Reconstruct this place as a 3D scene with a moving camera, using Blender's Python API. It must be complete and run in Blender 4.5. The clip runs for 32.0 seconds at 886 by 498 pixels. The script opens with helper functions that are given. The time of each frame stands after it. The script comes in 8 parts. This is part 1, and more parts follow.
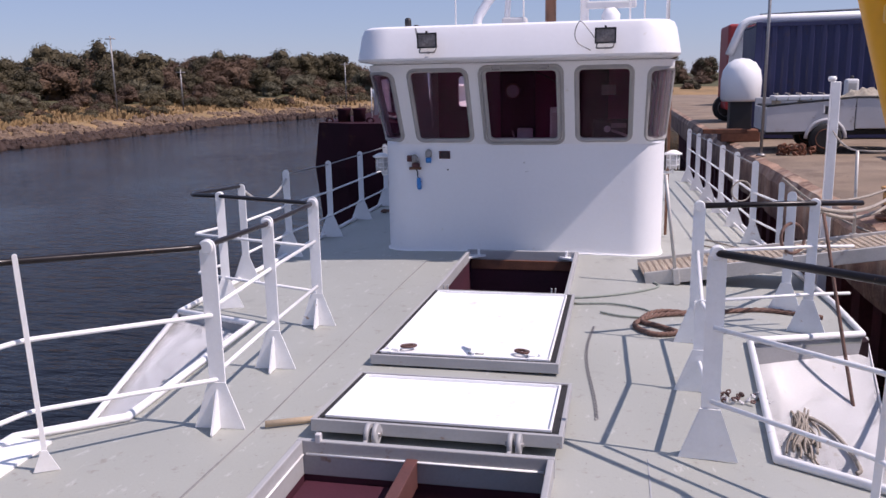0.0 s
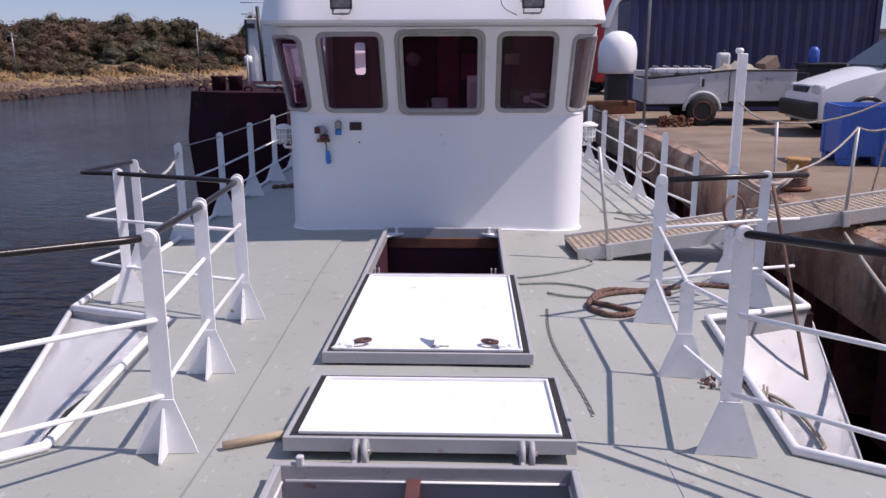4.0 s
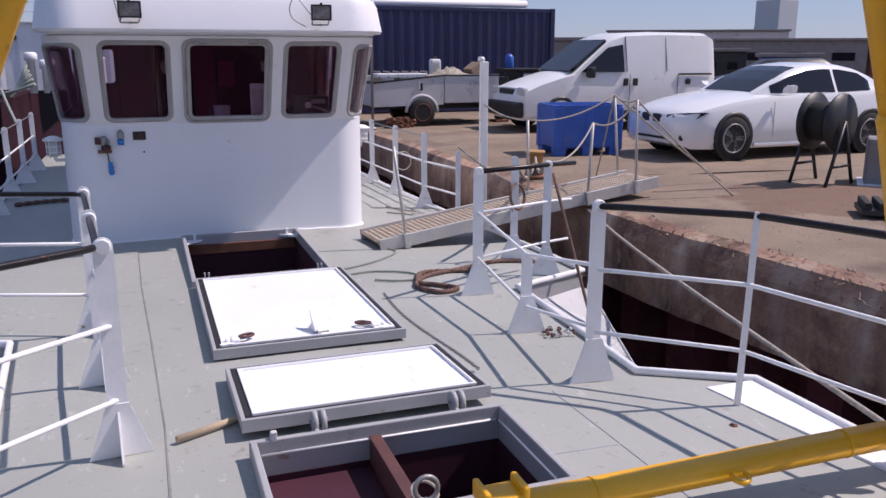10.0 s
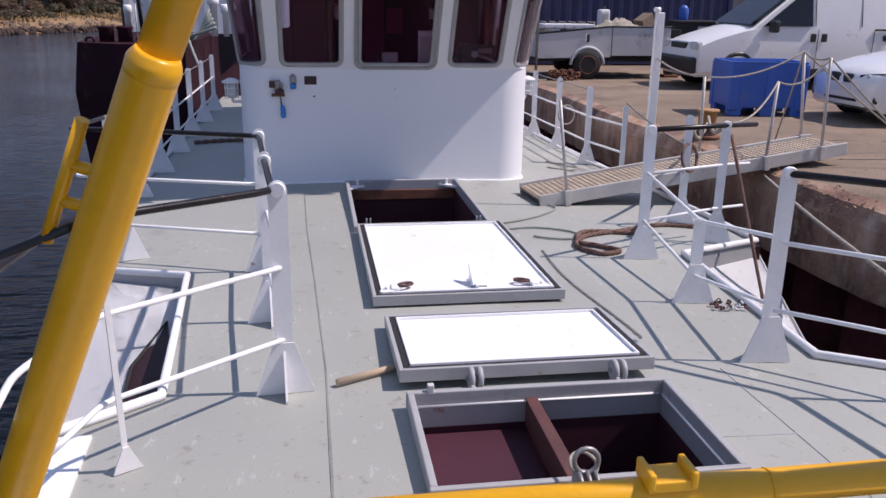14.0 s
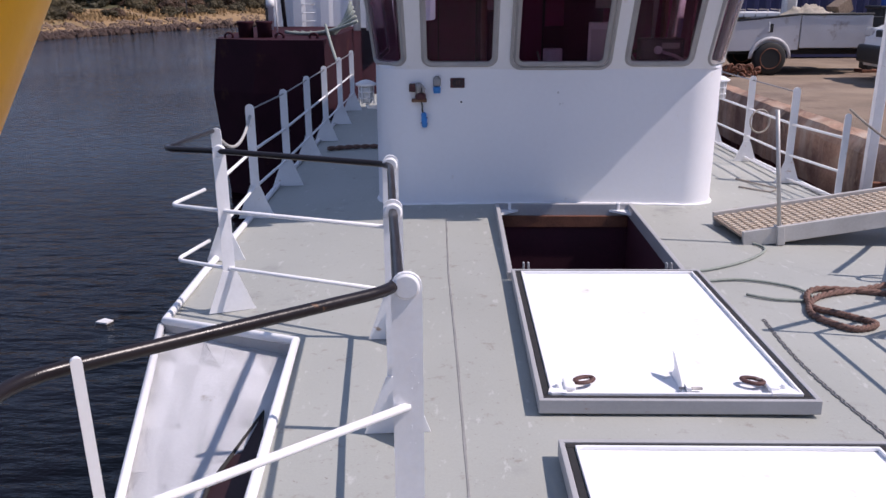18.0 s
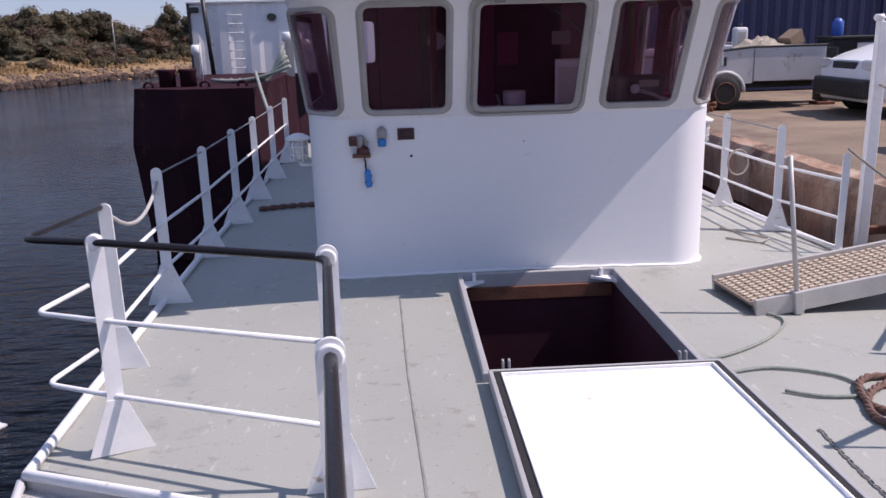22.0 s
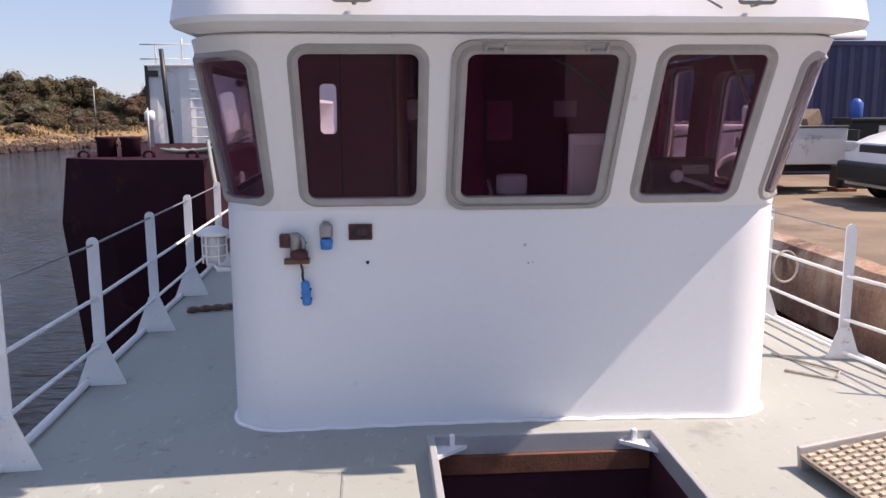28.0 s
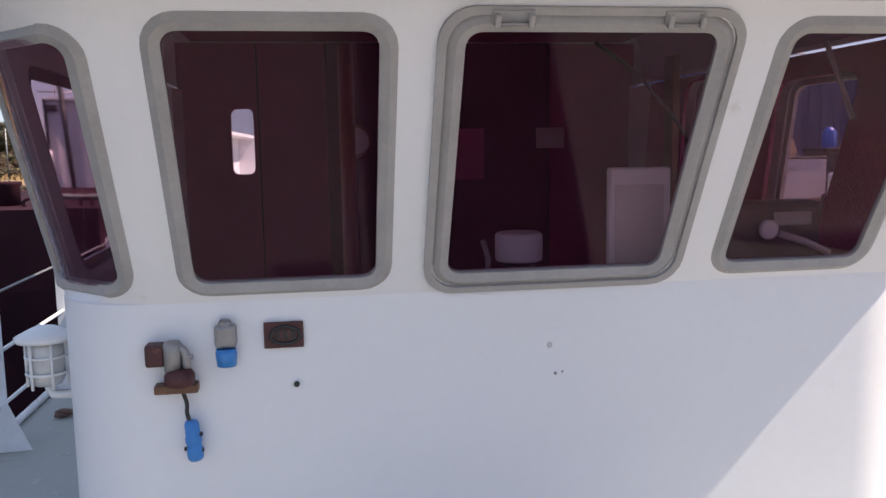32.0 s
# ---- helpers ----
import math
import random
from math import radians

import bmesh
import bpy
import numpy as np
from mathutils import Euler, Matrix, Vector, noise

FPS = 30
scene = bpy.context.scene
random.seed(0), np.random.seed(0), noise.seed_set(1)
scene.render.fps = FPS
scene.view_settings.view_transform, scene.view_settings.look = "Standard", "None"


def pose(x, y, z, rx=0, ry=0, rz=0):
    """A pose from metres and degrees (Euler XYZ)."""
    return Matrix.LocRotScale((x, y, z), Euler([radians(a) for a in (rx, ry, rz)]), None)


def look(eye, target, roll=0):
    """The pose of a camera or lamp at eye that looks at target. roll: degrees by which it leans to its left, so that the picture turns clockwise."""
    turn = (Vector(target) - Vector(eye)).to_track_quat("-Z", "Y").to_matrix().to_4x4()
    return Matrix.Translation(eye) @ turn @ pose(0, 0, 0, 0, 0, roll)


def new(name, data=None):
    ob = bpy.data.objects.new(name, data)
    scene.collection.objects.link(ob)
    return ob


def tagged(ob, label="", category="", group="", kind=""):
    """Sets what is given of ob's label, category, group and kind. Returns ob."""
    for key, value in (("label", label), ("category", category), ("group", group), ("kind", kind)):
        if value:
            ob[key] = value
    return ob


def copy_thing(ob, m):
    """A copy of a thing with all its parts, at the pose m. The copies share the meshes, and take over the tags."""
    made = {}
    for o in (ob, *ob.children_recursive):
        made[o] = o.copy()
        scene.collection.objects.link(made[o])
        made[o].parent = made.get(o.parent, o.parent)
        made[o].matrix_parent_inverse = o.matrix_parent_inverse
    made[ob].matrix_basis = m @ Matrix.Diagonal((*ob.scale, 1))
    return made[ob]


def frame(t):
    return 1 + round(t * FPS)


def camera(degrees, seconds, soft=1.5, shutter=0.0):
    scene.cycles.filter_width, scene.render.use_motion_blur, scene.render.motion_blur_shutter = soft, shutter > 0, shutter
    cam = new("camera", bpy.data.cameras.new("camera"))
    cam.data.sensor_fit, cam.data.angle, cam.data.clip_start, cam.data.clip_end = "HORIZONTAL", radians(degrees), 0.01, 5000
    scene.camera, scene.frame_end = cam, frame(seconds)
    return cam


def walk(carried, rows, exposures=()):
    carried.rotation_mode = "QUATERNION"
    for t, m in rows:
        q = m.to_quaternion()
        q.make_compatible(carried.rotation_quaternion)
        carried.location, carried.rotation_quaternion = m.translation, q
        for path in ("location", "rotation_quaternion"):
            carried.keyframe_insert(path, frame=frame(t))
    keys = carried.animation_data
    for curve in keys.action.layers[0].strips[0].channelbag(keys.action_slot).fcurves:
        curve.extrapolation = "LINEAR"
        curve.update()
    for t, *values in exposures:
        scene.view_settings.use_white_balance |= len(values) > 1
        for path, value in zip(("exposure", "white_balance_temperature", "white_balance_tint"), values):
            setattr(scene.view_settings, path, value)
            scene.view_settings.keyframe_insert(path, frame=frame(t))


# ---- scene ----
cam = camera(56.7, 32.0)
PATH = [
    (0, (1.124, -8.959, 1.913), (0.713, -7.044, 1.507), -1.1),
    (0.5, (1.045, -9.019, 1.923), (0.736, -7.09, 1.499), -0.5),
    (1, (1.045, -9.013, 1.922), (0.703, -7.088, 1.498), -0.3),
    (1.5, (1.071, -8.966, 1.922), (0.775, -7.031, 1.512), 3.4),
    (2, (1.022, -8.899, 1.92), (0.787, -6.964, 1.469), 3.7),
    (2.5, (0.861, -8.853, 1.943), (0.784, -6.907, 1.486), 1.5),
    (3, (0.732, -8.725, 1.902), (0.669, -6.794, 1.385), 2.4),
    (3.5, (0.598, -8.536, 1.868), (0.511, -6.603, 1.362), 0.3),
    (5.5, (-0.056, -8.49, 1.88), (-0.056, -6.528, 1.491), 0.0),
    (6, (-0.208, -8.487, 1.888), (-0.097, -6.541, 1.438), -0.5),
    (6.5, (-0.375, -8.535, 1.898), (-0.095, -6.606, 1.449), -0.7),
    (7, (-0.43, -8.656, 1.909), (-0.205, -6.717, 1.477), -0.7),
    (7.5, (-0.457, -8.812, 1.909), (-0.259, -6.886, 1.408), 0.9),
    (8, (-0.513, -8.87, 1.912), (-0.311, -6.94, 1.429), 1.4),
    (8.5, (-0.611, -8.902, 1.92), (-0.352, -6.972, 1.463), -0.9),
    (9, (-0.675, -8.901, 1.911), (-0.394, -6.976, 1.448), -0.6),
    (9.5, (-0.711, -8.903, 1.907), (-0.379, -6.984, 1.451), 0.1),
    (10, (-0.681, -8.945, 1.919), (-0.024, -7.114, 1.452), 0.1),
    (10.5, (-0.588, -9.065, 1.942), (0.405, -7.393, 1.474), 0.9),
    (11, (-0.495, -9.107, 1.916), (0.671, -7.559, 1.423), 1.0),
    (11.5, (-0.472, -9.141, 1.913), (0.732, -7.627, 1.406), 1.3),
    (12, (-0.47, -9.19, 1.907), (0.77, -7.716, 1.368), 1.0),
    (12.5, (-0.449, -9.164, 1.887), (0.763, -7.688, 1.294), 1.4),
    (13, (-0.502, -9.039, 1.895), (0.464, -7.386, 1.315), 1.9),
    (13.5, (-0.604, -8.825, 1.886), (0.075, -7.026, 1.334), 0.8),
    (14, (-0.729, -8.803, 1.909), (-0.429, -6.913, 1.328), 0.9),
    (14.5, (-0.71, -8.769, 1.955), (-0.712, -6.84, 1.428), -0.0),
    (16.5, (-0.65, -7.754, 1.845), (-0.745, -5.845, 1.256), 0.9),
    (17, (-0.643, -7.576, 1.868), (-0.782, -5.661, 1.309), 3.7),
    (17.5, (-0.702, -7.438, 1.864), (-0.832, -5.533, 1.27), 2.9),
    (18, (-0.767, -7.287, 1.857), (-0.799, -5.38, 1.256), -0.2),
    (18.5, (-0.745, -7.158, 1.854), (-0.828, -5.243, 1.28), -0.4),
    (19, (-0.692, -6.976, 1.821), (-0.822, -5.085, 1.182), 1.5),
    (19.5, (-0.696, -6.855, 1.796), (-0.589, -4.969, 1.138), -1.0),
    (20, (-0.677, -6.752, 1.786), (-0.64, -4.852, 1.165), 0.1),
    (20.5, (-0.653, -6.688, 1.773), (-0.633, -4.789, 1.144), 1.0),
    (21, (-0.674, -6.508, 1.731), (-0.559, -4.609, 1.113), -0.6),
    (21.5, (-0.735, -6.29, 1.753), (-0.571, -4.406, 1.101), -1.2),
    (22, (-0.826, -6.128, 1.803), (-0.725, -4.197, 1.294), -1.6),
    (22.5, (-0.853, -6.014, 1.83), (-0.722, -4.054, 1.457), 0.8),
    (23, (-0.906, -5.88, 1.836), (-0.82, -3.906, 1.526), -0.6),
    (23.5, (-0.952, -5.804, 1.855), (-0.734, -3.841, 1.538), -2.6),
    (24, (-0.942, -5.757, 1.844), (-0.735, -3.791, 1.541), -2.7),
    (24.5, (-0.842, -5.65, 1.838), (-0.712, -3.672, 1.573), -1.2),
    (25, (-0.741, -5.528, 1.819), (-0.639, -3.552, 1.525), -0.3),
    (25.5, (-0.709, -5.353, 1.795), (-0.574, -3.382, 1.488), 0.1),
    (27.5, (-0.625, -4.57, 1.733), (-0.487, -2.601, 1.409), 0.4),
    (28, (-0.643, -4.333, 1.729), (-0.496, -2.367, 1.391), -0.2),
    (28.5, (-0.644, -4.138, 1.715), (-0.554, -2.164, 1.407), -0.9),
    (29, (-0.6, -3.936, 1.692), (-0.473, -1.976, 1.313), 0.7),
    (29.5, (-0.617, -3.689, 1.697), (-0.451, -1.721, 1.384), -1.2),
    (30, (-0.633, -3.512, 1.672), (-0.473, -1.552, 1.308), -0.7),
    (30.5, (-0.59, -3.28, 1.697), (-0.491, -1.306, 1.389), 1.1),
    (31, (-0.602, -3.054, 1.675), (-0.412, -1.086, 1.371), 1.1),
    (31.5, (-0.643, -2.856, 1.68), (-0.371, -0.903, 1.344), -0.1),
    (32, (-0.648, -2.636, 1.676), (-0.341, -0.675, 1.427), -1),
]
walk(cam, [(t, look(eye, target, roll)) for t, eye, target, roll in PATH],
     [(0, 0.02, 6680, 26), (9.5, -0.08, 6580, 25), (11.5, 0.16, 6680, 24), (13.2, 0.28, 6780, 24), (14, -0.06, 6630, 23), (14.5, -0.1, 6580, 23), (17.5, -0.02, 6580, 23), (20, 0.02, 6630, 25), (22, 0.08, 6680, 25), (23, 0.30, 6740, 26), (25, 0.39, 6880, 26), (30, 0.70, 7680, 17), (32, 0.78, 7680, 16)])

# ---- world, sun and exposure ----
SUN = Vector((0.745, -0.085, 1.0)).normalized()
world = bpy.data.worlds.new("sky")
scene.world = world
world.use_nodes = True
_nt = world.node_tree
_bg = _nt.nodes["Background"]
_sky = _nt.nodes.new("ShaderNodeTexSky")
_sky.sky_type = "NISHITA"
_sky.sun_disc = False
_sky.sun_elevation = math.asin(SUN.z)
_sky.sun_rotation = math.atan2(SUN.x, SUN.y)
_sky.air_density = 1.1
_sky.dust_density = 0.0
_sky.ozone_density = 4.0
_haze = _nt.nodes.new("ShaderNodeMix")
_haze.data_type, _haze.blend_type = "RGBA", "MULTIPLY"
_haze.inputs["Factor"].default_value = 1.0
_haze.inputs["B"].default_value = (0.82, 0.88, 1.0, 1)
# thin even summer haze over the whole sky
_veil = _nt.nodes.new("ShaderNodeMix")
_veil.data_type = "RGBA"
_veil.inputs["Factor"].default_value = 0.74
_veil.inputs["B"].default_value = (2.0, 2.6, 3.5, 1)
_nt.links.new(_sky.outputs[0], _veil.inputs["A"])
_nt.links.new(_veil.outputs["Result"], _haze.inputs["A"])
_nt.links.new(_haze.outputs["Result"], _bg.inputs[0])
_bg.inputs[1].default_value = 0.150
sun = new("sun", bpy.data.lights.new("sun", "SUN"))
sun.data.energy = 4.6
sun.data.angle = radians(0.6)
sun.data.color = (1.0, 0.95, 0.88)
sun.matrix_world = look(SUN * 40, (0, 0, 0))

# ---- materials ----


def mat(name, color, rough=0.5, metal=0.0, var=0.12, scale=4.0, fine=60.0, bump=0.05, dirt=None, dirt_amount=0.0, dirt_scale=2.0, coat=0.0, spec=0.5, bump_dist=0.01):
    """A surface with broad and fine variation, a shaped dirt layer and fine relief."""
    m = bpy.data.materials.new(name)
    m.use_nodes = True
    nt = m.node_tree
    n, ln = nt.nodes, nt.links
    b = n["Principled BSDF"]
    tc = n.new("ShaderNodeTexCoord")
    big = n.new("ShaderNodeTexNoise")
    big.inputs["Scale"].default_value = scale
    big.inputs["Detail"].default_value = 6
    small = n.new("ShaderNodeTexNoise")
    small.inputs["Scale"].default_value = fine
    small.inputs["Detail"].default_value = 4
    ln.new(tc.outputs["Object"], big.inputs["Vector"])
    ln.new(tc.outputs["Object"], small.inputs["Vector"])
    add = n.new("ShaderNodeMath")
    add.operation = "MULTIPLY_ADD"
    ln.new(small.outputs["Fac"], add.inputs[0])
    add.inputs[1].default_value = 0.5
    ln.new(big.outputs["Fac"], add.inputs[2])
    ramp = n.new("ShaderNodeMapRange")
    ramp.inputs[1].default_value, ramp.inputs[2].default_value = 0.5, 1.0
    ramp.inputs[3].default_value, ramp.inputs[4].default_value = 1 - var, 1 + var
    ln.new(add.outputs[0], ramp.inputs[0])
    mul = n.new("ShaderNodeMix")
    mul.data_type, mul.blend_type = "RGBA", "MULTIPLY"
    mul.inputs["Factor"].default_value = 1.0
    mul.inputs["A"].default_value = (*color, 1)
    ln.new(ramp.outputs[0], mul.inputs["B"])
    last = mul.outputs["Result"]
    if dirt:
        spots = n.new("ShaderNodeTexNoise")
        spots.inputs["Scale"].default_value = dirt_scale
        spots.inputs["Detail"].default_value = 8
        spots.inputs["Roughness"].default_value = 0.65
        ln.new(tc.outputs["Object"], spots.inputs["Vector"])
        cut = n.new("ShaderNodeMapRange")
        cut.inputs[1].default_value, cut.inputs[2].default_value = 0.66 - 0.3 * dirt_amount, 0.74 - 0.2 * dirt_amount
        ln.new(spots.outputs["Fac"], cut.inputs[0])
        mix = n.new("ShaderNodeMix")
        mix.data_type = "RGBA"
        ln.new(cut.outputs[0], mix.inputs["Factor"])
        ln.new(last, mix.inputs["A"])
        mix.inputs["B"].default_value = (*dirt, 1)
        last = mix.outputs["Result"]
    ln.new(last, b.inputs["Base Color"])
    rr = n.new("ShaderNodeMapRange")
    rr.inputs[3].default_value, rr.inputs[4].default_value = max(rough - 0.08, 0.02), min(rough + 0.1, 1)
    ln.new(big.outputs["Fac"], rr.inputs[0])
    ln.new(rr.outputs[0], b.inputs["Roughness"])
    b.inputs["Metallic"].default_value = metal
    b.inputs["Specular IOR Level"].default_value = spec
    b.inputs["Coat Weight"].default_value = coat
    if bump:
        bp = n.new("ShaderNodeBump")
        bp.inputs["Strength"].default_value = bump
        bp.inputs["Distance"].default_value = bump_dist
        ln.new(add.outputs[0], bp.inputs["Height"])
        ln.new(bp.outputs[0], b.inputs["Normal"])
    return m


def glass_mat(name, tint, dust, amount, rough=0.02):
    """Tinted glass under a thin, streaky film that takes the sun: dust, and painted glare on the corner pane."""
    m = bpy.data.materials.new(name)
    m.use_nodes = True
    nt = m.node_tree
    n, ln = nt.nodes, nt.links
    b = n["Principled BSDF"]
    b.inputs["Base Color"].default_value = (*tint, 1)
    b.inputs["Roughness"].default_value = rough
    b.inputs["Transmission Weight"].default_value = 1.0
    b.inputs["IOR"].default_value = 1.18
    film = n.new("ShaderNodeBsdfDiffuse")
    film.inputs["Color"].default_value = (*dust, 1)
    tc = n.new("ShaderNodeTexCoord")
    t = n.new("ShaderNodeTexNoise")
    t.inputs["Scale"].default_value = 7.0
    t.inputs["Detail"].default_value = 6.0
    ln.new(tc.outputs["Object"], t.inputs["Vector"])
    r = n.new("ShaderNodeMapRange")
    r.inputs[1].default_value, r.inputs[2].default_value = 0.3, 0.75
    r.inputs[3].default_value, r.inputs[4].default_value = amount * 0.7, amount * 1.4
    ln.new(t.outputs["Fac"], r.inputs[0])
    mix = n.new("ShaderNodeMixShader")
    ln.new(r.outputs[0], mix.inputs[0])
    ln.new(b.outputs[0], mix.inputs[1])
    ln.new(film.outputs[0], mix.inputs[2])
    ln.new(mix.outputs[0], n["Material Output"].inputs["Surface"])
    return m


WHITE = mat("white_gloss_paint", (0.85, 0.85, 0.86), 0.38, var=0.03, scale=1.5, bump=0.12, dirt=(0.62, 0.58, 0.52), dirt_amount=0.05, dirt_scale=5)
WALLWHITE = mat("wheelhouse_white_paint", (0.80, 0.80, 0.83), 0.42, var=0.025, scale=1.2, fine=25, bump=0.10, dirt=(0.70, 0.68, 0.66), dirt_amount=0.02, dirt_scale=7)
RAILWHITE = mat("rail_white_paint", (0.80, 0.80, 0.81), 0.35, var=0.05, scale=9, fine=60, bump=0.035, dirt=(0.45, 0.30, 0.20), dirt_amount=0.02, dirt_scale=14)
DECKGREY0 = mat("grey_plate_paint", (0.345, 0.355, 0.365), 0.55, var=0.06, scale=0.8, fine=90, bump=0.25, dirt=(0.25, 0.25, 0.25), dirt_amount=0.14, dirt_scale=1.6, bump_dist=0.004)
SEAM = mat("deck_seam_paint", (0.23, 0.228, 0.222), 0.7, var=0.25, scale=6, bump=0.3)
SEAMPALE = mat("worn_pale_seam", (0.43, 0.43, 0.42), 0.6, var=0.25, scale=25, fine=90, bump=0.5, dirt=(0.20, 0.19, 0.18), dirt_amount=0.45, dirt_scale=22)
COAMING = mat("grey_coaming_paint", (0.36, 0.36, 0.37), 0.5, var=0.10, scale=3, bump=0.07, dirt=(0.25, 0.17, 0.12), dirt_amount=0.10, dirt_scale=9)
GALV = mat("worn_pale_grey_paint", (0.55, 0.54, 0.55), 0.55, var=0.10, scale=4, bump=0.3, dirt=(0.30, 0.22, 0.17), dirt_amount=0.12, dirt_scale=7)
RUBBER = mat("black_rubber_seal", (0.018, 0.017, 0.018), 0.75, var=0.3, scale=12, bump=0.3)
BLACKRAIL = mat("black_gloss_handrail", (0.014, 0.010, 0.011), 0.30, var=0.2, scale=8, fine=70, bump=0.12, dirt=(0.20, 0.10, 0.05), dirt_amount=0.03, dirt_scale=18, spec=0.34)
YELLOW = mat("yellow_crane_paint", (0.78, 0.385, 0.007), 0.34, var=0.07, scale=3, fine=40, bump=0.15, dirt=(0.42, 0.17, 0.02), dirt_amount=0.06, dirt_scale=8)
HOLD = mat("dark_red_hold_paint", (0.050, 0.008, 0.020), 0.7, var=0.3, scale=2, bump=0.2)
WOODRED = mat("red_stained_board", (0.105, 0.040, 0.036), 0.6, var=0.25, scale=5, bump=0.2)
FRAMEGREY = mat("grey_window_rubber", (0.36, 0.345, 0.34), 0.6, var=0.1, scale=8, bump=0.3, dirt=(0.40, 0.37, 0.35), dirt_amount=0.12, dirt_scale=12)
GLASS = glass_mat("tinted_window_glass", (0.79, 0.63, 0.71), (0.44, 0.13, 0.24), 0.024)
# the stronger pale film paints glare onto the starboard corner pane
HAZYGLASS = glass_mat("glare_haze_corner_glass", (0.80, 0.72, 0.76), (0.60, 0.52, 0.57), 0.14)
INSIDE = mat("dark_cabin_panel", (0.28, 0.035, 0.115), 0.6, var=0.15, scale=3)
# near-black that puts the cabin's lack of light into the colour
UNLITDARK = mat("unlit_cabin_dark", (0.045, 0.014, 0.024), 0.8, var=0.2, scale=3)
INSIDEWHITE = mat("cabin_white", (0.65, 0.65, 0.66), 0.5, var=0.05)
BLACK = mat("black_plastic", (0.02, 0.02, 0.022), 0.45, var=0.2, scale=10)
ALU = mat("weathered_aluminium", (0.50, 0.48, 0.46), 0.5, metal=0.25, var=0.12, scale=4, bump=0.2, dirt=(0.33, 0.28, 0.24), dirt_amount=0.15, dirt_scale=5)
TREADPLATE = mat("gangway_plate", (0.30, 0.235, 0.185), 0.65, var=0.2, scale=6, bump=0.3, dirt=(0.18, 0.13, 0.10), dirt_amount=0.3, dirt_scale=5)
ALUTREAD = mat("gangway_tread", (0.56, 0.47, 0.37), 0.6, var=0.15, scale=6, bump=0.3)
CONCRETE = mat("weathered_concrete", (0.40, 0.245, 0.17), 0.85, var=0.42, scale=1.2, fine=25, bump=0.8, dirt=(0.13, 0.075, 0.055), dirt_amount=0.5, dirt_scale=1.3, bump_dist=0.03)
QUAYTOP = mat("dusty_concrete_quay", (0.222, 0.164, 0.119), 0.9, var=0.24, scale=1.3, fine=45, bump=0.9, dirt=(0.14, 0.098, 0.076), dirt_amount=0.45, dirt_scale=0.8, bump_dist=0.02)
PILES = mat("rusty_sheet_pile", (0.120, 0.032, 0.036), 0.8, var=0.4, scale=2, fine=20, bump=0.4, dirt=(0.16, 0.06, 0.035), dirt_amount=0.22, dirt_scale=1.6)
HULLDARK = mat("dark_hull_side", (0.028, 0.010, 0.012), 0.6, var=0.3, scale=2, spec=0.3, dirt=(0.08, 0.03, 0.02), dirt_amount=0.2, dirt_scale=2)
BARGEBLACK = mat("matt_black_hull_paint", (0.030, 0.008, 0.014), 0.8, spec=0.15, var=0.3, scale=1.5, bump=0.3, dirt=(0.06, 0.025, 0.018), dirt_amount=0.15, dirt_scale=2)
ROPE = mat("rust_brown_rope", (0.165, 0.095, 0.075), 0.9, var=0.3, scale=30, bump=0.5)
ROPEGREY = mat("weathered_grey_rope", (0.34, 0.30, 0.26), 0.9, var=0.25, scale=30, bump=0.5)
ROPETAN = mat("tarred_tan_rope", (0.20, 0.145, 0.105), 0.9, var=0.3, scale=30, bump=0.5)
ROPEGREEN = mat("pale_green_line", (0.25, 0.28, 0.25), 0.9, var=0.2, scale=30)
CORRODED = mat("corroded_bronze", (0.095, 0.045, 0.040), 0.65, metal=0.2, var=0.4, scale=25, fine=120, bump=0.5, dirt=(0.24, 0.19, 0.17), dirt_amount=0.25, dirt_scale=22)
RUST = mat("rusty_steel", (0.16, 0.062, 0.035), 0.8, var=0.35, scale=6, fine=60, bump=0.4)
STEEL = mat("dull_steel", (0.30, 0.29, 0.29), 0.45, metal=0.6, var=0.15, scale=10, bump=0.2)
BRASS = mat("dull_brass", (0.17, 0.085, 0.055), 0.55, metal=0.4, var=0.25, scale=20)
BLUE = mat("blue_plug_plastic", (0.025, 0.22, 0.58), 0.4, var=0.08, scale=12)
TUBBLUE = mat("blue_tub_plastic", (0.028, 0.105, 0.42), 0.45, var=0.12, scale=3, bump=0.2, dirt=(0.10, 0.13, 0.28), dirt_amount=0.15, dirt_scale=4)
CONTBLUE = mat("navy_container_paint", (0.022, 0.026, 0.085), 0.5, var=0.15, scale=1.5, bump=0.2, dirt=(0.05, 0.035, 0.05), dirt_amount=0.15, dirt_scale=2)
CARWHITE = mat("white_car_paint", (0.80, 0.80, 0.80), 0.16, var=0.01, bump=0, coat=0.6)
VANWHITE = mat("white_van_paint", (0.76, 0.76, 0.76), 0.3, var=0.03, bump=0, coat=0.2, dirt=(0.55, 0.5, 0.45), dirt_amount=0.05, dirt_scale=2)
CARGLASS = mat("dark_car_glass", (0.012, 0.012, 0.016), 0.04, var=0.05, bump=0)
TYRE = mat("tyre_rubber", (0.018, 0.017, 0.017), 0.8, var=0.15, scale=8, bump=0.2)
RIM = mat("alloy_wheel", (0.30, 0.29, 0.30), 0.35, metal=0.4, var=0.08)
LAMP = mat("lamp_lens", (0.55, 0.55, 0.55), 0.1, var=0.1, scale=20, coat=1.0)
LAMPDARK = mat("flood_glass", (0.20, 0.17, 0.16), 0.25, var=0.3, scale=14)
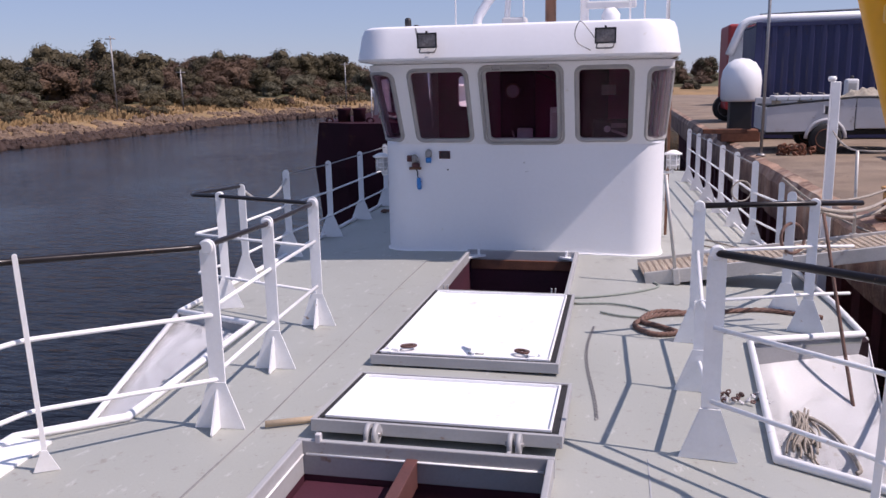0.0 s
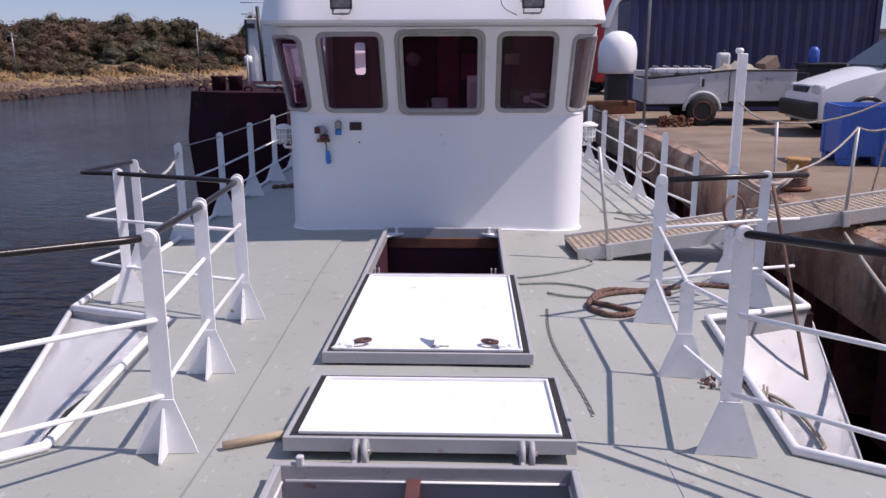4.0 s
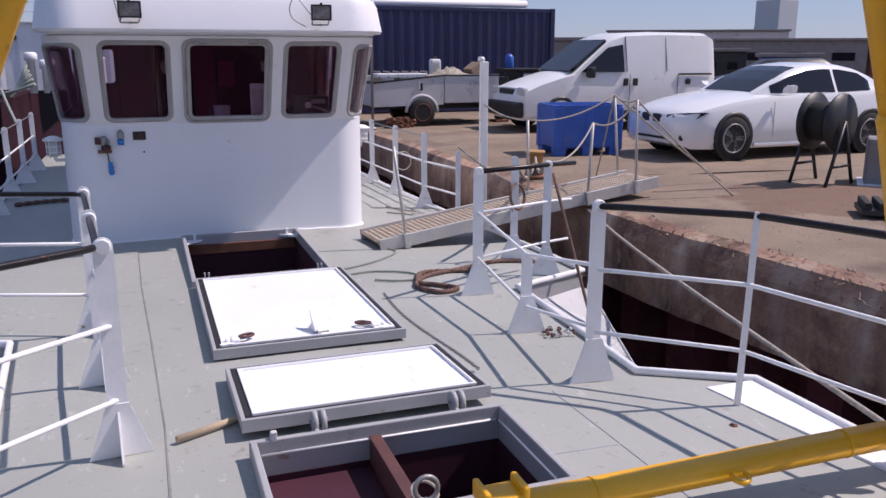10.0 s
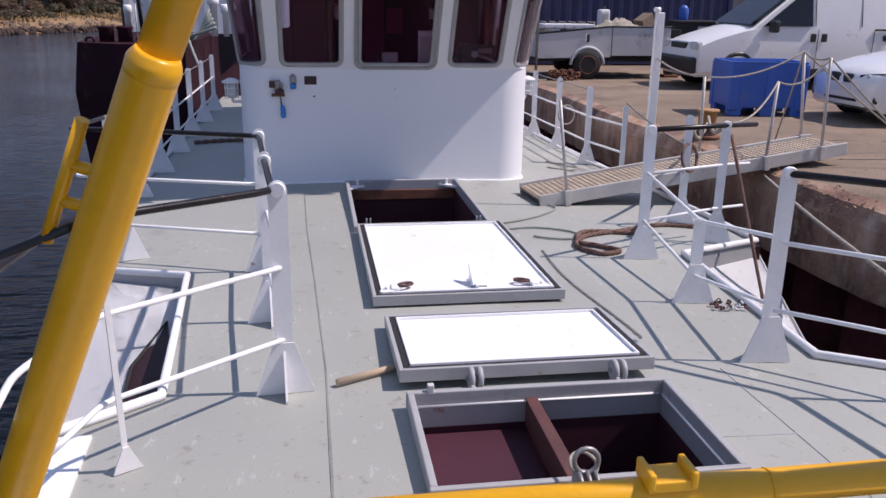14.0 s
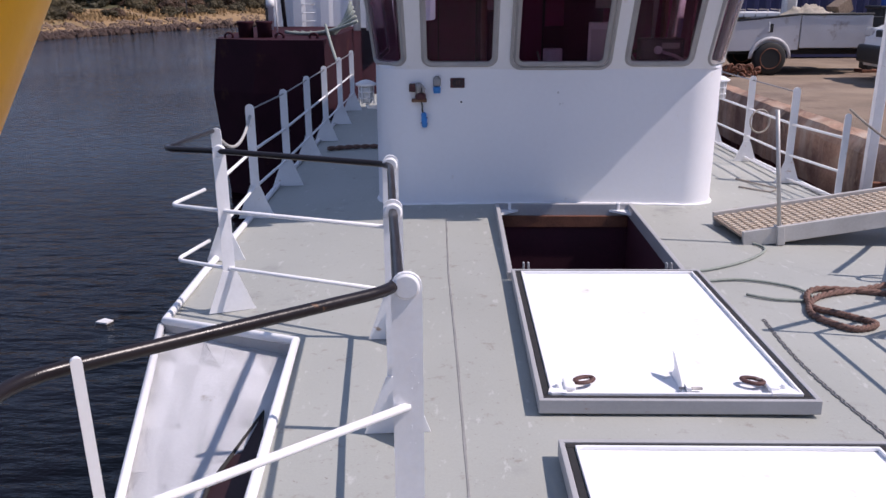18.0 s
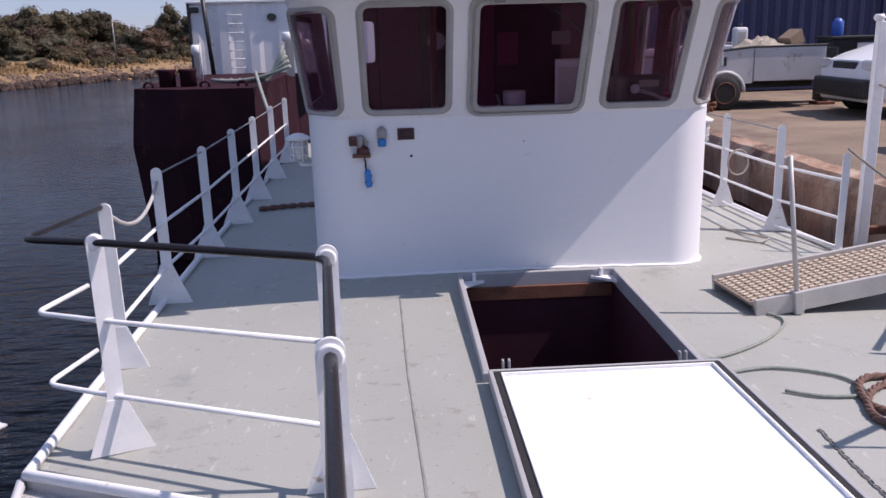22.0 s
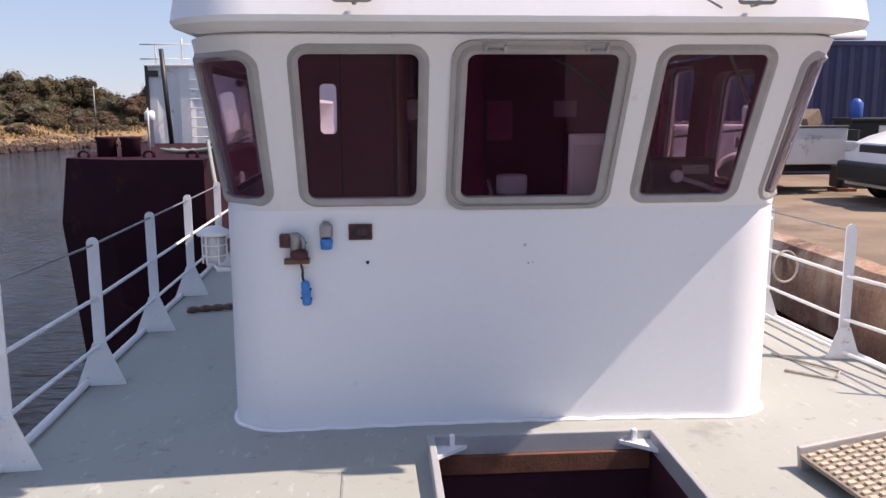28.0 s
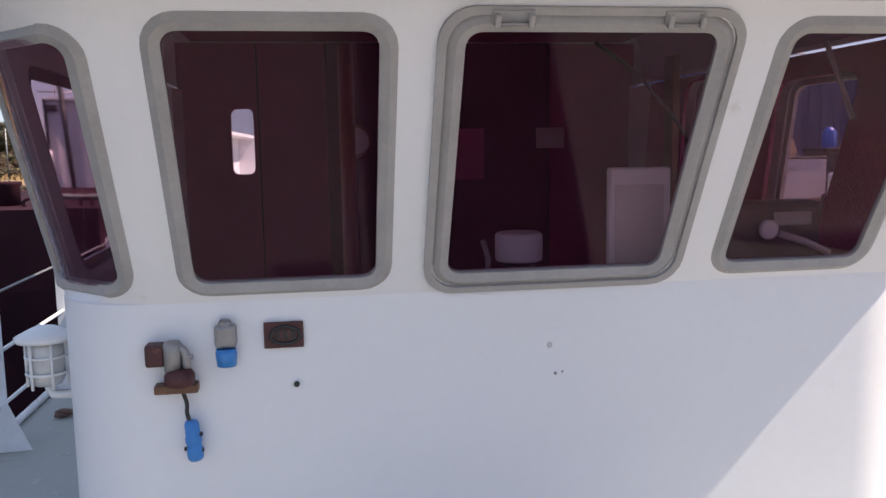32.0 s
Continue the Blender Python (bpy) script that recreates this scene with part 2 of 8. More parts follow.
TRAILER = mat("faded_white_grp", (0.50, 0.49, 0.50), 0.5, var=0.08, scale=2, bump=0.1, dirt=(0.28, 0.23, 0.2), dirt_amount=0.2, dirt_scale=3)
ORANGE = mat("orange_machine_paint", (0.52, 0.12, 0.03), 0.5, var=0.15, scale=4)
GREYBLOCK = mat("grey_concrete_block", (0.22, 0.21, 0.21), 0.8, var=0.15, scale=3, bump=0.5)
CANVAS = mat("cream_canvas", (0.62, 0.56, 0.47), 0.9, var=0.15, scale=5, bump=0.3)
PLY = mat("pale_plywood", (0.50, 0.38, 0.26), 0.8, var=0.12, scale=3)
BARK = mat("bark", (0.10, 0.07, 0.05), 0.9, var=0.2, scale=5)
DRYGRASS = mat("dry_bank_grass", (0.25, 0.160, 0.078), 0.95, var=0.3, scale=0.35, fine=3.0, bump=0.8, dirt=(0.16, 0.12, 0.05), dirt_amount=0.4, dirt_scale=0.25, bump_dist=0.2)
SCRUB = mat("scrub_ground", (0.075, 0.07, 0.03), 0.95, var=0.3, scale=0.3, fine=3.0, bump=0.8, bump_dist=0.2)
RED = mat("red_paint", (0.36, 0.03, 0.03), 0.5, var=0.1)
BROWNWOOD = mat("varnished_brown_wood", (0.15, 0.06, 0.03), 0.4, var=0.25, scale=6)


def leaf_mat(name, a, b2):
    m = bpy.data.materials.new(name)
    m.use_nodes = True
    nt = m.node_tree
    p = nt.nodes["Principled BSDF"]
    g = nt.nodes.new("ShaderNodeNewGeometry")
    oi = nt.nodes.new("ShaderNodeObjectInfo")
    avg = nt.nodes.new("ShaderNodeMath")
    avg.operation = "MULTIPLY_ADD"
    avg.inputs[1].default_value = 0.35
    nt.links.new(g.outputs["Random Per Island"], avg.inputs[0])
    half = nt.nodes.new("ShaderNodeMath")
    half.operation = "MULTIPLY"
    half.inputs[1].default_value = 0.65
    nt.links.new(oi.outputs["Random"], half.inputs[0])
    nt.links.new(half.outputs[0], avg.inputs[2])
    mix = nt.nodes.new("ShaderNodeMix")
    mix.data_type = "RGBA"
    mix.inputs["A"].default_value = (*a, 1)
    mix.inputs["B"].default_value = (*b2, 1)
    nt.links.new(avg.outputs[0], mix.inputs["Factor"])
    nt.links.new(mix.outputs["Result"], p.inputs["Base Color"])
    p.inputs["Roughness"].default_value = 0.8
    return m


LEAF = leaf_mat("dull_green_leaves", (0.038, 0.031, 0.015), (0.094, 0.073, 0.035))
LEAFRED = leaf_mat("rust_tinged_leaves", (0.052, 0.029, 0.018), (0.114, 0.065, 0.037))
LEAFGREY = leaf_mat("grey_green_leaves", (0.056, 0.052, 0.030), (0.135, 0.115, 0.070))
STONE = leaf_mat("bank_stone", (0.045, 0.026, 0.019), (0.225, 0.150, 0.100))
WETSTONE = leaf_mat("wet_bank_stone", (0.022, 0.011, 0.009), (0.085, 0.046, 0.032))
GRASSBLADE = leaf_mat("dry_grass_blades", (0.15, 0.090, 0.036), (0.33, 0.22, 0.105))


def water_mat():
    m = bpy.data.materials.new("river_water")
    m.use_nodes = True
    nt = m.node_tree
    n, ln = nt.nodes, nt.links
    p = n["Principled BSDF"]
    p.inputs["Base Color"].default_value = (0.0016, 0.0011, 0.0022, 1)
    p.inputs["Specular IOR Level"].default_value = 0.34
    p.inputs["Roughness"].default_value = 0.08
    p.inputs["IOR"].default_value = 1.33
    tc = n.new("ShaderNodeTexCoord")
    mp = n.new("ShaderNodeMapping")
    mp.inputs["Scale"].default_value = (0.8, 2.2, 1)
    mp.inputs["Rotation"].default_value = (0, 0, 0.25)
    ln.new(tc.outputs["Object"], mp.inputs["Vector"])
    a = n.new("ShaderNodeTexNoise")
    a.inputs["Scale"].default_value = 2.2
    a.inputs["Detail"].default_value = 5
    ln.new(mp.outputs[0], a.inputs["Vector"])
    c = n.new("ShaderNodeTexNoise")
    c.inputs["Scale"].default_value = 0.12
    c.inputs["Detail"].default_value = 3
    ln.new(tc.outputs["Object"], c.inputs["Vector"])
    calm = n.new("ShaderNodeMapRange")
    calm.inputs[1].default_value, calm.inputs[2].default_value = 0.35, 0.65
    calm.inputs[3].default_value, calm.inputs[4].default_value = 0.35, 0.9
    ln.new(c.outputs["Fac"], calm.inputs[0])
    bp = n.new("ShaderNodeBump")
    bp.inputs["Distance"].default_value = 0.09
    ln.new(calm.outputs[0], bp.inputs["Strength"])
    ln.new(a.outputs["Fac"], bp.inputs["Height"])
    ln.new(bp.outputs[0], p.inputs["Normal"])
    return m


WATER = water_mat()


def deck_mat():
    """Grey deck paint with broad stains, pale scuffs, rust-brown specks and brushed grain."""
    m = mat("grey_deck_paint", (0.340, 0.350, 0.322), 0.55, var=0.07, scale=0.8, fine=90, bump=0.25, dirt=(0.262, 0.268, 0.252), dirt_amount=0.16, dirt_scale=1.3, bump_dist=0.004)
    nt = m.node_tree
    n, ln = nt.nodes, nt.links
    b = n["Principled BSDF"]
    last = b.inputs["Base Color"].links[0].from_socket
    tc = n.new("ShaderNodeTexCoord")

    def layer(last, scale, lo, hi, colour, amount, stretch=(1, 1, 1), detail=6.0):
        mp = n.new("ShaderNodeMapping")
        mp.inputs["Scale"].default_value = stretch
        ln.new(tc.outputs["Object"], mp.inputs["Vector"])
        t = n.new("ShaderNodeTexNoise")
        t.inputs["Scale"].default_value = scale
        t.inputs["Detail"].default_value = detail
        t.inputs["Roughness"].default_value = 0.7
        ln.new(mp.outputs[0], t.inputs["Vector"])
        r = n.new("ShaderNodeMapRange")
        r.inputs[1].default_value, r.inputs[2].default_value = lo, hi
        r.inputs[4].default_value = amount
        ln.new(t.outputs["Fac"], r.inputs[0])
        x = n.new("ShaderNodeMix")
        x.data_type = "RGBA"
        ln.new(r.outputs[0], x.inputs["Factor"])
        ln.new(last, x.inputs["A"])
        x.inputs["B"].default_value = (*colour, 1)
        return x.outputs["Result"]

    last = layer(last, 9.0, 0.60, 0.68, (0.20, 0.17, 0.14), 0.55)
    last = layer(last, 16.0, 0.61, 0.66, (0.47, 0.48, 0.46), 0.7, (1.0, 0.35, 1.0))
    last = layer(last, 38.0, 0.645, 0.69, (0.13, 0.09, 0.07), 0.8)
    last = layer(last, 0.55, 0.50, 0.75, (0.40, 0.41, 0.395), 0.5, (1.0, 0.4, 1.0), 3.0)
    ln.new(last, b.inputs["Base Color"])
    return m


DECKGREY = deck_mat()


def streaks(m, scale, lo, hi, colour, amount, stretch):
    """Run-down stains over a material."""
    nt = m.node_tree
    n, ln = nt.nodes, nt.links
    base = n["Principled BSDF"].inputs["Base Color"]
    last = base.links[0].from_socket
    tc, mp = n.new("ShaderNodeTexCoord"), n.new("ShaderNodeMapping")
    mp.inputs["Scale"].default_value = stretch
    ln.new(tc.outputs["Object"], mp.inputs["Vector"])
    t = n.new("ShaderNodeTexNoise")
    t.inputs["Scale"].default_value, t.inputs["Detail"].default_value = scale, 5.0
    ln.new(mp.outputs[0], t.inputs["Vector"])
    r = n.new("ShaderNodeMapRange")
    r.inputs[1].default_value, r.inputs[2].default_value, r.inputs[4].default_value = lo, hi, amount
    ln.new(t.outputs["Fac"], r.inputs[0])
    x = n.new("ShaderNodeMix")
    x.data_type = "RGBA"
    ln.new(r.outputs[0], x.inputs["Factor"])
    ln.new(last, x.inputs["A"])
    x.inputs["B"].default_value = (*colour, 1)
    ln.new(x.outputs["Result"], base)


streaks(CONCRETE, 3.0, 0.52, 0.70, (0.52, 0.42, 0.34), 0.8, (1.0, 1.0, 0.22))
streaks(CONCRETE, 2.2, 0.52, 0.68, (0.12, 0.066, 0.052), 0.6, (1.0, 1.0, 0.30))
streaks(CONCRETE, 7.0, 0.54, 0.66, (0.50, 0.37, 0.26), 0.55, (1.0, 1.0, 0.8))
streaks(CONCRETE, 0.8, 0.48, 0.62, (0.16, 0.075, 0.060), 0.6, (1.0, 1.0, 1.0))
streaks(QUAYTOP, 0.9, 0.50, 0.72, (0.31, 0.24, 0.18), 0.6, (1.0, 1.0, 1.0))



def repair_patch(m, at, turn, size, colour):
    """A worn grey repair with a ragged outline in a paved surface."""
    nt = m.node_tree
    n, ln = nt.nodes, nt.links
    base = n["Principled BSDF"].inputs["Base Color"]
    last = base.links[0].from_socket
    tc, mp = n.new("ShaderNodeTexCoord"), n.new("ShaderNodeMapping")
    mp.vector_type = "TEXTURE"
    mp.inputs["Location"].default_value = (*at, 0)
    mp.inputs["Rotation"].default_value = (0, 0, radians(turn))
    mp.inputs["Scale"].default_value = (*size, 50)
    ln.new(tc.outputs["Object"], mp.inputs["Vector"])
    far = n.new("ShaderNodeVectorMath")
    far.operation = "LENGTH"
    ln.new(mp.outputs[0], far.inputs[0])
    t = n.new("ShaderNodeTexNoise")
    t.inputs["Scale"].default_value, t.inputs["Detail"].default_value = 1.8, 8.0
    ln.new(tc.outputs["Object"], t.inputs["Vector"])
    add = n.new("ShaderNodeMath")
    add.operation = "MULTIPLY_ADD"
    add.inputs[1].default_value = 1.6
    ln.new(t.outputs["Fac"], add.inputs[0])
    ln.new(far.outputs["Value"], add.inputs[2])
    r = n.new("ShaderNodeMapRange")
    r.inputs[1].default_value, r.inputs[2].default_value = 1.62, 1.78
    r.inputs[3].default_value, r.inputs[4].default_value = 0.75, 0.0
    ln.new(add.outputs[0], r.inputs[0])
    x = n.new("ShaderNodeMix")
    x.data_type = "RGBA"
    ln.new(r.outputs[0], x.inputs["Factor"])
    ln.new(last, x.inputs["A"])
    x.inputs["B"].default_value = (*colour, 1)
    ln.new(x.outputs["Result"], base)


repair_patch(QUAYTOP, (7.9, -4.95), 25, (2.0, 0.85), (0.105, 0.090, 0.085))
repair_patch(QUAYTOP, (6.6, -1.6), 10, (1.6, 1.0), (0.150, 0.085, 0.055))
repair_patch(QUAYTOP, (11.5, -0.6), -20, (2.6, 0.7), (0.155, 0.120, 0.100))
JOINTDARK = mat("dirt_filled_joint", (0.075, 0.052, 0.040), 0.95, var=0.3, scale=9, bump=0.3)

# ---- mesh helpers ----


def dz(x, y):
    """Height of the deck: it rises towards the bow and falls to the sides."""
    return 0.025 * max(-y, -1.0) - 0.010 * x * x


def link(name, bm, material, smooth=False):
    me = bpy.data.meshes.new(name)
    bmesh.ops.recalc_face_normals(bm, faces=bm.faces)
    bm.to_mesh(me)
    bm.free()
    me.materials.append(material)
    if smooth:
        me.shade_smooth()
    return new(name, me)


def part(name, bm, material, parent, label="", smooth=False):
    ob = link(name, bm, material, smooth)
    ob.parent = parent
    if label:
        ob["label"] = label
    return ob


def thing(name, label, category, at=(0, 0, 0), rz=0, group="", kind=""):
    ob = new(name)
    ob.empty_display_size = 0.1
    ob.matrix_world = pose(*at, 0, 0, rz)
    return tagged(ob, label, category, group, kind)


def solid(name, bm, material, label, category, group="", kind="", smooth=False):
    return tagged(link(name, bm, material, smooth), label, category, group, kind)


def box(c, s, bev=0.0, bm=None, m=None):
    bm = bm or bmesh.new()
    mm = Matrix.Translation(c) @ Matrix.Diagonal((*s, 1))
    if m is not None:
        mm = m @ mm
    r = bmesh.ops.create_cube(bm, size=1, matrix=mm)
    if bev:
        es = list({e for v in r["verts"] for e in v.link_edges})
        bmesh.ops.bevel(bm, geom=es, offset=bev, segments=2, affect="EDGES", profile=0.5)
    return bm


def tube(pts, r, seg=10, bm=None, closed=False, r_end=None):
    """A round bar along a line of points, with mitred turns."""
    bm = bm or bmesh.new()
    pts = [Vector(p) for p in pts]
    n = len(pts)
    rings = []
    up = Vector((0, 0, 1))
    prev = None
    for i, p in enumerate(pts):
        if closed:
            a, b = (p - pts[i - 1]).normalized(), (pts[(i + 1) % n] - p).normalized()
        else:
            a = (p - pts[i - 1]).normalized() if i else (pts[1] - p).normalized()
            b = (pts[i + 1] - p).normalized() if i < n - 1 else a
        d = (a + b).normalized() if (a + b).length > 1e-6 else b
        if prev is None:
            side = d.cross(up)
            if side.length < 0.05:
                side = d.cross(Vector((0, 1, 0)))
        else:
            side = prev - d * prev.dot(d)
        side.normalize()
        prev = side
        top = side.cross(d)
        rr = r if r_end is None else r + (r_end - r) * i / (n - 1)
        rings.append([bm.verts.new(p + rr * (math.cos(2 * math.pi * k / seg) * side + math.sin(2 * math.pi * k / seg) * top)) for k in range(seg)])
    m = n if closed else n - 1
    for i in range(m):
        q, w = rings[i], rings[(i + 1) % n]
        for k in range(seg):
            f = bm.faces.new((q[k], q[(k + 1) % seg], w[(k + 1) % seg], w[k]))
            f.smooth = True
    if not closed:
        bm.faces.new(rings[0][::-1])
        bm.faces.new(rings[-1])
    return bm


def bend(pts, r=0.08, n=4):
    """Rounds the inner corners of a line of points."""
    pts = [Vector(p) for p in pts]
    out = [pts[0]]
    for a, b, c in zip(pts, pts[1:], pts[2:]):
        u, v = (a - b), (c - b)
        k = min(r, u.length * 0.45, v.length * 0.45)
        s, e = b + u.normalized() * k, b + v.normalized() * k
        for i in range(n + 1):
            t = i / n
            out.append(s * (1 - t) ** 2 + b * 2 * t * (1 - t) + e * t * t)
    return out + [pts[-1]]


def spline(pts, n=6):
    """A smooth line through points."""
    pts = [Vector(p) for p in pts]
    ext = [2 * pts[0] - pts[1], *pts, 2 * pts[-1] - pts[-2]]
    out = []
    for i in range(1, len(ext) - 2):
        p0, p1, p2, p3 = ext[i - 1 : i + 3]
        for k in range(n):
            t = k / n
            out.append(0.5 * (2 * p1 + (p2 - p0) * t + (2 * p0 - 5 * p1 + 4 * p2 - p3) * t * t + (3 * p1 - p0 - 3 * p2 + p3) * t**3))
    return out + [pts[-1]]


def sag(a, b, drop, n=10):
    a, b = Vector(a), Vector(b)
    return [a.lerp(b, i / n) - Vector((0, 0, drop * 4 * (i / n) * (1 - i / n))) for i in range(n + 1)]


def prism(poly, z0, z1, bm=None, m=None):
    """An upright block over a polygon."""
    bm = bm or bmesh.new()
    f = (lambda v: m @ Vector(v)) if m is not None else Vector
    lo = [bm.verts.new(f((x, y, z0))) for x, y in poly]
    hi = [bm.verts.new(f((x, y, z1))) for x, y in poly]
    bm.faces.new(lo[::-1])
    bm.faces.new(hi)
    n = len(poly)
    for i in range(n):
        bm.faces.new((lo[i], lo[(i + 1) % n], hi[(i + 1) % n], hi[i]))
    return bm


def rounded(w, h, r, n=5):
    """A rounded rectangle about the origin."""
    out = []
    for cx, cy, a0 in ((w / 2 - r, h / 2 - r, 0), (-w / 2 + r, h / 2 - r, 90), (-w / 2 + r, -h / 2 + r, 180), (w / 2 - r, -h / 2 + r, 270)):
        for i in range(n + 1):
            a = radians(a0 + 90 * i / n)
            out.append((cx + r * math.cos(a), cy + r * math.sin(a)))
    return out


def lathe(profile, seg=20, bm=None, m=None):
    """A turned body about z from (radius, height) pairs."""
    bm = bm or bmesh.new()
    rings = []
    for r, z in profile:
        ring = []
        for k in range(seg):
            v = Vector((r * math.cos(2 * math.pi * k / seg), r * math.sin(2 * math.pi * k / seg), z))
            ring.append(bm.verts.new(m @ v if m is not None else v))
        rings.append(ring)
    for q, w in zip(rings, rings[1:]):
        for k in range(seg):
            f = bm.faces.new((q[k], q[(k + 1) % seg], w[(k + 1) % seg], w[k]))
            f.smooth = True
    bm.faces.new(rings[0][::-1])
    bm.faces.new(rings[-1])
    return bm


def loft(rings, bm=None, cap=True, closed=True, smooth=False):
    bm = bm or bmesh.new()
    vs = [[bm.verts.new(p) for p in ring] for ring in rings]
    n = len(vs[0])
    for q, w in zip(vs, vs[1:]):
        for k in range(n if closed else n - 1):
            f = bm.faces.new((q[k], q[(k + 1) % n], w[(k + 1) % n], w[k]))
            f.smooth = smooth
    if cap and closed:
        bm.faces.new(vs[0][::-1])
        bm.faces.new(vs[-1])
    return bm

# ---- the river, the bank and the quay ----
WATER_Z = -1.65
QUAY_Z = 0.30


def sheet(x0, y0, x1, y1, z, nx, ny, fz=None):
    bm = bmesh.new()
    g = [[bm.verts.new((x0 + (x1 - x0) * i / nx, y0 + (y1 - y0) * j / ny, z + (fz(x0 + (x1 - x0) * i / nx, y0 + (y1 - y0) * j / ny) if fz else 0))) for i in range(nx + 1)] for j in range(ny + 1)]
    for j in range(ny):
        for i in range(nx):
            bm.faces.new((g[j][i], g[j][i + 1], g[j + 1][i + 1], g[j + 1][i]))
    return bm


solid("water", sheet(-900, -900, 900, 900, WATER_Z, 2, 2), WATER, "dark rippled river water reaching to the horizon", "water", kind="structure")

BANK = [(-44, -60), (-37, 0), (-34, 30), (-33, 42), (-32.5, 58), (-27, 74), (-14, 92), (12, 110), (70, 124), (160, 130)]


def bank_at(s):
    """A place on the bank's waterline, s from 0 to 1, with its inland normal."""
    k = s * (len(BANK) - 1)
    i = min(int(k), len(BANK) - 2)
    a, b = Vector(BANK[i]), Vector(BANK[i + 1])
    p = a.lerp(b, k - i)
    d = (b - a).normalized()
    return p, Vector((-d.y, d.x))


def bank_strip(offs, n=160):
    bm = bmesh.new()
    rows = []
    for j in range(n + 1):
        p, nn = bank_at(j / n)
        row = []
        for o, z in offs:
            q = p + nn * o
            w = noise.noise(Vector((q.x * 0.15, q.y * 0.15, 0)))
            row.append(bm.verts.new((q.x + w * 0.8, q.y + w * 0.8, z + w * 0.22 * (1 if o > 0.5 else 0))))
        rows.append(row)
    for a, b in zip(rows, rows[1:]):
        for k in range(len(offs) - 1):
            bm.faces.new((a[k], a[k + 1], b[k + 1], b[k])).smooth = True
    return bm


solid("bank_slope", bank_strip([(-3, -2.6), (0, WATER_Z), (2.2, -1.0), (4.5, -0.6), (8, -0.2), (12, 0.1)]), DRYGRASS, "straw-coloured dry grass slope above the river", "bank", kind="structure")
solid("scrubland", bank_strip([(11.5, 0.05), (16, 0.3), (60, 1.0), (700, 3.0)]), SCRUB, "dark scrub ground behind the bank", "ground", kind="structure")

# stones along the waterline
_t = bmesh.new()
bmesh.ops.create_icosphere(_t, subdivisions=1, radius=1)
_base = [v.co.copy() for v in _t.verts]
_tri = [[v.index for v in f.verts] for f in _t.faces]
_t.free()
_heap = {True: ([], []), False: ([], [])}
for i in range(5200):
    s = random.triangular(0.17, 0.80, 0.25)
    p, nn = bank_at(s)
    o = random.triangular(-0.4, 3.9, 0.6)
    # gaps of bare slope between drifts of stone
    if o > 1.3 and noise.noise(Vector((s * 90, o * 0.5, 4))) < -0.05:
        o = random.uniform(-0.4, 0.9)
    q = p + nn * o
    z = WATER_Z + 0.30 * max(o, 0) if o < 2.2 else -1.0 + 0.174 * (o - 2.2)
    r = random.uniform(0.12, 0.40) * (1.25 if o < 0.8 else 1.0)
    m = Matrix.Translation((q.x, q.y, z)) @ Euler((random.random() * 6, random.random() * 6, random.random() * 6)).to_matrix().to_4x4() @ Matrix.Diagonal((r, r * random.uniform(0.6, 0.9), r * random.uniform(0.45, 0.7), 1))
    _vs, _fs = _heap[o < 0.75]
    k = len(_vs)
    _vs += [m @ (v * random.uniform(0.8, 1.15)) for v in _base]
    _fs += [[k + j for j in f] for f in _tri]
for wet, (_vs, _fs) in _heap.items():
    _me = bpy.data.meshes.new("bank_stones")
    _me.from_pydata(_vs, [], _fs)
    _me.materials.append(WETSTONE if wet else STONE)
    tagged(new("wet_stones" if wet else "bank_stones", _me), "dark wet stones at the river's waterline" if wet else "pale brown riprap stones along the river's edge", "stones", kind="stuff")

# quay: paved top with a worn edge, the concrete face and the sheet piles under it
QE = [(4.05, -60), (4.3, -9), (4.25, -6.5), (4.15, -4.5), (3.85, -2.2), (3.8, 0), (3.75, 4), (3.7, 9), (3.6, 16), (3.4, 60)]


def quay_x(y):
    for (xa, ya), (xb, yb) in zip(QE, QE[1:]):
        if ya <= y <= yb:
            return xa + (xb - xa) * (y - ya) / (yb - ya)
    return 3.8


def quay_rough(x, y):
    return 0.03 * noise.noise(Vector((x * 0.5, y * 0.5, 0))) + 0.015 * noise.noise(Vector((x * 2, y * 2, 3)))


_ys = [-60, -40, -25, -16] + [-12 + 0.25 * i for i in range(100)] + [13, 16, 20, 26, 34, 45, 60]
_bm = bmesh.new()
_rows = []
for y in _ys:
    e = quay_x(y) + 0.05 * noise.noise(Vector((3, y * 1.7, 0))) + 0.03 * noise.noise(Vector((9, y * 5, 0)))
    chip = 0.05 * abs(noise.noise(Vector((5, y * 2.3, 1))))
    row = []
    for dx, z in ((0.02, -0.52), (0.0, -0.3), (0.0, 0.10 - chip), (0.07 + chip, 0.24), (0.22, QUAY_Z - 0.015), (0.9, QUAY_Z), (2, QUAY_Z), (4, QUAY_Z), (7, QUAY_Z), (12, QUAY_Z), (20, QUAY_Z), (40, QUAY_Z), (500, QUAY_Z)):
        x = e + dx
        row.append(_bm.verts.new((x, y, z + (quay_rough(x, y) if dx > 0.5 and dx < 30 else 0))))
    _rows.append(row)
for a, b in zip(_rows, _rows[1:]):
    for k in range(len(a) - 1):
        f = _bm.faces.new((a[k], a[k + 1], b[k + 1], b[k]))
        f.smooth = k > 3
        f.material_index = 0 if k < 4 else 1
_q = solid("quay", _bm, CONCRETE, "dusty brown concrete quay with a chipped stained edge", "quay", kind="structure")
_q.data.materials.append(QUAYTOP)

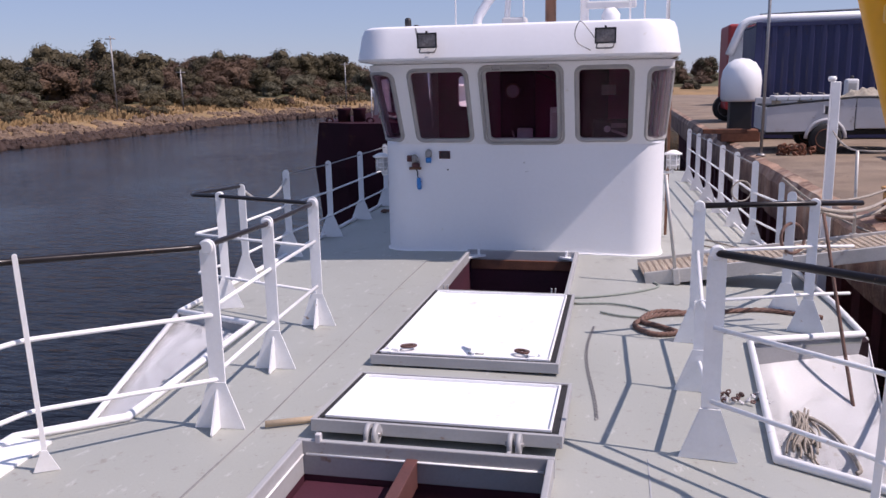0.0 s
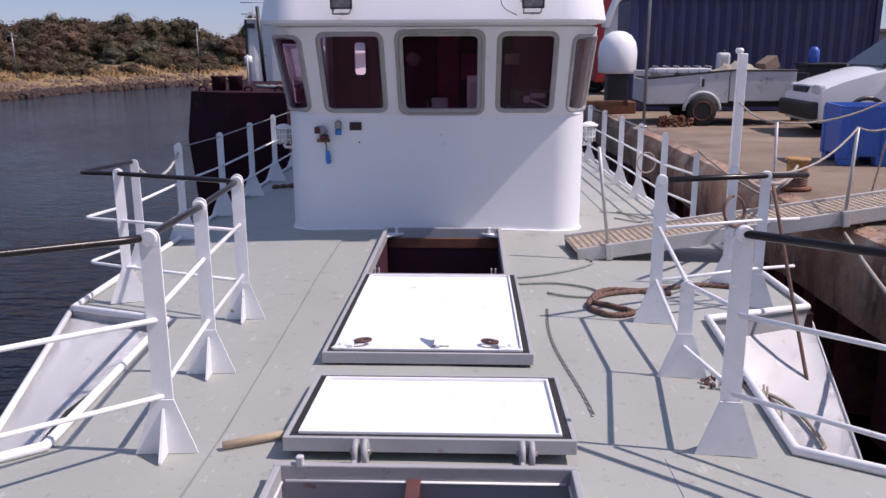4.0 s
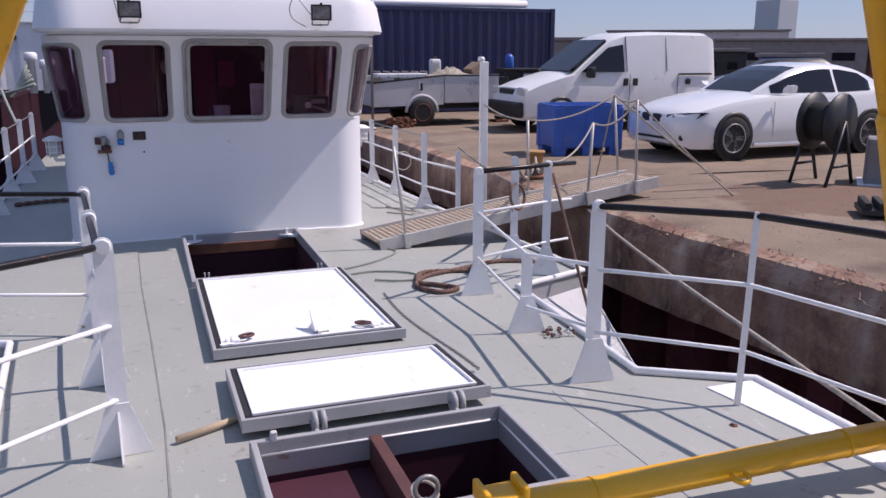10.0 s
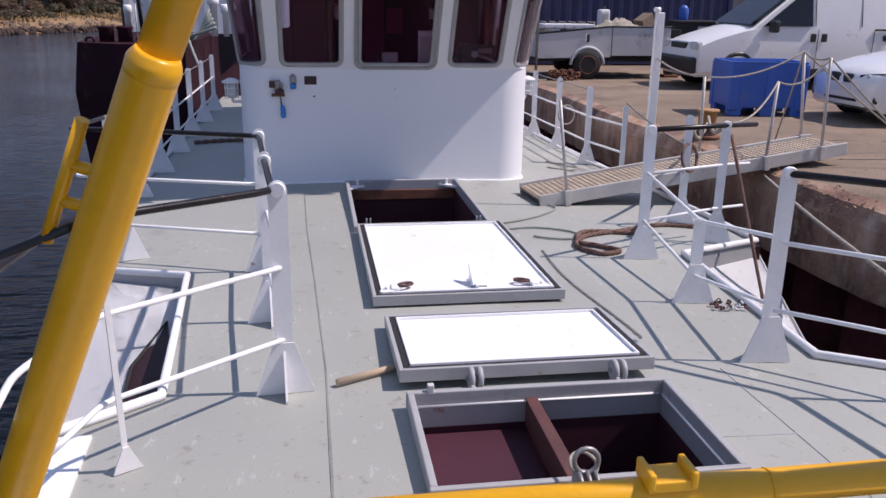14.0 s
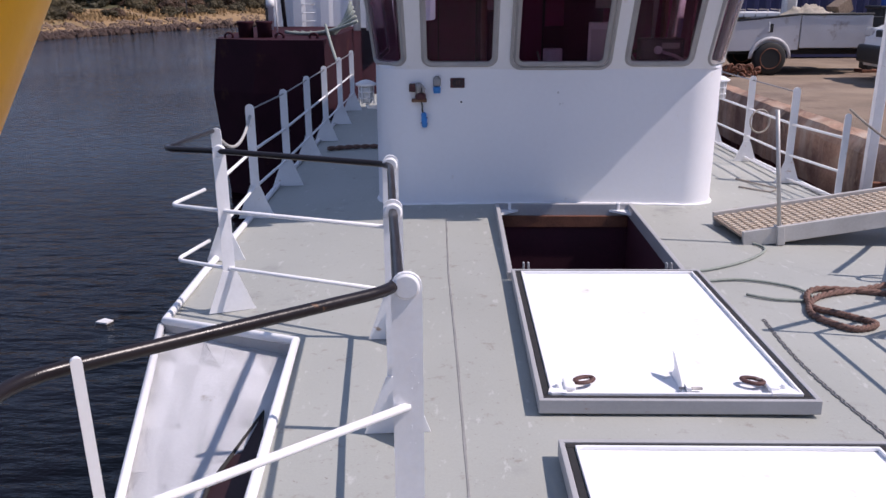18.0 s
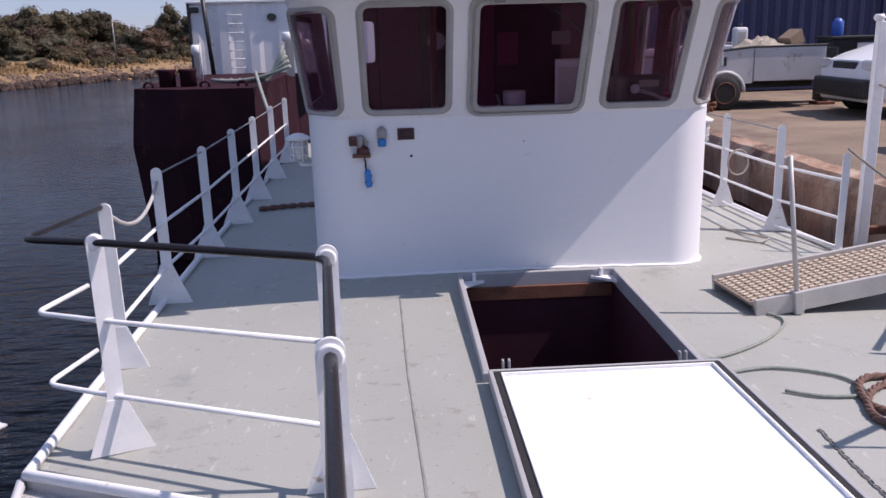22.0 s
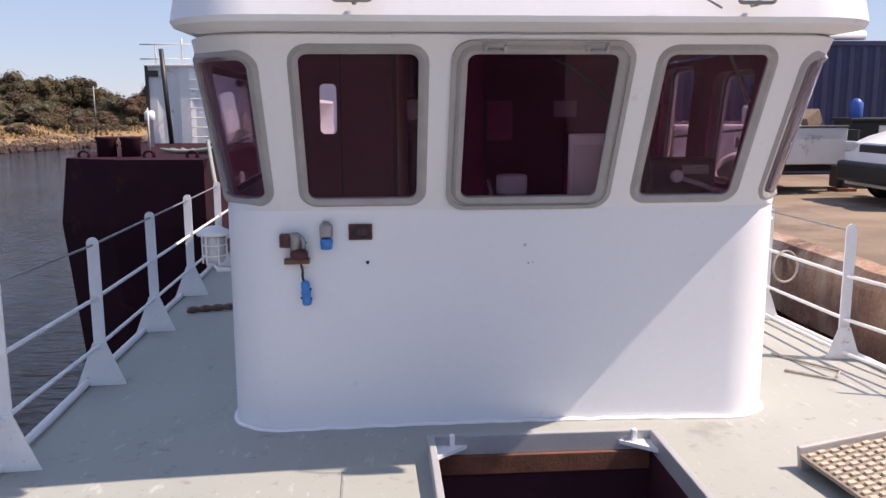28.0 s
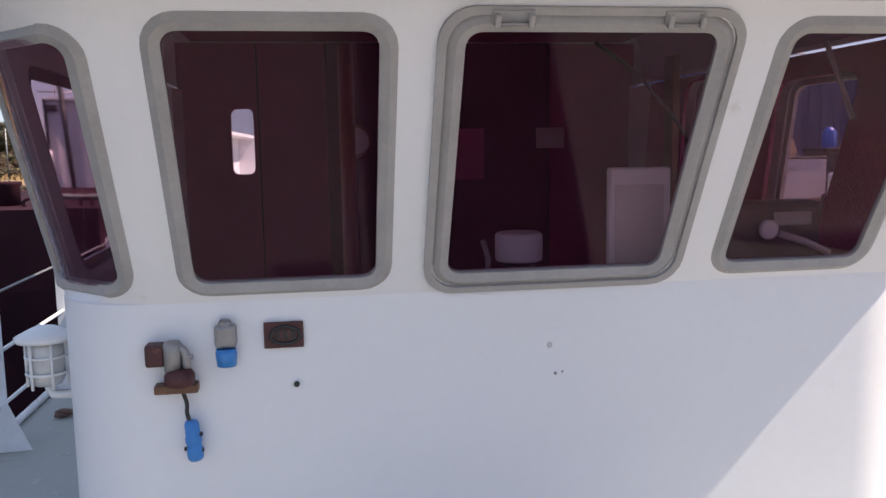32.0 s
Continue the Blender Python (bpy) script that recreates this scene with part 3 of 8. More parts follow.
# steel piling under the concrete, set back
_bm = bmesh.new()
_pts = []
y = -14.0
while y < 30:
    e = quay_x(y)
    for k, (a, b) in enumerate(((0.0, 0.30), (0.12, 0.62), (0.42, 0.62), (0.54, 0.30))):
        _pts.append((e + b, y + a))
    y += 0.84
_lo = [_bm.verts.new((x, yy, -3)) for x, yy in _pts]
_hi = [_bm.verts.new((x, yy, -0.50)) for x, yy in _pts]
for i in range(len(_pts) - 1):
    _bm.faces.new((_lo[i], _lo[i + 1], _hi[i + 1], _hi[i]))
solid("sheet_piling", _bm, PILES, "dark rusty corrugated steel piling below the quay", "piling", kind="structure")

# ---- the boat: deck and hull ----
RIGHT = [(2.55, 9), (2.62, 6), (2.72, 3), (2.86, 1), (2.95, -1.7), (2.93, -2.62), (2.07, -3.08), (1.90, -5.10), (2.50, -5.40), (2.47, -6.5), (2.33, -7.6), (2.08, -9), (1.65, -10.5), (0.9, -12.2), (0.45, -12.8)]
LEFT = [(-2.60, 9), (-2.62, 6), (-2.62, 3), (-2.62, 1), (-2.50, -2.0), (-2.45, -2.90), (-1.62, -3.28), (-1.47, -5.20), (-1.92, -5.52), (-1.86, -6.4), (-1.72, -7.4), (-1.45, -9), (-0.95, -10.5), (-0.05, -12.2), (0.40, -12.8)]


def along(line, y):
    for (xa, ya), (xb, yb) in zip(line, line[1:]):
        if yb <= y <= ya:
            return xa + (xb - xa) * (ya - y) / (ya - yb)
    return line[-1][0]


H0 = (-0.33, 0.85, -6.24, -5.50)  # forward hatch opening
H3 = (-0.40, 0.71, -2.20, -0.44)  # aft hatch opening
_ys = sorted({y for _, y in RIGHT + LEFT} | {H0[2], H0[3], H3[2], H3[3], -4.0, -3.9, 0.0, 0.3, 0.6, 4.5} | {-12.5 + 0.5 * i for i in range(43)}, reverse=True)
_bm = bmesh.new()
_rows = []
for y in _ys:
    a, b = along(LEFT, y), along(RIGHT, y)
    h = H0 if y < -3.95 else H3
    h0, h1 = max(h[0], a + 0.05), min(h[1], b - 0.05)
    if h0 >= h1:
        h0, h1 = a + (b - a) * 0.4, a + (b - a) * 0.6
    xs = [a, a + (h0 - a) * 0.33, a + (h0 - a) * 0.66, h0, (h0 + h1) / 2, h1, h1 + (b - h1) * 0.33, h1 + (b - h1) * 0.66, b]
    _rows.append((y, [_bm.verts.new((x, y, dz(x, y))) for x in xs]))
for (ya, a), (yb, b) in zip(_rows, _rows[1:]):
    for k in range(8):
        mid = (ya + yb) / 2
        if k in (3, 4) and (H0[2] < mid < H0[3] or H3[2] < mid < H3[3]):
            continue
        _bm.faces.new((a[k], b[k], b[k + 1], a[k + 1])).smooth = True
bmesh.ops.recalc_face_normals(_bm, faces=_bm.faces)
bmesh.ops.solidify(_bm, geom=_bm.faces[:], thickness=0.05)
bmesh.ops.translate(_bm, verts=_bm.verts[:], vec=(0, 0, -0.05))
solid("deck", _bm, DECKGREY, "grey painted steel boat deck with scuffs and stains", "deck", kind="structure").data.set_sharp_from_angle(angle=radians(25))

# welded seams along and across the deck
def deck_seam(pts, w=0.011, material=None):
    n = 12
    line = []
    for (xa, ya), (xb, yb) in zip(pts, pts[1:]):
        line += [(xa + (xb - xa) * k / n, ya + (yb - ya) * k / n) for k in range(n)]
    line.append(pts[-1])
    rings = []
    for i, (x, y) in enumerate(line):
        a, b = Vector(line[max(i - 1, 0)]), Vector(line[min(i + 1, len(line) - 1)])
        d = (b - a).normalized()
        hw = w * (0.75 + 0.5 * noise.noise(Vector((x * 7, y * 7, 2))))
        ox, oy = -d.y * hw, d.x * hw
        z = dz(x, y)
        rings.append([(x - ox, y - oy, z - 0.004), (x - ox * 0.5, y - oy * 0.5, z + 0.003), (x + ox * 0.5, y + oy * 0.5, z + 0.003), (x + ox, y + oy, z - 0.004)])
    solid("deck_seam", loft(rings), material or SEAM, "thin raised weld seam in the grey deck paint", "seam", kind="structure")


deck_seam([(-0.85, -0.6), (-0.82, -2.0), (-0.76, -3.5), (-0.71, -5.0), (-0.69, -8.6)], 0.011)
deck_seam([(1.30, -5.2), (1.30, -8.6)], 0.009, DECKGREY0)
deck_seam([(0.95, -6.85), (2.35, -6.85)], 0.013, SEAMPALE)
deck_seam([(1.02, -7.12), (2.28, -7.12)], 0.015, SEAMPALE)
deck_seam([(-1.5, -7.1), (0.9, -7.1)], 0.013, SEAMPALE)
deck_seam([(0.92, -5.9), (1.3, -5.9)], 0.009, DECKGREY0)


def outer(line, side):
    """The hull's outer line: the deck's edge, but straight past the pocket."""
    return [p for p in line if not (side > 0 and p in ((2.07, -3.08), (1.90, -5.10))) and not (side < 0 and p in ((-1.62, -3.28), (-1.47, -5.20)))]


for side, line in ((1, RIGHT), (-1, LEFT)):
    ol = outer(line, side)
    rings = []
    marks = [(x, y, 0.0) for x, y in ol]
    if side < 0:
        k = ol.index((-2.45, -2.90))
        marks[k + 1:k + 1] = [(-2.43, -2.98, 0.10), (-1.935, -5.46, 0.42)]
    else:
        k = ol.index((2.93, -2.62))
        marks[k + 1:k + 1] = [(2.92, -2.70, 0.75), (2.51, -5.33, 0.75)]
    for x, y, drop in marks:
        z = dz(x, y) - drop
        flare = 0.12 if y > -5 else 0.12 + 0.05 * (-5 - y)
        rings.append([(x - side * 0.02, y, z - 0.05), (x + side * 0.05, y, z - 0.03), (x + side * 0.05, y, z - 0.16), (x - side * flare * 0.3, y, z - 0.5), (x - side * flare, y, WATER_Z - 0.3)])
    solid("hull_side", loft(rings, cap=False, closed=False, smooth=False), HULLDARK, "dark painted boat hull side below the deck", "hull", kind="structure")
    # raised edge
    lip = [(x, y, dz(x, y) + 0.024) for x, y in line if y < 9]
    solid("deck_edge_bar", tube([p for p in lip], 0.026, 8), RAILWHITE, "white painted raised bar round the deck's edge", "edge bar", kind="structure")
    # pocket: a step down from the deck to a plate that slopes outboard
    pk = [p for p in line if -5.6 < p[1] < -2.5]
    (ox, oy), (ix, iy), (jx, jy), (px, py) = pk
    if side < 0:
        px, py = -1.93, -5.50
    low = Vector((0, 0, -0.10))
    O1, O2 = Vector((ox + side * 0.03, oy, dz(ox, oy) - 0.04)), Vector((px + (0.02 if side < 0 else 0), py + 0.02, dz(px, py) - (0.26 if side > 0 else 0.36)))
    I1, I2 = Vector((ix, iy, dz(ix, iy))), Vector((jx, jy, dz(jx, jy)))
    J1, J2 = I1 + low * 0.7, I2 + low * 1.6
    if side > 0:
        # the starboard plate dips steeply forward
        O1, O2 = Vector((3.02, -2.42, -0.09)), Vector((2.88, -3.78, -0.65))
        J1, J2 = Vector((2.09, -2.96, -0.03)), Vector((2.25, -3.56, -0.65))
    bm = bmesh.new()
    g = [[bm.verts.new(O1.lerp(O2, i / 8).lerp(J1.lerp(J2, i / 8), j / 6)) for j in range(7)] for i in range(9)]
    for i in range(8):
        for j in range(6):
            bm.faces.new((g[i][j], g[i + 1][j], g[i + 1][j + 1], g[i][j + 1])).smooth = True
    bmesh.ops.solidify(bm, geom=bm.faces[:], thickness=0.012)
    pocket = solid("deck_pocket_plate", bm, WHITE, "white painted sloping steel plate in a deck pocket", "steel plate", kind="structure")
    bm = bmesh.new()
    if side > 0:
        D1, D2 = Vector((2.93, -2.62, dz(2.93, -2.62))), Vector((2.50, -5.40, dz(2.5, -5.4)))
        for a, b in ((I1, I2), (D1, I1), (I2, D2)):
            bm.faces.new([bm.verts.new(q) for q in (a, b, b + low * 9, a + low * 9)])
    for a, b in ((I1, I2), (O1, I1), (I2, O2)) if side < 0 else ():
        vs = [bm.verts.new(q) for q in (a + Vector((0, 0, 0.05 if a is O1 else 0)), b + Vector((0, 0, 0.05 if b is O2 and side > 0 else 0)), b + low * 2.0, a + low * 2.0)]
        bm.faces.new(vs)
    part("pocket_side", bm, COAMING, pocket)
    part("pocket_rim", tube([O1 + Vector((0, 0, 0.03)), O2 + Vector((0, 0, 0.03))] if side < 0 else [O2, O1, J1, J2], 0.022 if side < 0 else 0.014, 8), RAILWHITE, pocket)
    if side > 0:
        starboard_plate = (J1, O1, O2, J2)
    if side < 0:
        def on_plate(x, y, lift):
            v = (O1.y - y) / (O1.y - O2.y)
            a, b = O1.lerp(O2, v), J1.lerp(J2, v)
            u = (x - a.x) / (b.x - a.x)
            return Vector((x, y, a.z + (b.z - a.z) * u + lift))
        slot = [(-1.67, -3.85), (-1.78, -4.40), (-1.74, -4.95), (-1.56, -5.02), (-1.61, -4.2)]
        part("drain_slot", loft([[on_plate(x, y, k) for x, y in slot] for k in (-0.004, 0.006)]), HULLDARK, pocket, "dark drain slot")
        part("slot_rim", tube([on_plate(x, y, 0.008) for x, y in slot], 0.012, 6, closed=True), RUBBER, pocket)
    # white covering strip along the bow
    rings = []
    for x, y in line:
        if y > -5.3:
            continue
        z = dz(x, y)
        w = (0.34 - 0.20 * min(max((-5.5 - y) / 1.2, 0), 1)) if side > 0 else 0.22
        rings.append([(x + side * 0.03, y, z - 0.05), (x + side * 0.03, y, z + 0.02), (x - side * w, y, z + 0.022), (x - side * w, y, z - 0.03)])
    solid("covering_board", loft(rings), WHITE, "white painted strip along the edge of the bow", "covering strip", kind="structure")

# ---- hatches ----


def coaming(name, h, base, height, thick, label, skirt=0.03):
    """An open hatch: four upright plates round the hole and the dark hold under it."""
    x0, x1, y0, y1 = h
    t = thing(name, label, "hatch")
    i = 0.004
    for cx, cy, sx, sy in (((x0 + x1) / 2, y0 - thick / 2 + i, x1 - x0 + 2 * thick, thick), ((x0 + x1) / 2, y1 + thick / 2 - i, x1 - x0 + 2 * thick, thick), (x0 - thick / 2 + i, (y0 + y1) / 2, thick, y1 - y0 - 2 * i), (x1 + thick / 2 - i, (y0 + y1) / 2, thick, y1 - y0 - 2 * i)):
        plate = part("coaming_plate", box((cx, cy, base + (height - skirt) / 2), (sx, sy, height + skirt), 0.006), COAMING, t)
        if skirt > 0.05:
            along_x = sx > sy
            inward = Vector((0, 1 if cy < (y0 + y1) / 2 else -1, 0)) if along_x else Vector((1 if cx < (x0 + x1) / 2 else -1, 0, 0))
            c = Vector((cx, cy, base + 0.010)) + inward * (thick / 2 + 0.004)
            e = Vector(((x1 - x0) / 2 - 0.02, 0, 0)) if along_x else Vector((0, (y1 - y0) / 2 - 0.02, 0))
            part("weld_bead", tube([c - e, c + e], 0.006, 6), WHITE, plate, "pale weld bead")
    bm = bmesh.new()
    d = -1.7
    c = [(x0, y0), (x1, y0), (x1, y1), (x0, y1)]
    lo = [bm.verts.new((x, y, d)) for x, y in c]
    hi = [bm.verts.new((x, y, base - skirt)) for x, y in c]
    bm.faces.new(lo)
    for i in range(4):
        bm.faces.new((lo[i], lo[(i + 1) % 4], hi[(i + 1) % 4], hi[i]))
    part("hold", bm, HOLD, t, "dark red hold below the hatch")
    return t


def lid(name, x0, x1, y0, y1, z, label):
    """A hatch lid lying on its back: a tray with a rubber seal round a white inside."""
    t = thing(name, label, "hatch cover", ((x0 + x1) / 2, (y0 + y1) / 2, z))
    w, d = x1 - x0, y1 - y0
    e = 0.022
    part("pan", box((0, 0, 0.015), (w - 0.02, d - 0.02, 0.03), 0.004), COAMING, t)
    for cx, cy, sx, sy in ((0, -d / 2 + e / 2, w, e), (0, d / 2 - e / 2, w, e), (-w / 2 + e / 2, 0, e, d - 2 * e), (w / 2 - e / 2, 0, e, d - 2 * e)):
        part("rim", box((cx, cy, 0.045), (sx, sy, 0.09), 0.004), COAMING, t)
    g = 0.036
    for cx, cy, sx, sy in ((0, -d / 2 + e + g / 2, w - 2 * e, g), (0, d / 2 - e - g / 2, w - 2 * e, g), (-w / 2 + e + g / 2, 0, g, d - 2 * e - 2 * g), (w / 2 - e - g / 2, 0, g, d - 2 * e - 2 * g)):
        part("seal", box((cx, cy, 0.058), (sx - 0.002, sy - 0.002, 0.052), 0.006), RUBBER, t, "black rubber seal")
    q = 0.012
    iw, il = w - 2 * e - 2 * g, d - 2 * e - 2 * g
    part("inner_panel", box((0, 0, 0.05), (iw, il, 0.05), 0.006), WHITE, t, "bright white painted inside")
    for cx, cy, sx, sy in ((0, il / 2 - q / 2, iw, q), (-iw / 2 + q / 2, 0, q, il - 2 * q), (iw / 2 - q / 2, 0, q, il - 2 * q), (0, -il / 2 + q / 2, iw, q)):
        part("inner_rim", box((cx, cy, 0.087), (sx, sy, 0.022), 0.003), WHITE, t)
    return t


hatch_fwd = coaming("forward_hatch", H0, dz(0.3, -5.9), 0.078, 0.03, "open forward hatch with pale grey steel coaming", 0.10)
hatch_aft = coaming("aft_hatch", H3, dz(0.2, -1.3), 0.075, 0.035, "open aft hatch with low grey steel coaming")
lid_fwd = lid("hatch_cover", -0.37, 0.90, -5.29, -4.46, 0.15, "opened forward hatch cover showing its white inside")
lid_aft = lid("hatch_cover", -0.41, 0.80, -4.12, -2.25, 0.093, "opened aft hatch cover with a bright white inside")

# the covers lie on their backs, the hinged edge a little higher; thinner than they are wide
for t, a in ((lid_fwd, -0.056), (lid_aft, -0.024)):
    t.matrix_world = Matrix.Translation(t.location) @ Matrix.Rotation(a, 4, "X") @ Matrix.Diagonal((1, 1, 0.72, 1))

# ---- wheelhouse ----
WX0, WX1, WY1 = -1.50, 1.62, 3.02
SILL, HEAD = 1.20, 2.06
RAKE = 0.48
wheelhouse = thing("wheelhouse", "white painted boat wheelhouse with five tinted windows", "wheelhouse")


def plan(x0, x1, y0, y1, r, n=8):
    """The wheelhouse's outline: round front corners, square back."""
    out = [(x0, y1)]
    for i in range(n + 1):
        a = radians(180 + 90 * i / n)
        out.append((x0 + r + r * math.cos(a), y0 + r + r * math.sin(a)))
    for i in range(n + 1):
        a = radians(270 + 90 * i / n)
        out.append((x1 - r + r * math.cos(a), y0 + r + r * math.sin(a)))
    return out + [(x1, y1)]


def wall_ring(path, z0, z1, t=0.03):
    """A thin upright wall along an open outline."""
    rings = []
    n = len(path)
    for i, (x, y) in enumerate(path):
        a = Vector(path[max(i - 1, 0)])
        b = Vector(path[min(i + 1, n - 1)])
        d = (b - a).normalized()
        nx, ny = -d.y * t, d.x * t
        rings.append([(x, y, z0), (x, y, z1), (x + nx, y + ny, z1), (x + nx, y + ny, z0)])
    return loft(rings)


part("front_wall", wall_ring(plan(WX0, WX1, 0, 1.2, 0.34, 18), -0.08, SILL), WALLWHITE, wheelhouse, "", True).data.set_sharp_from_angle(angle=radians(40))
for x in (WX0 + 0.015, WX1 - 0.015):
    part("side_wall", box((x, (1.2 + WY1) / 2, 0.55), (0.03, WY1 - 1.2, 1.3)), WALLWHITE, wheelhouse)
    part("side_wall", box((x, (2.6 + WY1) / 2, 1.63), (0.03, WY1 - 2.6, 0.86)), WALLWHITE, wheelhouse)
# added casing: carries the port side on to keep sun off the side deck
part("shade_casing_wall", box((WX0 + 0.015, WY1 + 2.0, 0.85), (0.03, 4.0, 1.9)), WALLWHITE, wheelhouse)
part("shade_casing_top", box((WX0 + 0.11, WY1 + 2.0, 1.81), (0.22, 4.0, 0.03)), WALLWHITE, wheelhouse)
part("shade_casing_end", box((WX0 + 0.11, WY1 + 4.0, 0.85), (0.22, 0.03, 1.9)), WALLWHITE, wheelhouse)
# weld bead at the foot
_line = plan(WX0 - 0.005, WX1 + 0.005, -0.005, 1.2, 0.34, 24)
_fine = []
for (xa, ya), (xb, yb) in zip(_line, _line[1:]):
    n = max(1, int(math.hypot(xb - xa, yb - ya) / 0.03))
    _fine += [(xa + (xb - xa) * k / n, ya + (yb - ya) * k / n) for k in range(n)]
part("foot_bead", tube([(x + 0.006 * noise.noise(Vector((x * 14, y * 14, 1))), y - 0.008 + 0.007 * noise.noise(Vector((x * 11, y * 11, 5))), dz(x, y) + 0.003 + 0.008 * noise.noise(Vector((x * 9, y * 9, 9)))) for x, y in _fine], 0.014, 6), WHITE, wheelhouse, "lumpy painted weld bead")


def panel_with_hole(quad, win, r=0.085, thick=0.03):
    """A four-sided wall panel with one rounded opening.
    quad: lower left, lower right, upper right, upper left. win: shares of width and height."""
    A, B, C, D = [Vector(q) for q in quad]

    def at(u, v):
        return A.lerp(B, u).lerp(D.lerp(C, u), v)

    w, h = (B - A).length, (D - A).length
    u0, u1, v0, v1 = win
    cu, cv, ww, hh = (u0 + u1) / 2, (v0 + v1) / 2, (u1 - u0) * w, (v1 - v0) * h
    hole = [at(cu + x / w, cv + y / h) for x, y in rounded(ww, hh, min(r, ww * 0.3), 5)]
    bm = bmesh.new()
    edge = [bm.verts.new(q) for q in (A, at(0.5, 0), B, at(1, 0.5), C, at(0.5, 1), D, at(0, 0.5))]
    inner = [bm.verts.new(q) for q in hole]
    es = [bm.edges.new((l[i], l[(i + 1) % len(l)])) for l in (edge, inner) for i in range(len(l))]
    bmesh.ops.triangle_fill(bm, use_beauty=True, use_dissolve=False, edges=es)
    nn = (B - A).cross(D - A).normalized()
    for f in bm.faces:
        f.normal_update()
        if f.normal.dot(nn) < 0:
            f.normal_flip()
    bmesh.ops.solidify(bm, geom=bm.faces[:], thickness=thick)
    return bm, at, (cu, cv, ww, hh, w, h), nn


def window(quad, win, wide=0.040, clear=True):
    """A wall panel, its window's rubber frame and its pane."""
    bm, at, (cu, cv, ww, hh, w, h), nn = panel_with_hole(quad, win)
    part("window_wall", bm, WALLWHITE, wheelhouse)
    wn = new("window")
    wn.parent = wheelhouse
    rr = min(0.085, ww * 0.3)
    o = rounded(ww + 0.02, hh + 0.02, rr + 0.01, 5)
    i = rounded(ww - 2 * wide, hh - 2 * wide, max(rr - wide, 0.02), 5)
    nn = -nn if nn.y > 0 else nn
    rings = []
    for (ox, oy), (ix, iy) in zip(o, i):
        po, pi = at(cu + ox / w, cv + oy / h), at(cu + ix / w, cv + iy / h)
        mid = po.lerp(pi, 0.45)
        rings.append([po + nn * 0.002, mid + nn * 0.016, pi + nn * 0.004, pi - nn * 0.02, po - nn * 0.02])
    rings.append(rings[0])
    part("frame", loft(rings, cap=False, smooth=False), FRAMEGREY, wn, "grey rubber window frame")
    edge = rounded(ww - 2 * wide + 0.02, hh - 2 * wide + 0.02, max(rr - wide, 0.02), 5)
    pb = loft([[at(cu + x / w, cv + y / h) - nn * k for x, y in edge] for k in (0.006, 0.014)])
    pane = part("pane", pb, GLASS, wn, "tinted glass pane")
    pane.visible_shadow = not clear
    return wn, at, (cu, cv, ww, hh, w, h), nn


def front_quad(xa, xb, ta=None, tb=None):
    ta, tb = xa if ta is None else ta, xb if tb is None else tb
    return [(xa, 0.0, SILL), (xb, 0.0, SILL), (tb, -RAKE, HEAD), (ta, -RAKE, HEAD)]


def span(xa, xb, l, r, lo=0.035, hi=0.945):
    return ((l - xa) / (xb - xa), (r - xa) / (xb - xa), lo, hi)


window(front_quad(-1.13, -0.35), span(-1.13, -0.35, -1.06, -0.42))
mid_window, mid_at, mid_dim, mid_n = window(front_quad(-0.35, 0.615), span(-0.35, 0.615, -0.27, 0.532))
window(front_quad(0.615, 1.335), span(0.615, 1.335, 0.685, 1.262))


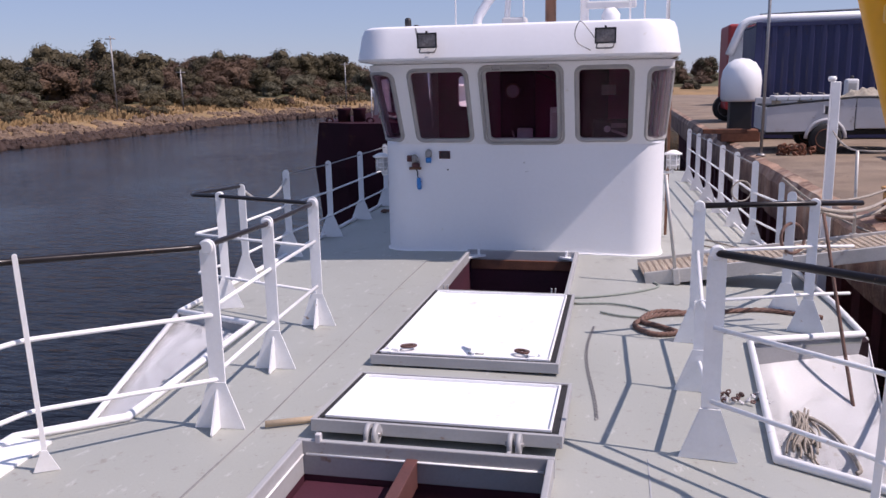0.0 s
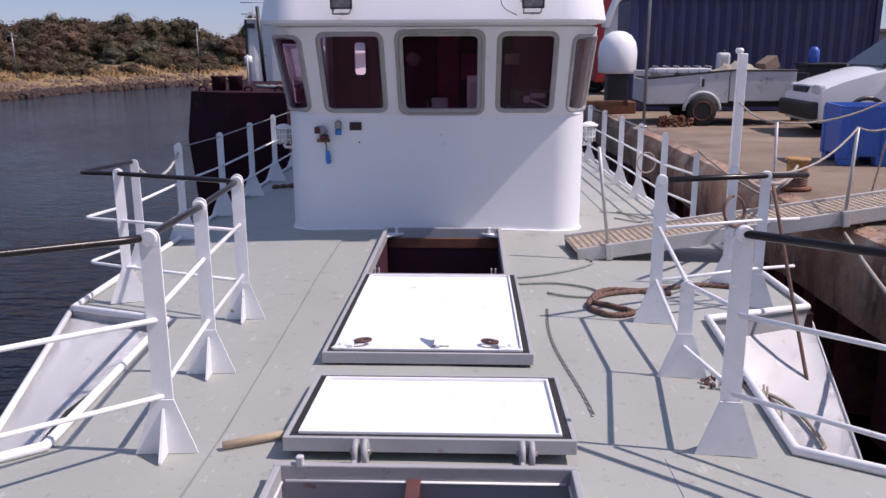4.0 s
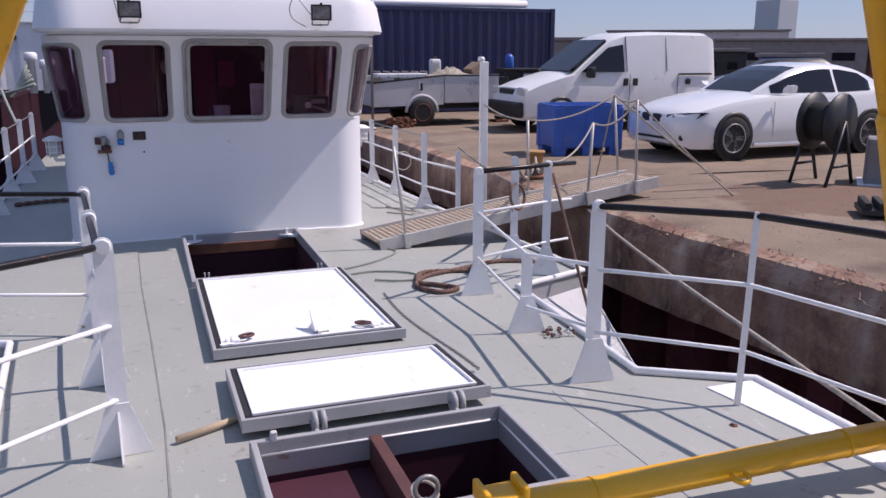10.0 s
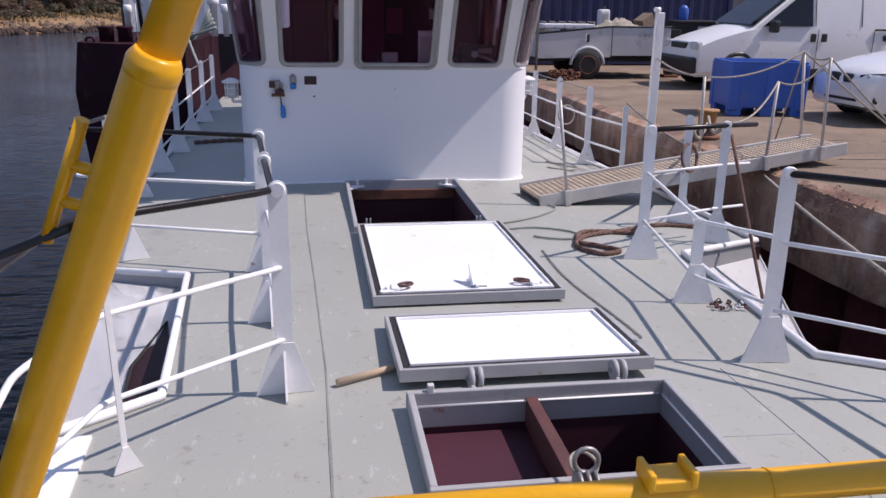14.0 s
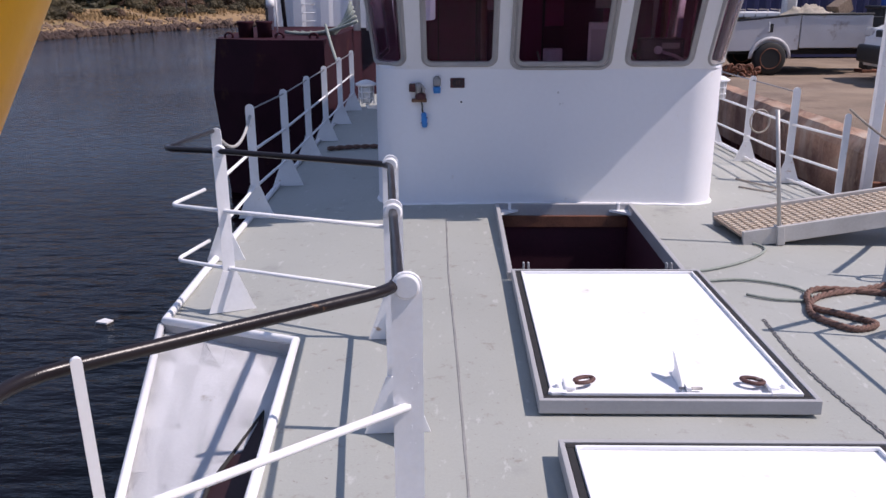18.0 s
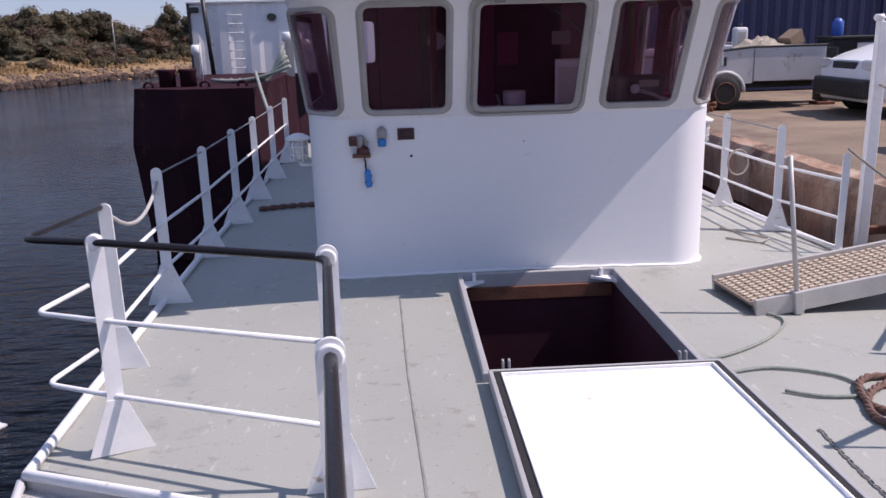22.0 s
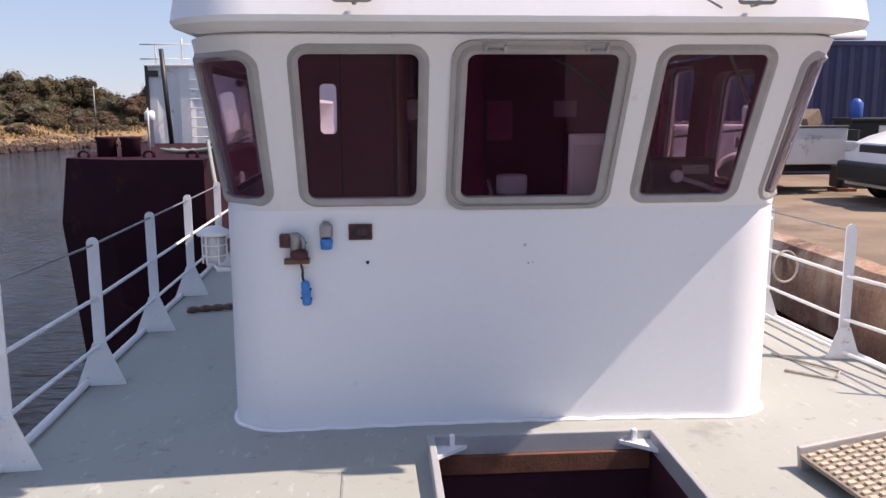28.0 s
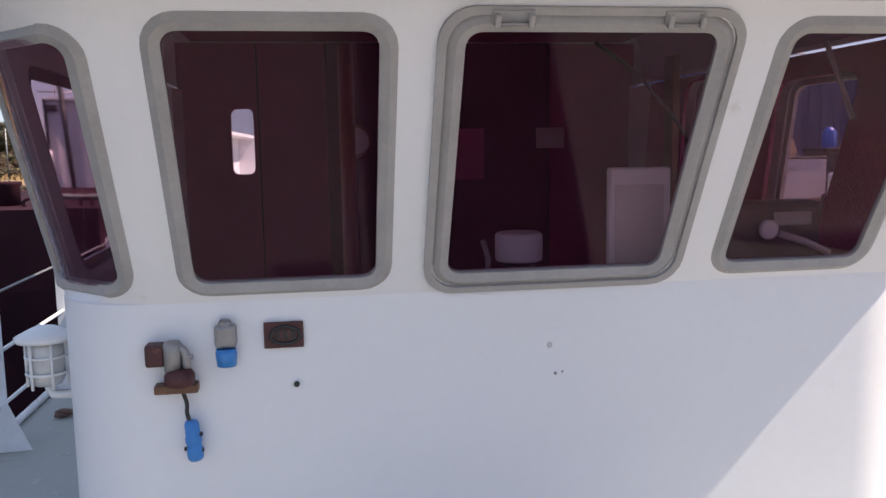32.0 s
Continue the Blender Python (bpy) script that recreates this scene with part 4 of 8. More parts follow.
def corner_window(lo, hi, s):
    """The rounded corner of the wheelhouse with its bent pane. lo, hi: front x and the reach in x and y, at sill and head."""

    def at(u, v):
        a = radians(90 * u)
        p = Vector((lo[0] + s * lo[1] * math.sin(a), lo[2] + lo[3] * (1 - math.cos(a)), SILL))
        q = Vector((hi[0] + s * hi[1] * math.sin(a), hi[2] + hi[3] * (1 - math.cos(a)), HEAD))
        return p.lerp(q, v)

    def normal(u, v):
        n = (at(u + 0.01, v) - at(u - 0.01, v)).cross(at(u, v + 0.01) - at(u, v - 0.01)).normalized()
        return n if n.y < 0 or n.x * s > 0 and abs(n.y) < 0.2 else -n

    w, h = 0.60, 0.98
    cu, cv, ww, hh = 0.52, 0.478, 0.47, 0.86

    def outline(grow, r, n=6):
        return [(cu + x / w, cv + y / h) for x, y in rounded(ww + grow, hh + grow, r, n)]

    hole = outline(0, 0.09)
    m = 14
    edge = [(i / m, 0) for i in range(m)] + [(1, i / 6) for i in range(6)] + [(1 - i / m, 1) for i in range(m)] + [(0, 1 - i / 6) for i in range(6)]
    bm = bmesh.new()
    loops = [[bm.verts.new((u, v, 0)) for u, v in l] for l in (edge, hole)]
    es = [bm.edges.new((l[i], l[(i + 1) % len(l)])) for l in loops for i in range(len(l))]
    bmesh.ops.triangle_fill(bm, use_beauty=True, use_dissolve=False, edges=es)
    inner = []
    for vert in bm.verts:
        vert.co = at(vert.co.x, vert.co.y)
    bmesh.ops.recalc_face_normals(bm, faces=bm.faces)
    if sum((f.normal.y * f.calc_area() for f in bm.faces)) > 0:
        bmesh.ops.reverse_faces(bm, faces=bm.faces[:])
    bmesh.ops.solidify(bm, geom=bm.faces[:], thickness=0.025)
    part("corner_wall", bm, WALLWHITE, wheelhouse)
    wn = new("window")
    wn.parent = wheelhouse
    rings = []
    for (ou, ov), (iu, iv) in zip(outline(0.02, 0.10), outline(-0.08, 0.05)):
        po, pi, no = at(ou, ov), at(iu, iv), normal(ou, ov)
        ni = normal(iu, iv)
        rings.append([po + no * 0.002, po.lerp(pi, 0.45) + no * 0.016, pi + ni * 0.004, pi - ni * 0.02, po - no * 0.02])
    rings.append(rings[0])
    part("frame", loft(rings, cap=False), FRAMEGREY, wn, "grey rubber window frame")
    n = 40
    pw, ph, r = (ww - 0.06) / w, (hh - 0.06) / h, 0.06
    cols = []
    for i in range(n + 1):
        x = (i / n - 0.5) * pw
        d = max(0.0, abs(x) * w - (pw * w / 2 - r))
        top = ph / 2 - (r - math.sqrt(max(r * r - d * d, 0.0))) / h
        u = cu + x
        cols.append([at(u, cv - top) - normal(u, cv) * k for k in (0.006, 0.014)] + [at(u, cv + top) - normal(u, cv) * k for k in (0.014, 0.006)])
    pane = part("pane", loft(cols, smooth=True), HAZYGLASS if s > 0 else GLASS, wn, "bent tinted glass pane")
    pane.data.set_sharp_from_angle(angle=radians(30))
    pane.visible_shadow = s > 0
    return wn


corner_window((-1.13, 0.37, 0.0, 0.36), (-1.13, 0.44, -RAKE, 0.46), -1)
corner_window((1.335, 0.285, 0.0, 0.36), (1.335, 0.345, -RAKE, 0.46), 1)
# side glazing behind the corners
window([(-1.50, 2.6, SILL), (-1.50, 0.36, SILL), (-1.57, -0.02, HEAD), (-1.57, 2.6, HEAD)], (0.42, 0.95, 0.05, 0.88))
for quad, win in (([(1.62, 0.36, SILL), (1.62, 1.30, SILL), (1.68, 1.30, HEAD), (1.68, -0.02, HEAD)], (0.34, 0.83, 0.05, 0.88)),
                  ([(1.62, 1.305, SILL), (1.62, 2.6, SILL), (1.68, 2.6, HEAD), (1.68, 1.305, HEAD)], (0.115, 0.60, 0.05, 0.96))):
    window(quad, win, 0.03, clear=False)
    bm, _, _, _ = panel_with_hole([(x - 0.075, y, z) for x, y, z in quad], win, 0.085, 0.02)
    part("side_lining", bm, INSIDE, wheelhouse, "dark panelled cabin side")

# brow and roof
def brow_ring(grow, z, y0):
    return [(x, y, z) for x, y in plan(-1.59 - grow, 1.70 + grow, y0 - grow, WY1, 0.42 + grow, 20)]


bm = loft([brow_ring(-0.12, HEAD + 0.012, -0.56), brow_ring(-0.10, HEAD + 0.02, -0.70), brow_ring(0.0, HEAD + 0.035, -0.715), brow_ring(0.015, HEAD + 0.06, -0.715), brow_ring(-0.03, 2.36, -0.70), brow_ring(-0.06, 2.42, -0.70), brow_ring(-0.10, 2.44, -0.70)], cap=False)
part("brow", bm, WALLWHITE, wheelhouse, "", True).data.set_sharp_from_angle(angle=radians(28))

part("roof", loft([brow_ring(-0.10, z, -0.70) for z in (2.405, 2.438)]), WALLWHITE, wheelhouse)

# cabin inside
part("cabin_floor", box((0.06, 1.6, 0.30), (3.0, 2.7, 0.04)), INSIDE, wheelhouse)
bm, _, _, _ = panel_with_hole([(WX0, 3.0, -0.1), (WX1, 3.0, -0.1), (WX1, 3.0, 2.37), (WX0, 3.0, 2.37)], (0.106, 0.153, 0.652, 0.827), 0.06, 0.05)
part("cabin_bulkhead", bm, INSIDE, wheelhouse, "brown panelled back wall with a narrow window")
part("cabin_lining", box((0.06, 1.30, 2.38), (2.9, 3.3, 0.02)), INSIDE, wheelhouse)
part("console", box((0.06, 0.42, 0.86), (2.7, 0.45, 0.6), 0.02), INSIDE, wheelhouse)
# solid panels whose dark colour stands for the unlit back of the cabin
part("doorway", box((0.62, 2.93, 1.33), (0.72, 0.06, 2.06), 0.01), UNLITDARK, wheelhouse, "flat panel coloured as an unlit doorway in the back wall")
part("dark_strip_panel", box((-0.29, 2.935, 1.33), (0.50, 0.05, 2.06), 0.01), UNLITDARK, wheelhouse, "dark panel for the unlit strip of the back wall")
part("panel_joint", box((-0.985, 2.947, 1.34), (0.010, 0.008, 2.04)), UNLITDARK, wheelhouse)
part("door_post", box((1.53, 2.16, 1.70), (0.05, 0.13, 1.00), 0.01), BROWNWOOD, wheelhouse, "varnished door post")
part("side_shelf", box((1.50, 1.45, 1.20), (0.22, 2.2, 0.04), 0.008), BROWNWOOD, wheelhouse)

# ---- guard rails ----


def flat_post(rail, x, y, h, yaw=0.0, lean=(0, 0), gusset=1, wide=0.075, base=True, thick=0.014, foot=0.26):
    """A flat-bar stanchion with a round top and triangular gussets at its foot."""
    z = dz(x, y)
    m = Matrix.Translation((x, y, z)) @ Matrix.Rotation(radians(yaw), 4, "Z")
    shear = Matrix.Identity(4)
    shear[0][2], shear[1][2] = lean
    m = m @ shear
    prof = [(-wide / 2, 0), (wide / 2, 0), (wide / 2, h - wide / 2)]
    prof += [(wide / 2 * math.cos(radians(a)), h - wide / 2 + wide / 2 * math.sin(radians(a))) for a in range(20, 180, 20)]
    prof += [(-wide / 2, h - wide / 2)]
    bm = bmesh.new()
    a = [bm.verts.new(m @ Vector((u, -thick / 2, v))) for u, v in prof]
    b = [bm.verts.new(m @ Vector((u, thick / 2, v))) for u, v in prof]
    bm.faces.new(a)
    bm.faces.new(b[::-1])
    for i in range(len(a)):
        bm.faces.new((a[i], b[i], b[(i + 1) % len(a)], a[(i + 1) % len(a)]))
    post = part("post", bm, RAILWHITE, rail)
    if base:
        for s in ((1, -1) if gusset == 2 else (gusset,)):
            bm = bmesh.new()
            tri = [(0, 0.005), (s * foot * 0.5, 0.005), (s * foot * 0.5, 0.018), (s * 0.012, foot * 0.9)]
            # a plate across the bar's face
            a = [bm.verts.new(m @ Vector((-0.005, p, q))) for p, q in tri]
            b = [bm.verts.new(m @ Vector((0.005, p, q))) for p, q in tri]
            bm.faces.new(a)
            bm.faces.new(b[::-1])
            for i in range(4):
                bm.faces.new((a[i], b[i], b[(i + 1) % 4], a[(i + 1) % 4]))
            part("gusset", bm, RAILWHITE, post)
        bm = bmesh.new()
        w1, w2 = wide * 0.56, foot * 0.53
        tri = [(-w2, 0.004), (w2, 0.004), (w1, foot), (-w1, foot)]
        a = [bm.verts.new(m @ Vector((p, -thick / 2 - 0.004, q))) for p, q in tri]
        b = [bm.verts.new(m @ Vector((p, -thick / 2 - 0.012, q))) for p, q in tri]
        bm.faces.new(a)
        bm.faces.new(b[::-1])
        for i in range(4):
            bm.faces.new((a[i], b[i], b[(i + 1) % 4], a[(i + 1) % 4]))
        part("foot_plate", bm, RAILWHITE, post)
    return post


def rod(rail, pts, r=0.0125, material=None, name="rail", label="", round_by=0.07):
    return part(name, tube(bend(pts, round_by) if round_by else pts, r, 8), material or RAILWHITE, rail, label)


def up(x, y, h):
    return (x, y, dz(x, y) + h)


port = thing("port_gallows_rail", "white flat-bar guard rail with black handrail, port side", "guard rail", group="guard rails")
flat_post(port, -0.90, -5.22, 1.02, 4, wide=0.085, gusset=-1)
flat_post(port, -1.01, -4.24, 1.00, 4, wide=0.075, gusset=-1)
flat_post(port, -1.10, -3.21, 1.00, 4, wide=0.08, gusset=-1)
flat_post(port, -2.11, -2.71, 0.99, 20, wide=0.07, gusset=1)
flat_post(port, -1.495, -5.82, 1.06, 30, lean=(-0.02, -0.02), wide=0.022, thick=0.012, gusset=1, foot=0.11)
flat_post(port, -1.56, -7.10, 1.08, 75, wide=0.07, gusset=1, foot=0.24)
rod(port, [up(-1.30, -8.9, 1.10), up(-1.58, -7.1, 1.05), up(-1.66, -6.45, 1.01), up(-1.62, -5.86, 1.02), up(-0.92, -5.24, 0.98), up(-1.01, -4.24, 0.95), up(-1.10, -3.21, 0.95), up(-2.11, -2.71, 0.97), up(-2.50, -2.50, 0.97), up(-2.46, -1.60, 0.95)], 0.017, BLACKRAIL, "handrail", "black painted handrail", 0.09)
for h in (0.62, 0.27):
    rod(port, [up(-1.30, -8.9, h + 0.06), up(-1.57, -7.1, h + 0.04), up(-1.68, -6.3, h + 0.02), up(-1.56, -5.80, h + 0.02), up(-0.90, -5.22, h)])
    rod(port, [up(-0.90, -5.2, h + 0.04), up(-1.01, -4.24, h + 0.04), up(-1.10, -3.21, h + 0.04)], round_by=0)
    rod(port, [up(-1.10, -3.21, h), up(-2.11, -2.71, h), up(-2.50, -2.48, h), up(-2.42, -2.05, h)])

star = thing("starboard_gallows_rail", "white flat-bar guard rail with black handrail, starboard side", "guard rail", group="guard rails")
flat_post(star, 1.58, -5.13, 1.02, -4, wide=0.085, gusset=1)
flat_post(star, 1.62, -4.18, 0.56, -4, wide=0.075, gusset=1)
flat_post(star, 1.68, -3.17, 1.00, -4, wide=0.08, gusset=1)
flat_post(star, 2.53, -2.66, 1.00, -20, wide=0.07, gusset=1)
flat_post(star, 2.48, -2.10, 1.00, -20, wide=0.07, gusset=1)
flat_post(star, 2.16, -5.66, 1.04, -30, lean=(0.02, 0.03), wide=0.032, gusset=1, foot=0.2, base=False)
bow_post = flat_post(star, 2.42, -7.00, 1.09, -75, lean=(0.02, 0.0), wide=0.055, base=False)
_m = Matrix.Translation((2.42, -7.0, dz(2.42, -7.0))) @ Matrix.Rotation(radians(-75), 4, "Z")
part("base_plate", box((-0.01, 0, 0.030), (0.20, 0.13, 0.014), 0.004, None, _m), RAILWHITE, bow_post)
part("gusset", loft([[_m @ Vector(q) for q in ((-0.11, y, 0.035), (-0.025, y, 0.035), (-0.022, y, 0.30), (-0.04, y, 0.24))] for y in (-0.006, 0.006)]), RAILWHITE, bow_post)
for x in (-0.08, 0.06):
    part("bolt", lathe([(0.012, 0.036), (0.012, 0.050), (0.006, 0.053)], 8, m=_m @ Matrix.Translation((x, -0.04, 0))), RAILWHITE, bow_post)
rod(star, [up(2.2, -8.9, 0.99), up(2.44, -7.0, 1.06), up(2.21, -5.62, 1.02), up(1.58, -5.13, 1.01)], 0.019, BLACKRAIL, "handrail", "black painted handrail", 0.09)
rod(star, [up(1.68, -3.17, 0.98), up(2.53, -2.66, 0.98), up(2.9, -2.45, 0.98)], 0.020, BLACKRAIL, "handrail", "black painted handrail", 0)
for h in (0.66, 0.30):
    rod(star, [up(2.2, -8.9, h), up(2.43, -7.0, h), up(2.18, -5.64, h), up(1.58, -5.15, h)])
    rod(star, [up(1.58, -5.13, h + 0.02), up(1.62, -4.18, h - 0.12), up(1.68, -3.17, h)], round_by=0)
    rod(star, [up(1.68, -3.17, h), up(2.53, -2.66, h), up(2.85, -2.5, h)], round_by=0)

rnd = random.Random(14)
for rail, x, y, h in ((port, -0.90, -5.22, 0.98), (port, -1.01, -4.24, 0.95), (port, -1.10, -3.21, 0.95), (port, -2.11, -2.71, 0.97), (star, 1.58, -5.13, 1.01), (star, 1.68, -3.17, 0.98), (star, 2.53, -2.66, 0.98)):
    part("boss", lathe([(0.030, -0.016), (0.036, -0.012), (0.036, 0.012), (0.030, 0.016)], 16, m=Matrix.Translation(up(x, y, h)) @ Matrix.Rotation(radians(90), 4, "X")), RAILWHITE, rail)
for rail, x, y in ((port, -0.90, -5.22), (port, -1.01, -4.24), (star, 1.58, -5.13)):
    bm = bmesh.new()
    for k in range(22):
        m = Matrix.Translation(up(x + rnd.uniform(-0.03, 0.03), y - 0.0065, rnd.triangular(0.35, 0.95, 0.8))) @ Matrix.Diagonal((1, 0.7, 1, 1))
        bmesh.ops.create_icosphere(bm, subdivisions=1, radius=rnd.uniform(0.0012, 0.0028), matrix=m)
    tagged(part("weld_spatter", bm, RAILWHITE, rail), kind="stuff")

aft_l = thing("port_side_rail", "white side guard rail with grey wire, port side aft", "guard rail", group="guard rails")
flat_post(aft_l, -2.44, -1.62, 0.97, 4, wide=0.07)
PORT_Y = (-0.32, 1.08, 2.42, 3.74, 5.2, 6.7)
for y in PORT_Y:
    flat_post(aft_l, -2.52, y, 1.0, 4, wide=0.075, foot=0.3)
part("chain", tube(sag(up(-2.44, -1.62, 0.93), up(-2.52, -0.32, 0.90), 0.17), 0.013, 6), ALU, aft_l, "sagging galvanised chain")
for h in (0.60, 0.28):
    rod(aft_l, [up(-2.44, -1.62, h), up(-2.52, -0.32, h), *[up(-2.52, y, h) for y in PORT_Y[1:]]], 0.013, round_by=0)
rod(aft_l, [up(-2.52, y, 0.95) for y in PORT_Y], 0.008, STEEL, "top_wire", "grey steel wire", 0)

aft_r = thing("starboard_side_rail", "white side guard rail beside the quay, starboard aft", "guard rail", group="guard rails")
STAR_Y = (1.26, 2.40, 3.5, 4.7, 5.9, 7.1)
for y in STAR_Y:
    flat_post(aft_r, 2.78 - 0.05 * y, y, 1.0, -4, wide=0.075, foot=0.24)
flat_post(aft_r, 2.86, 0.38, 0.85, -4, wide=0.06, base=False)
for h in (0.62, 0.30, 0.05):
    rod(aft_r, [up(2.86, 0.38, h), *[up(2.78 - 0.05 * y, y, h) for y in STAR_Y]], 0.014, round_by=0)
rod(aft_r, [up(2.78 - 0.05 * y, y, 0.95) for y in STAR_Y], 0.008, STEEL, "top_wire", "grey steel wire", 0)

# ---- yellow A-frame ----
gantry = thing("yellow_gantry", "yellow tubular lifting gantry standing across the bow", "gantry")
for s, bx, tx, ty, bz in ((1, 2.52, 1.865, -6.68, 0.10), (-1, -1.80, -1.11, -6.86, 0.10)):
    foot, knee = Vector((bx, -6.49, bz)), Vector((tx, ty, 1.68))
    d = (knee - foot).normalized()
    if s < 0:
        knee += d * 0.085
    # rough run of weld where the thin tube enters the thick one
    u1 = d.orthogonal().normalized()
    u2 = d.cross(u1)
    part("lower_leg", loft([[p + (u1 * math.cos(2 * math.pi * j / 28) + u2 * math.sin(2 * math.pi * j / 28)) * 0.062 for j in range(28)] for p in (foot, knee)], smooth=True), YELLOW, gantry).data.set_sharp_from_angle(angle=radians(40))
    rings = []
    for k, (q, rr) in enumerate(((-0.020, 0.0621), (-0.010, 0.0625), (0.0, 0.0630), (0.008, 0.0626), (0.015, 0.0606), (0.022, 0.0574), (0.029, 0.0540), (0.036, 0.0500))):
        ring = []
        for j in range(28):
            a = 2 * math.pi * j / 28
            w = rr + (0.0016 * noise.noise(Vector((math.cos(a) * 4, math.sin(a) * 4, q * 90 + s))) if 2 < k < 7 else 0)
            ring.append(knee + d * (q + (0.003 * noise.noise(Vector((math.cos(a) * 2, math.sin(a) * 2, 3))) if k > 1 else 0)) + (u1 * math.cos(a) + u2 * math.sin(a)) * w)
        rings.append(ring)
    part("collar", loft(rings, smooth=True), YELLOW, gantry, "rough welded collar")
    u = Vector((1.62 if s > 0 else -0.75, -6.61 if s > 0 else -6.58, 2.6)) - knee
    top = knee + u.normalized() * 2.6
    part("upper_leg", tube([knee, top], 0.050, 24), YELLOW, gantry)
    part("foot_plate", box((bx, -6.49, bz + 0.005), (0.22, 0.22, 0.03), 0.006), YELLOW, gantry)
cross_l, cross_r = Vector((-1.70, -6.50, 0.30)), Vector((2.44, -6.50, 0.30))
part("cross_tube", tube([cross_l, cross_r], 0.060, 20), YELLOW, gantry)

# ---- gangway ----
g0, g1 = Vector((1.37, -1.02, 0.07)), Vector((4.75, -0.72, 0.50))
gd = g1 - g0
glen = gd.length
gangway = thing("gangway", "weathered aluminium gangway with studded treads leading to the quay", "gangway", g0)
gangway.matrix_world = Matrix.Translation(g0) @ gd.to_track_quat("X", "Z").to_matrix().to_4x4()
part("deck_plate", box((glen / 2, 0, 0.0), (glen, 0.56, 0.02)), TREADPLATE, gangway, "brownish worn tread plate")
for y in (-0.29, 0.29):
    part("side_beam", box((glen / 2, y, -0.02), (glen, 0.03, 0.13), 0.006), ALU, gangway)
n = int(glen / 0.060)
for i in range(n):
    bm = bmesh.new()
    for k in range(11):
        box((0.04 + i * (glen - 0.06) / n, -0.245 + 0.049 * k + 0.012 * (i % 2) - 0.006, 0.015), (0.034, 0.026, 0.012), 0, bm)
    part("tread", bm, ALUTREAD, gangway)

# ---- things on the quay ----


def wheel(parent, x, y, r, w, rim, axis=90):
    """A wheel whose axle lies along y: a tyre and a spoked rim."""
    m = Matrix.Translation((x, y, r)) @ Matrix.Rotation(radians(axis), 4, "X")
    t = part("wheel", lathe([(r * 0.62, -w / 2), (r * 0.93, -w / 2), (r, -w / 2 + 0.03), (r, w / 2 - 0.03), (r * 0.93, w / 2), (r * 0.62, w / 2)], 28, m=m), TYRE, parent)
    bm = lathe([(r * 0.64, -w / 2 + 0.01), (r * 0.66, -w / 2 - 0.004), (r * 0.60, -w / 2 - 0.004), (r * 0.56, -w / 2 + 0.05), (r * 0.12, -w / 2 + 0.05), (r * 0.11, -w / 2 + 0.01)], 28, m=m)
    bm2 = lathe([(r * 0.64, w / 2 - 0.01), (r * 0.66, w / 2 + 0.004), (r * 0.60, w / 2 + 0.004), (r * 0.56, w / 2 - 0.05), (r * 0.12, w / 2 - 0.05), (r * 0.11, w / 2 - 0.01)], 28, m=m)
    part("rim", bm, rim if rim is not RIM else BLACK, t)
    part("rim", bm2, rim if rim is not RIM else BLACK, t)
    if rim is RIM:
        bm = bmesh.new()
        for s in (-1, 1):
            for k in range(10):
                a = math.pi * 2 * (k // 2) / 5 + (0.13 if k % 2 else -0.13)
                mm = m @ Matrix.Rotation(a, 4, "Z") @ Matrix.Translation((r * 0.34, 0, s * (w / 2 - 0.015)))
                box((0, 0, 0), (r * 0.52, 0.035, 0.03), 0, bm, mm)
            lathe([(r * 0.67, s * w / 2 - 0.015), (r * 0.67, s * w / 2 + 0.006), (r * 0.6, s * w / 2 + 0.006), (r * 0.6, s * w / 2 - 0.015)], 28, bm, m)
        part("spokes", bm, RIM, t, "silver alloy spokes")
    return t


def body_loft(sections, bm=None, smooth=True):
    """A car body from sections across its length: (x, [(half width, z), ...] up one side)."""
    rings = []
    for x, prof in sections:
        rings.append([(x, -hw, z) for hw, z in prof] + [(x, hw, z) for hw, z in reversed(prof)])
    return loft(rings, bm, smooth=smooth)


def car_profile(x, zlo, belt, zroof, wl, wr, crown=0.05):
    """Six points up one side of the body at x."""
    return (x, [(wl * 0.90, zlo), (wl * 0.985, zlo + 0.10), (wl, (zlo + belt) * 0.5), (wl * 0.97, belt), (wr, max(zroof - 0.06, belt + 0.005)), (wr * 0.82, max(zroof - 0.012, belt + 0.01)), (wr * 0.4, max(zroof + crown * 0.2, belt + 0.02))])


# white coupe, nose towards the water


def glass_patch(pts, parent, name, off=0.012):
    """A pane laid a finger's width proud of the body."""
    bm = bmesh.new()
    P = [Vector(p) for p in pts]
    n = (P[1] - P[0]).cross(P[2] - P[0]).normalized()
    c = sum(P, Vector()) / len(P)
    a = [bm.verts.new(p + n * off) for p in P]
    b = [bm.verts.new(p - n * 0.03) for p in P]
    bm.faces.new(a)
    bm.faces.new(b[::-1])
    for i in range(len(P)):
        bm.faces.new((a[i], b[i], b[(i + 1) % len(P)], a[(i + 1) % len(P)]))
    return part(name, bm, CARGLASS, parent, "dark glass")



def sharp(ob, deg=38):
    ob.data.shade_smooth()
    ob.data.set_sharp_from_angle(angle=radians(deg))
    return ob


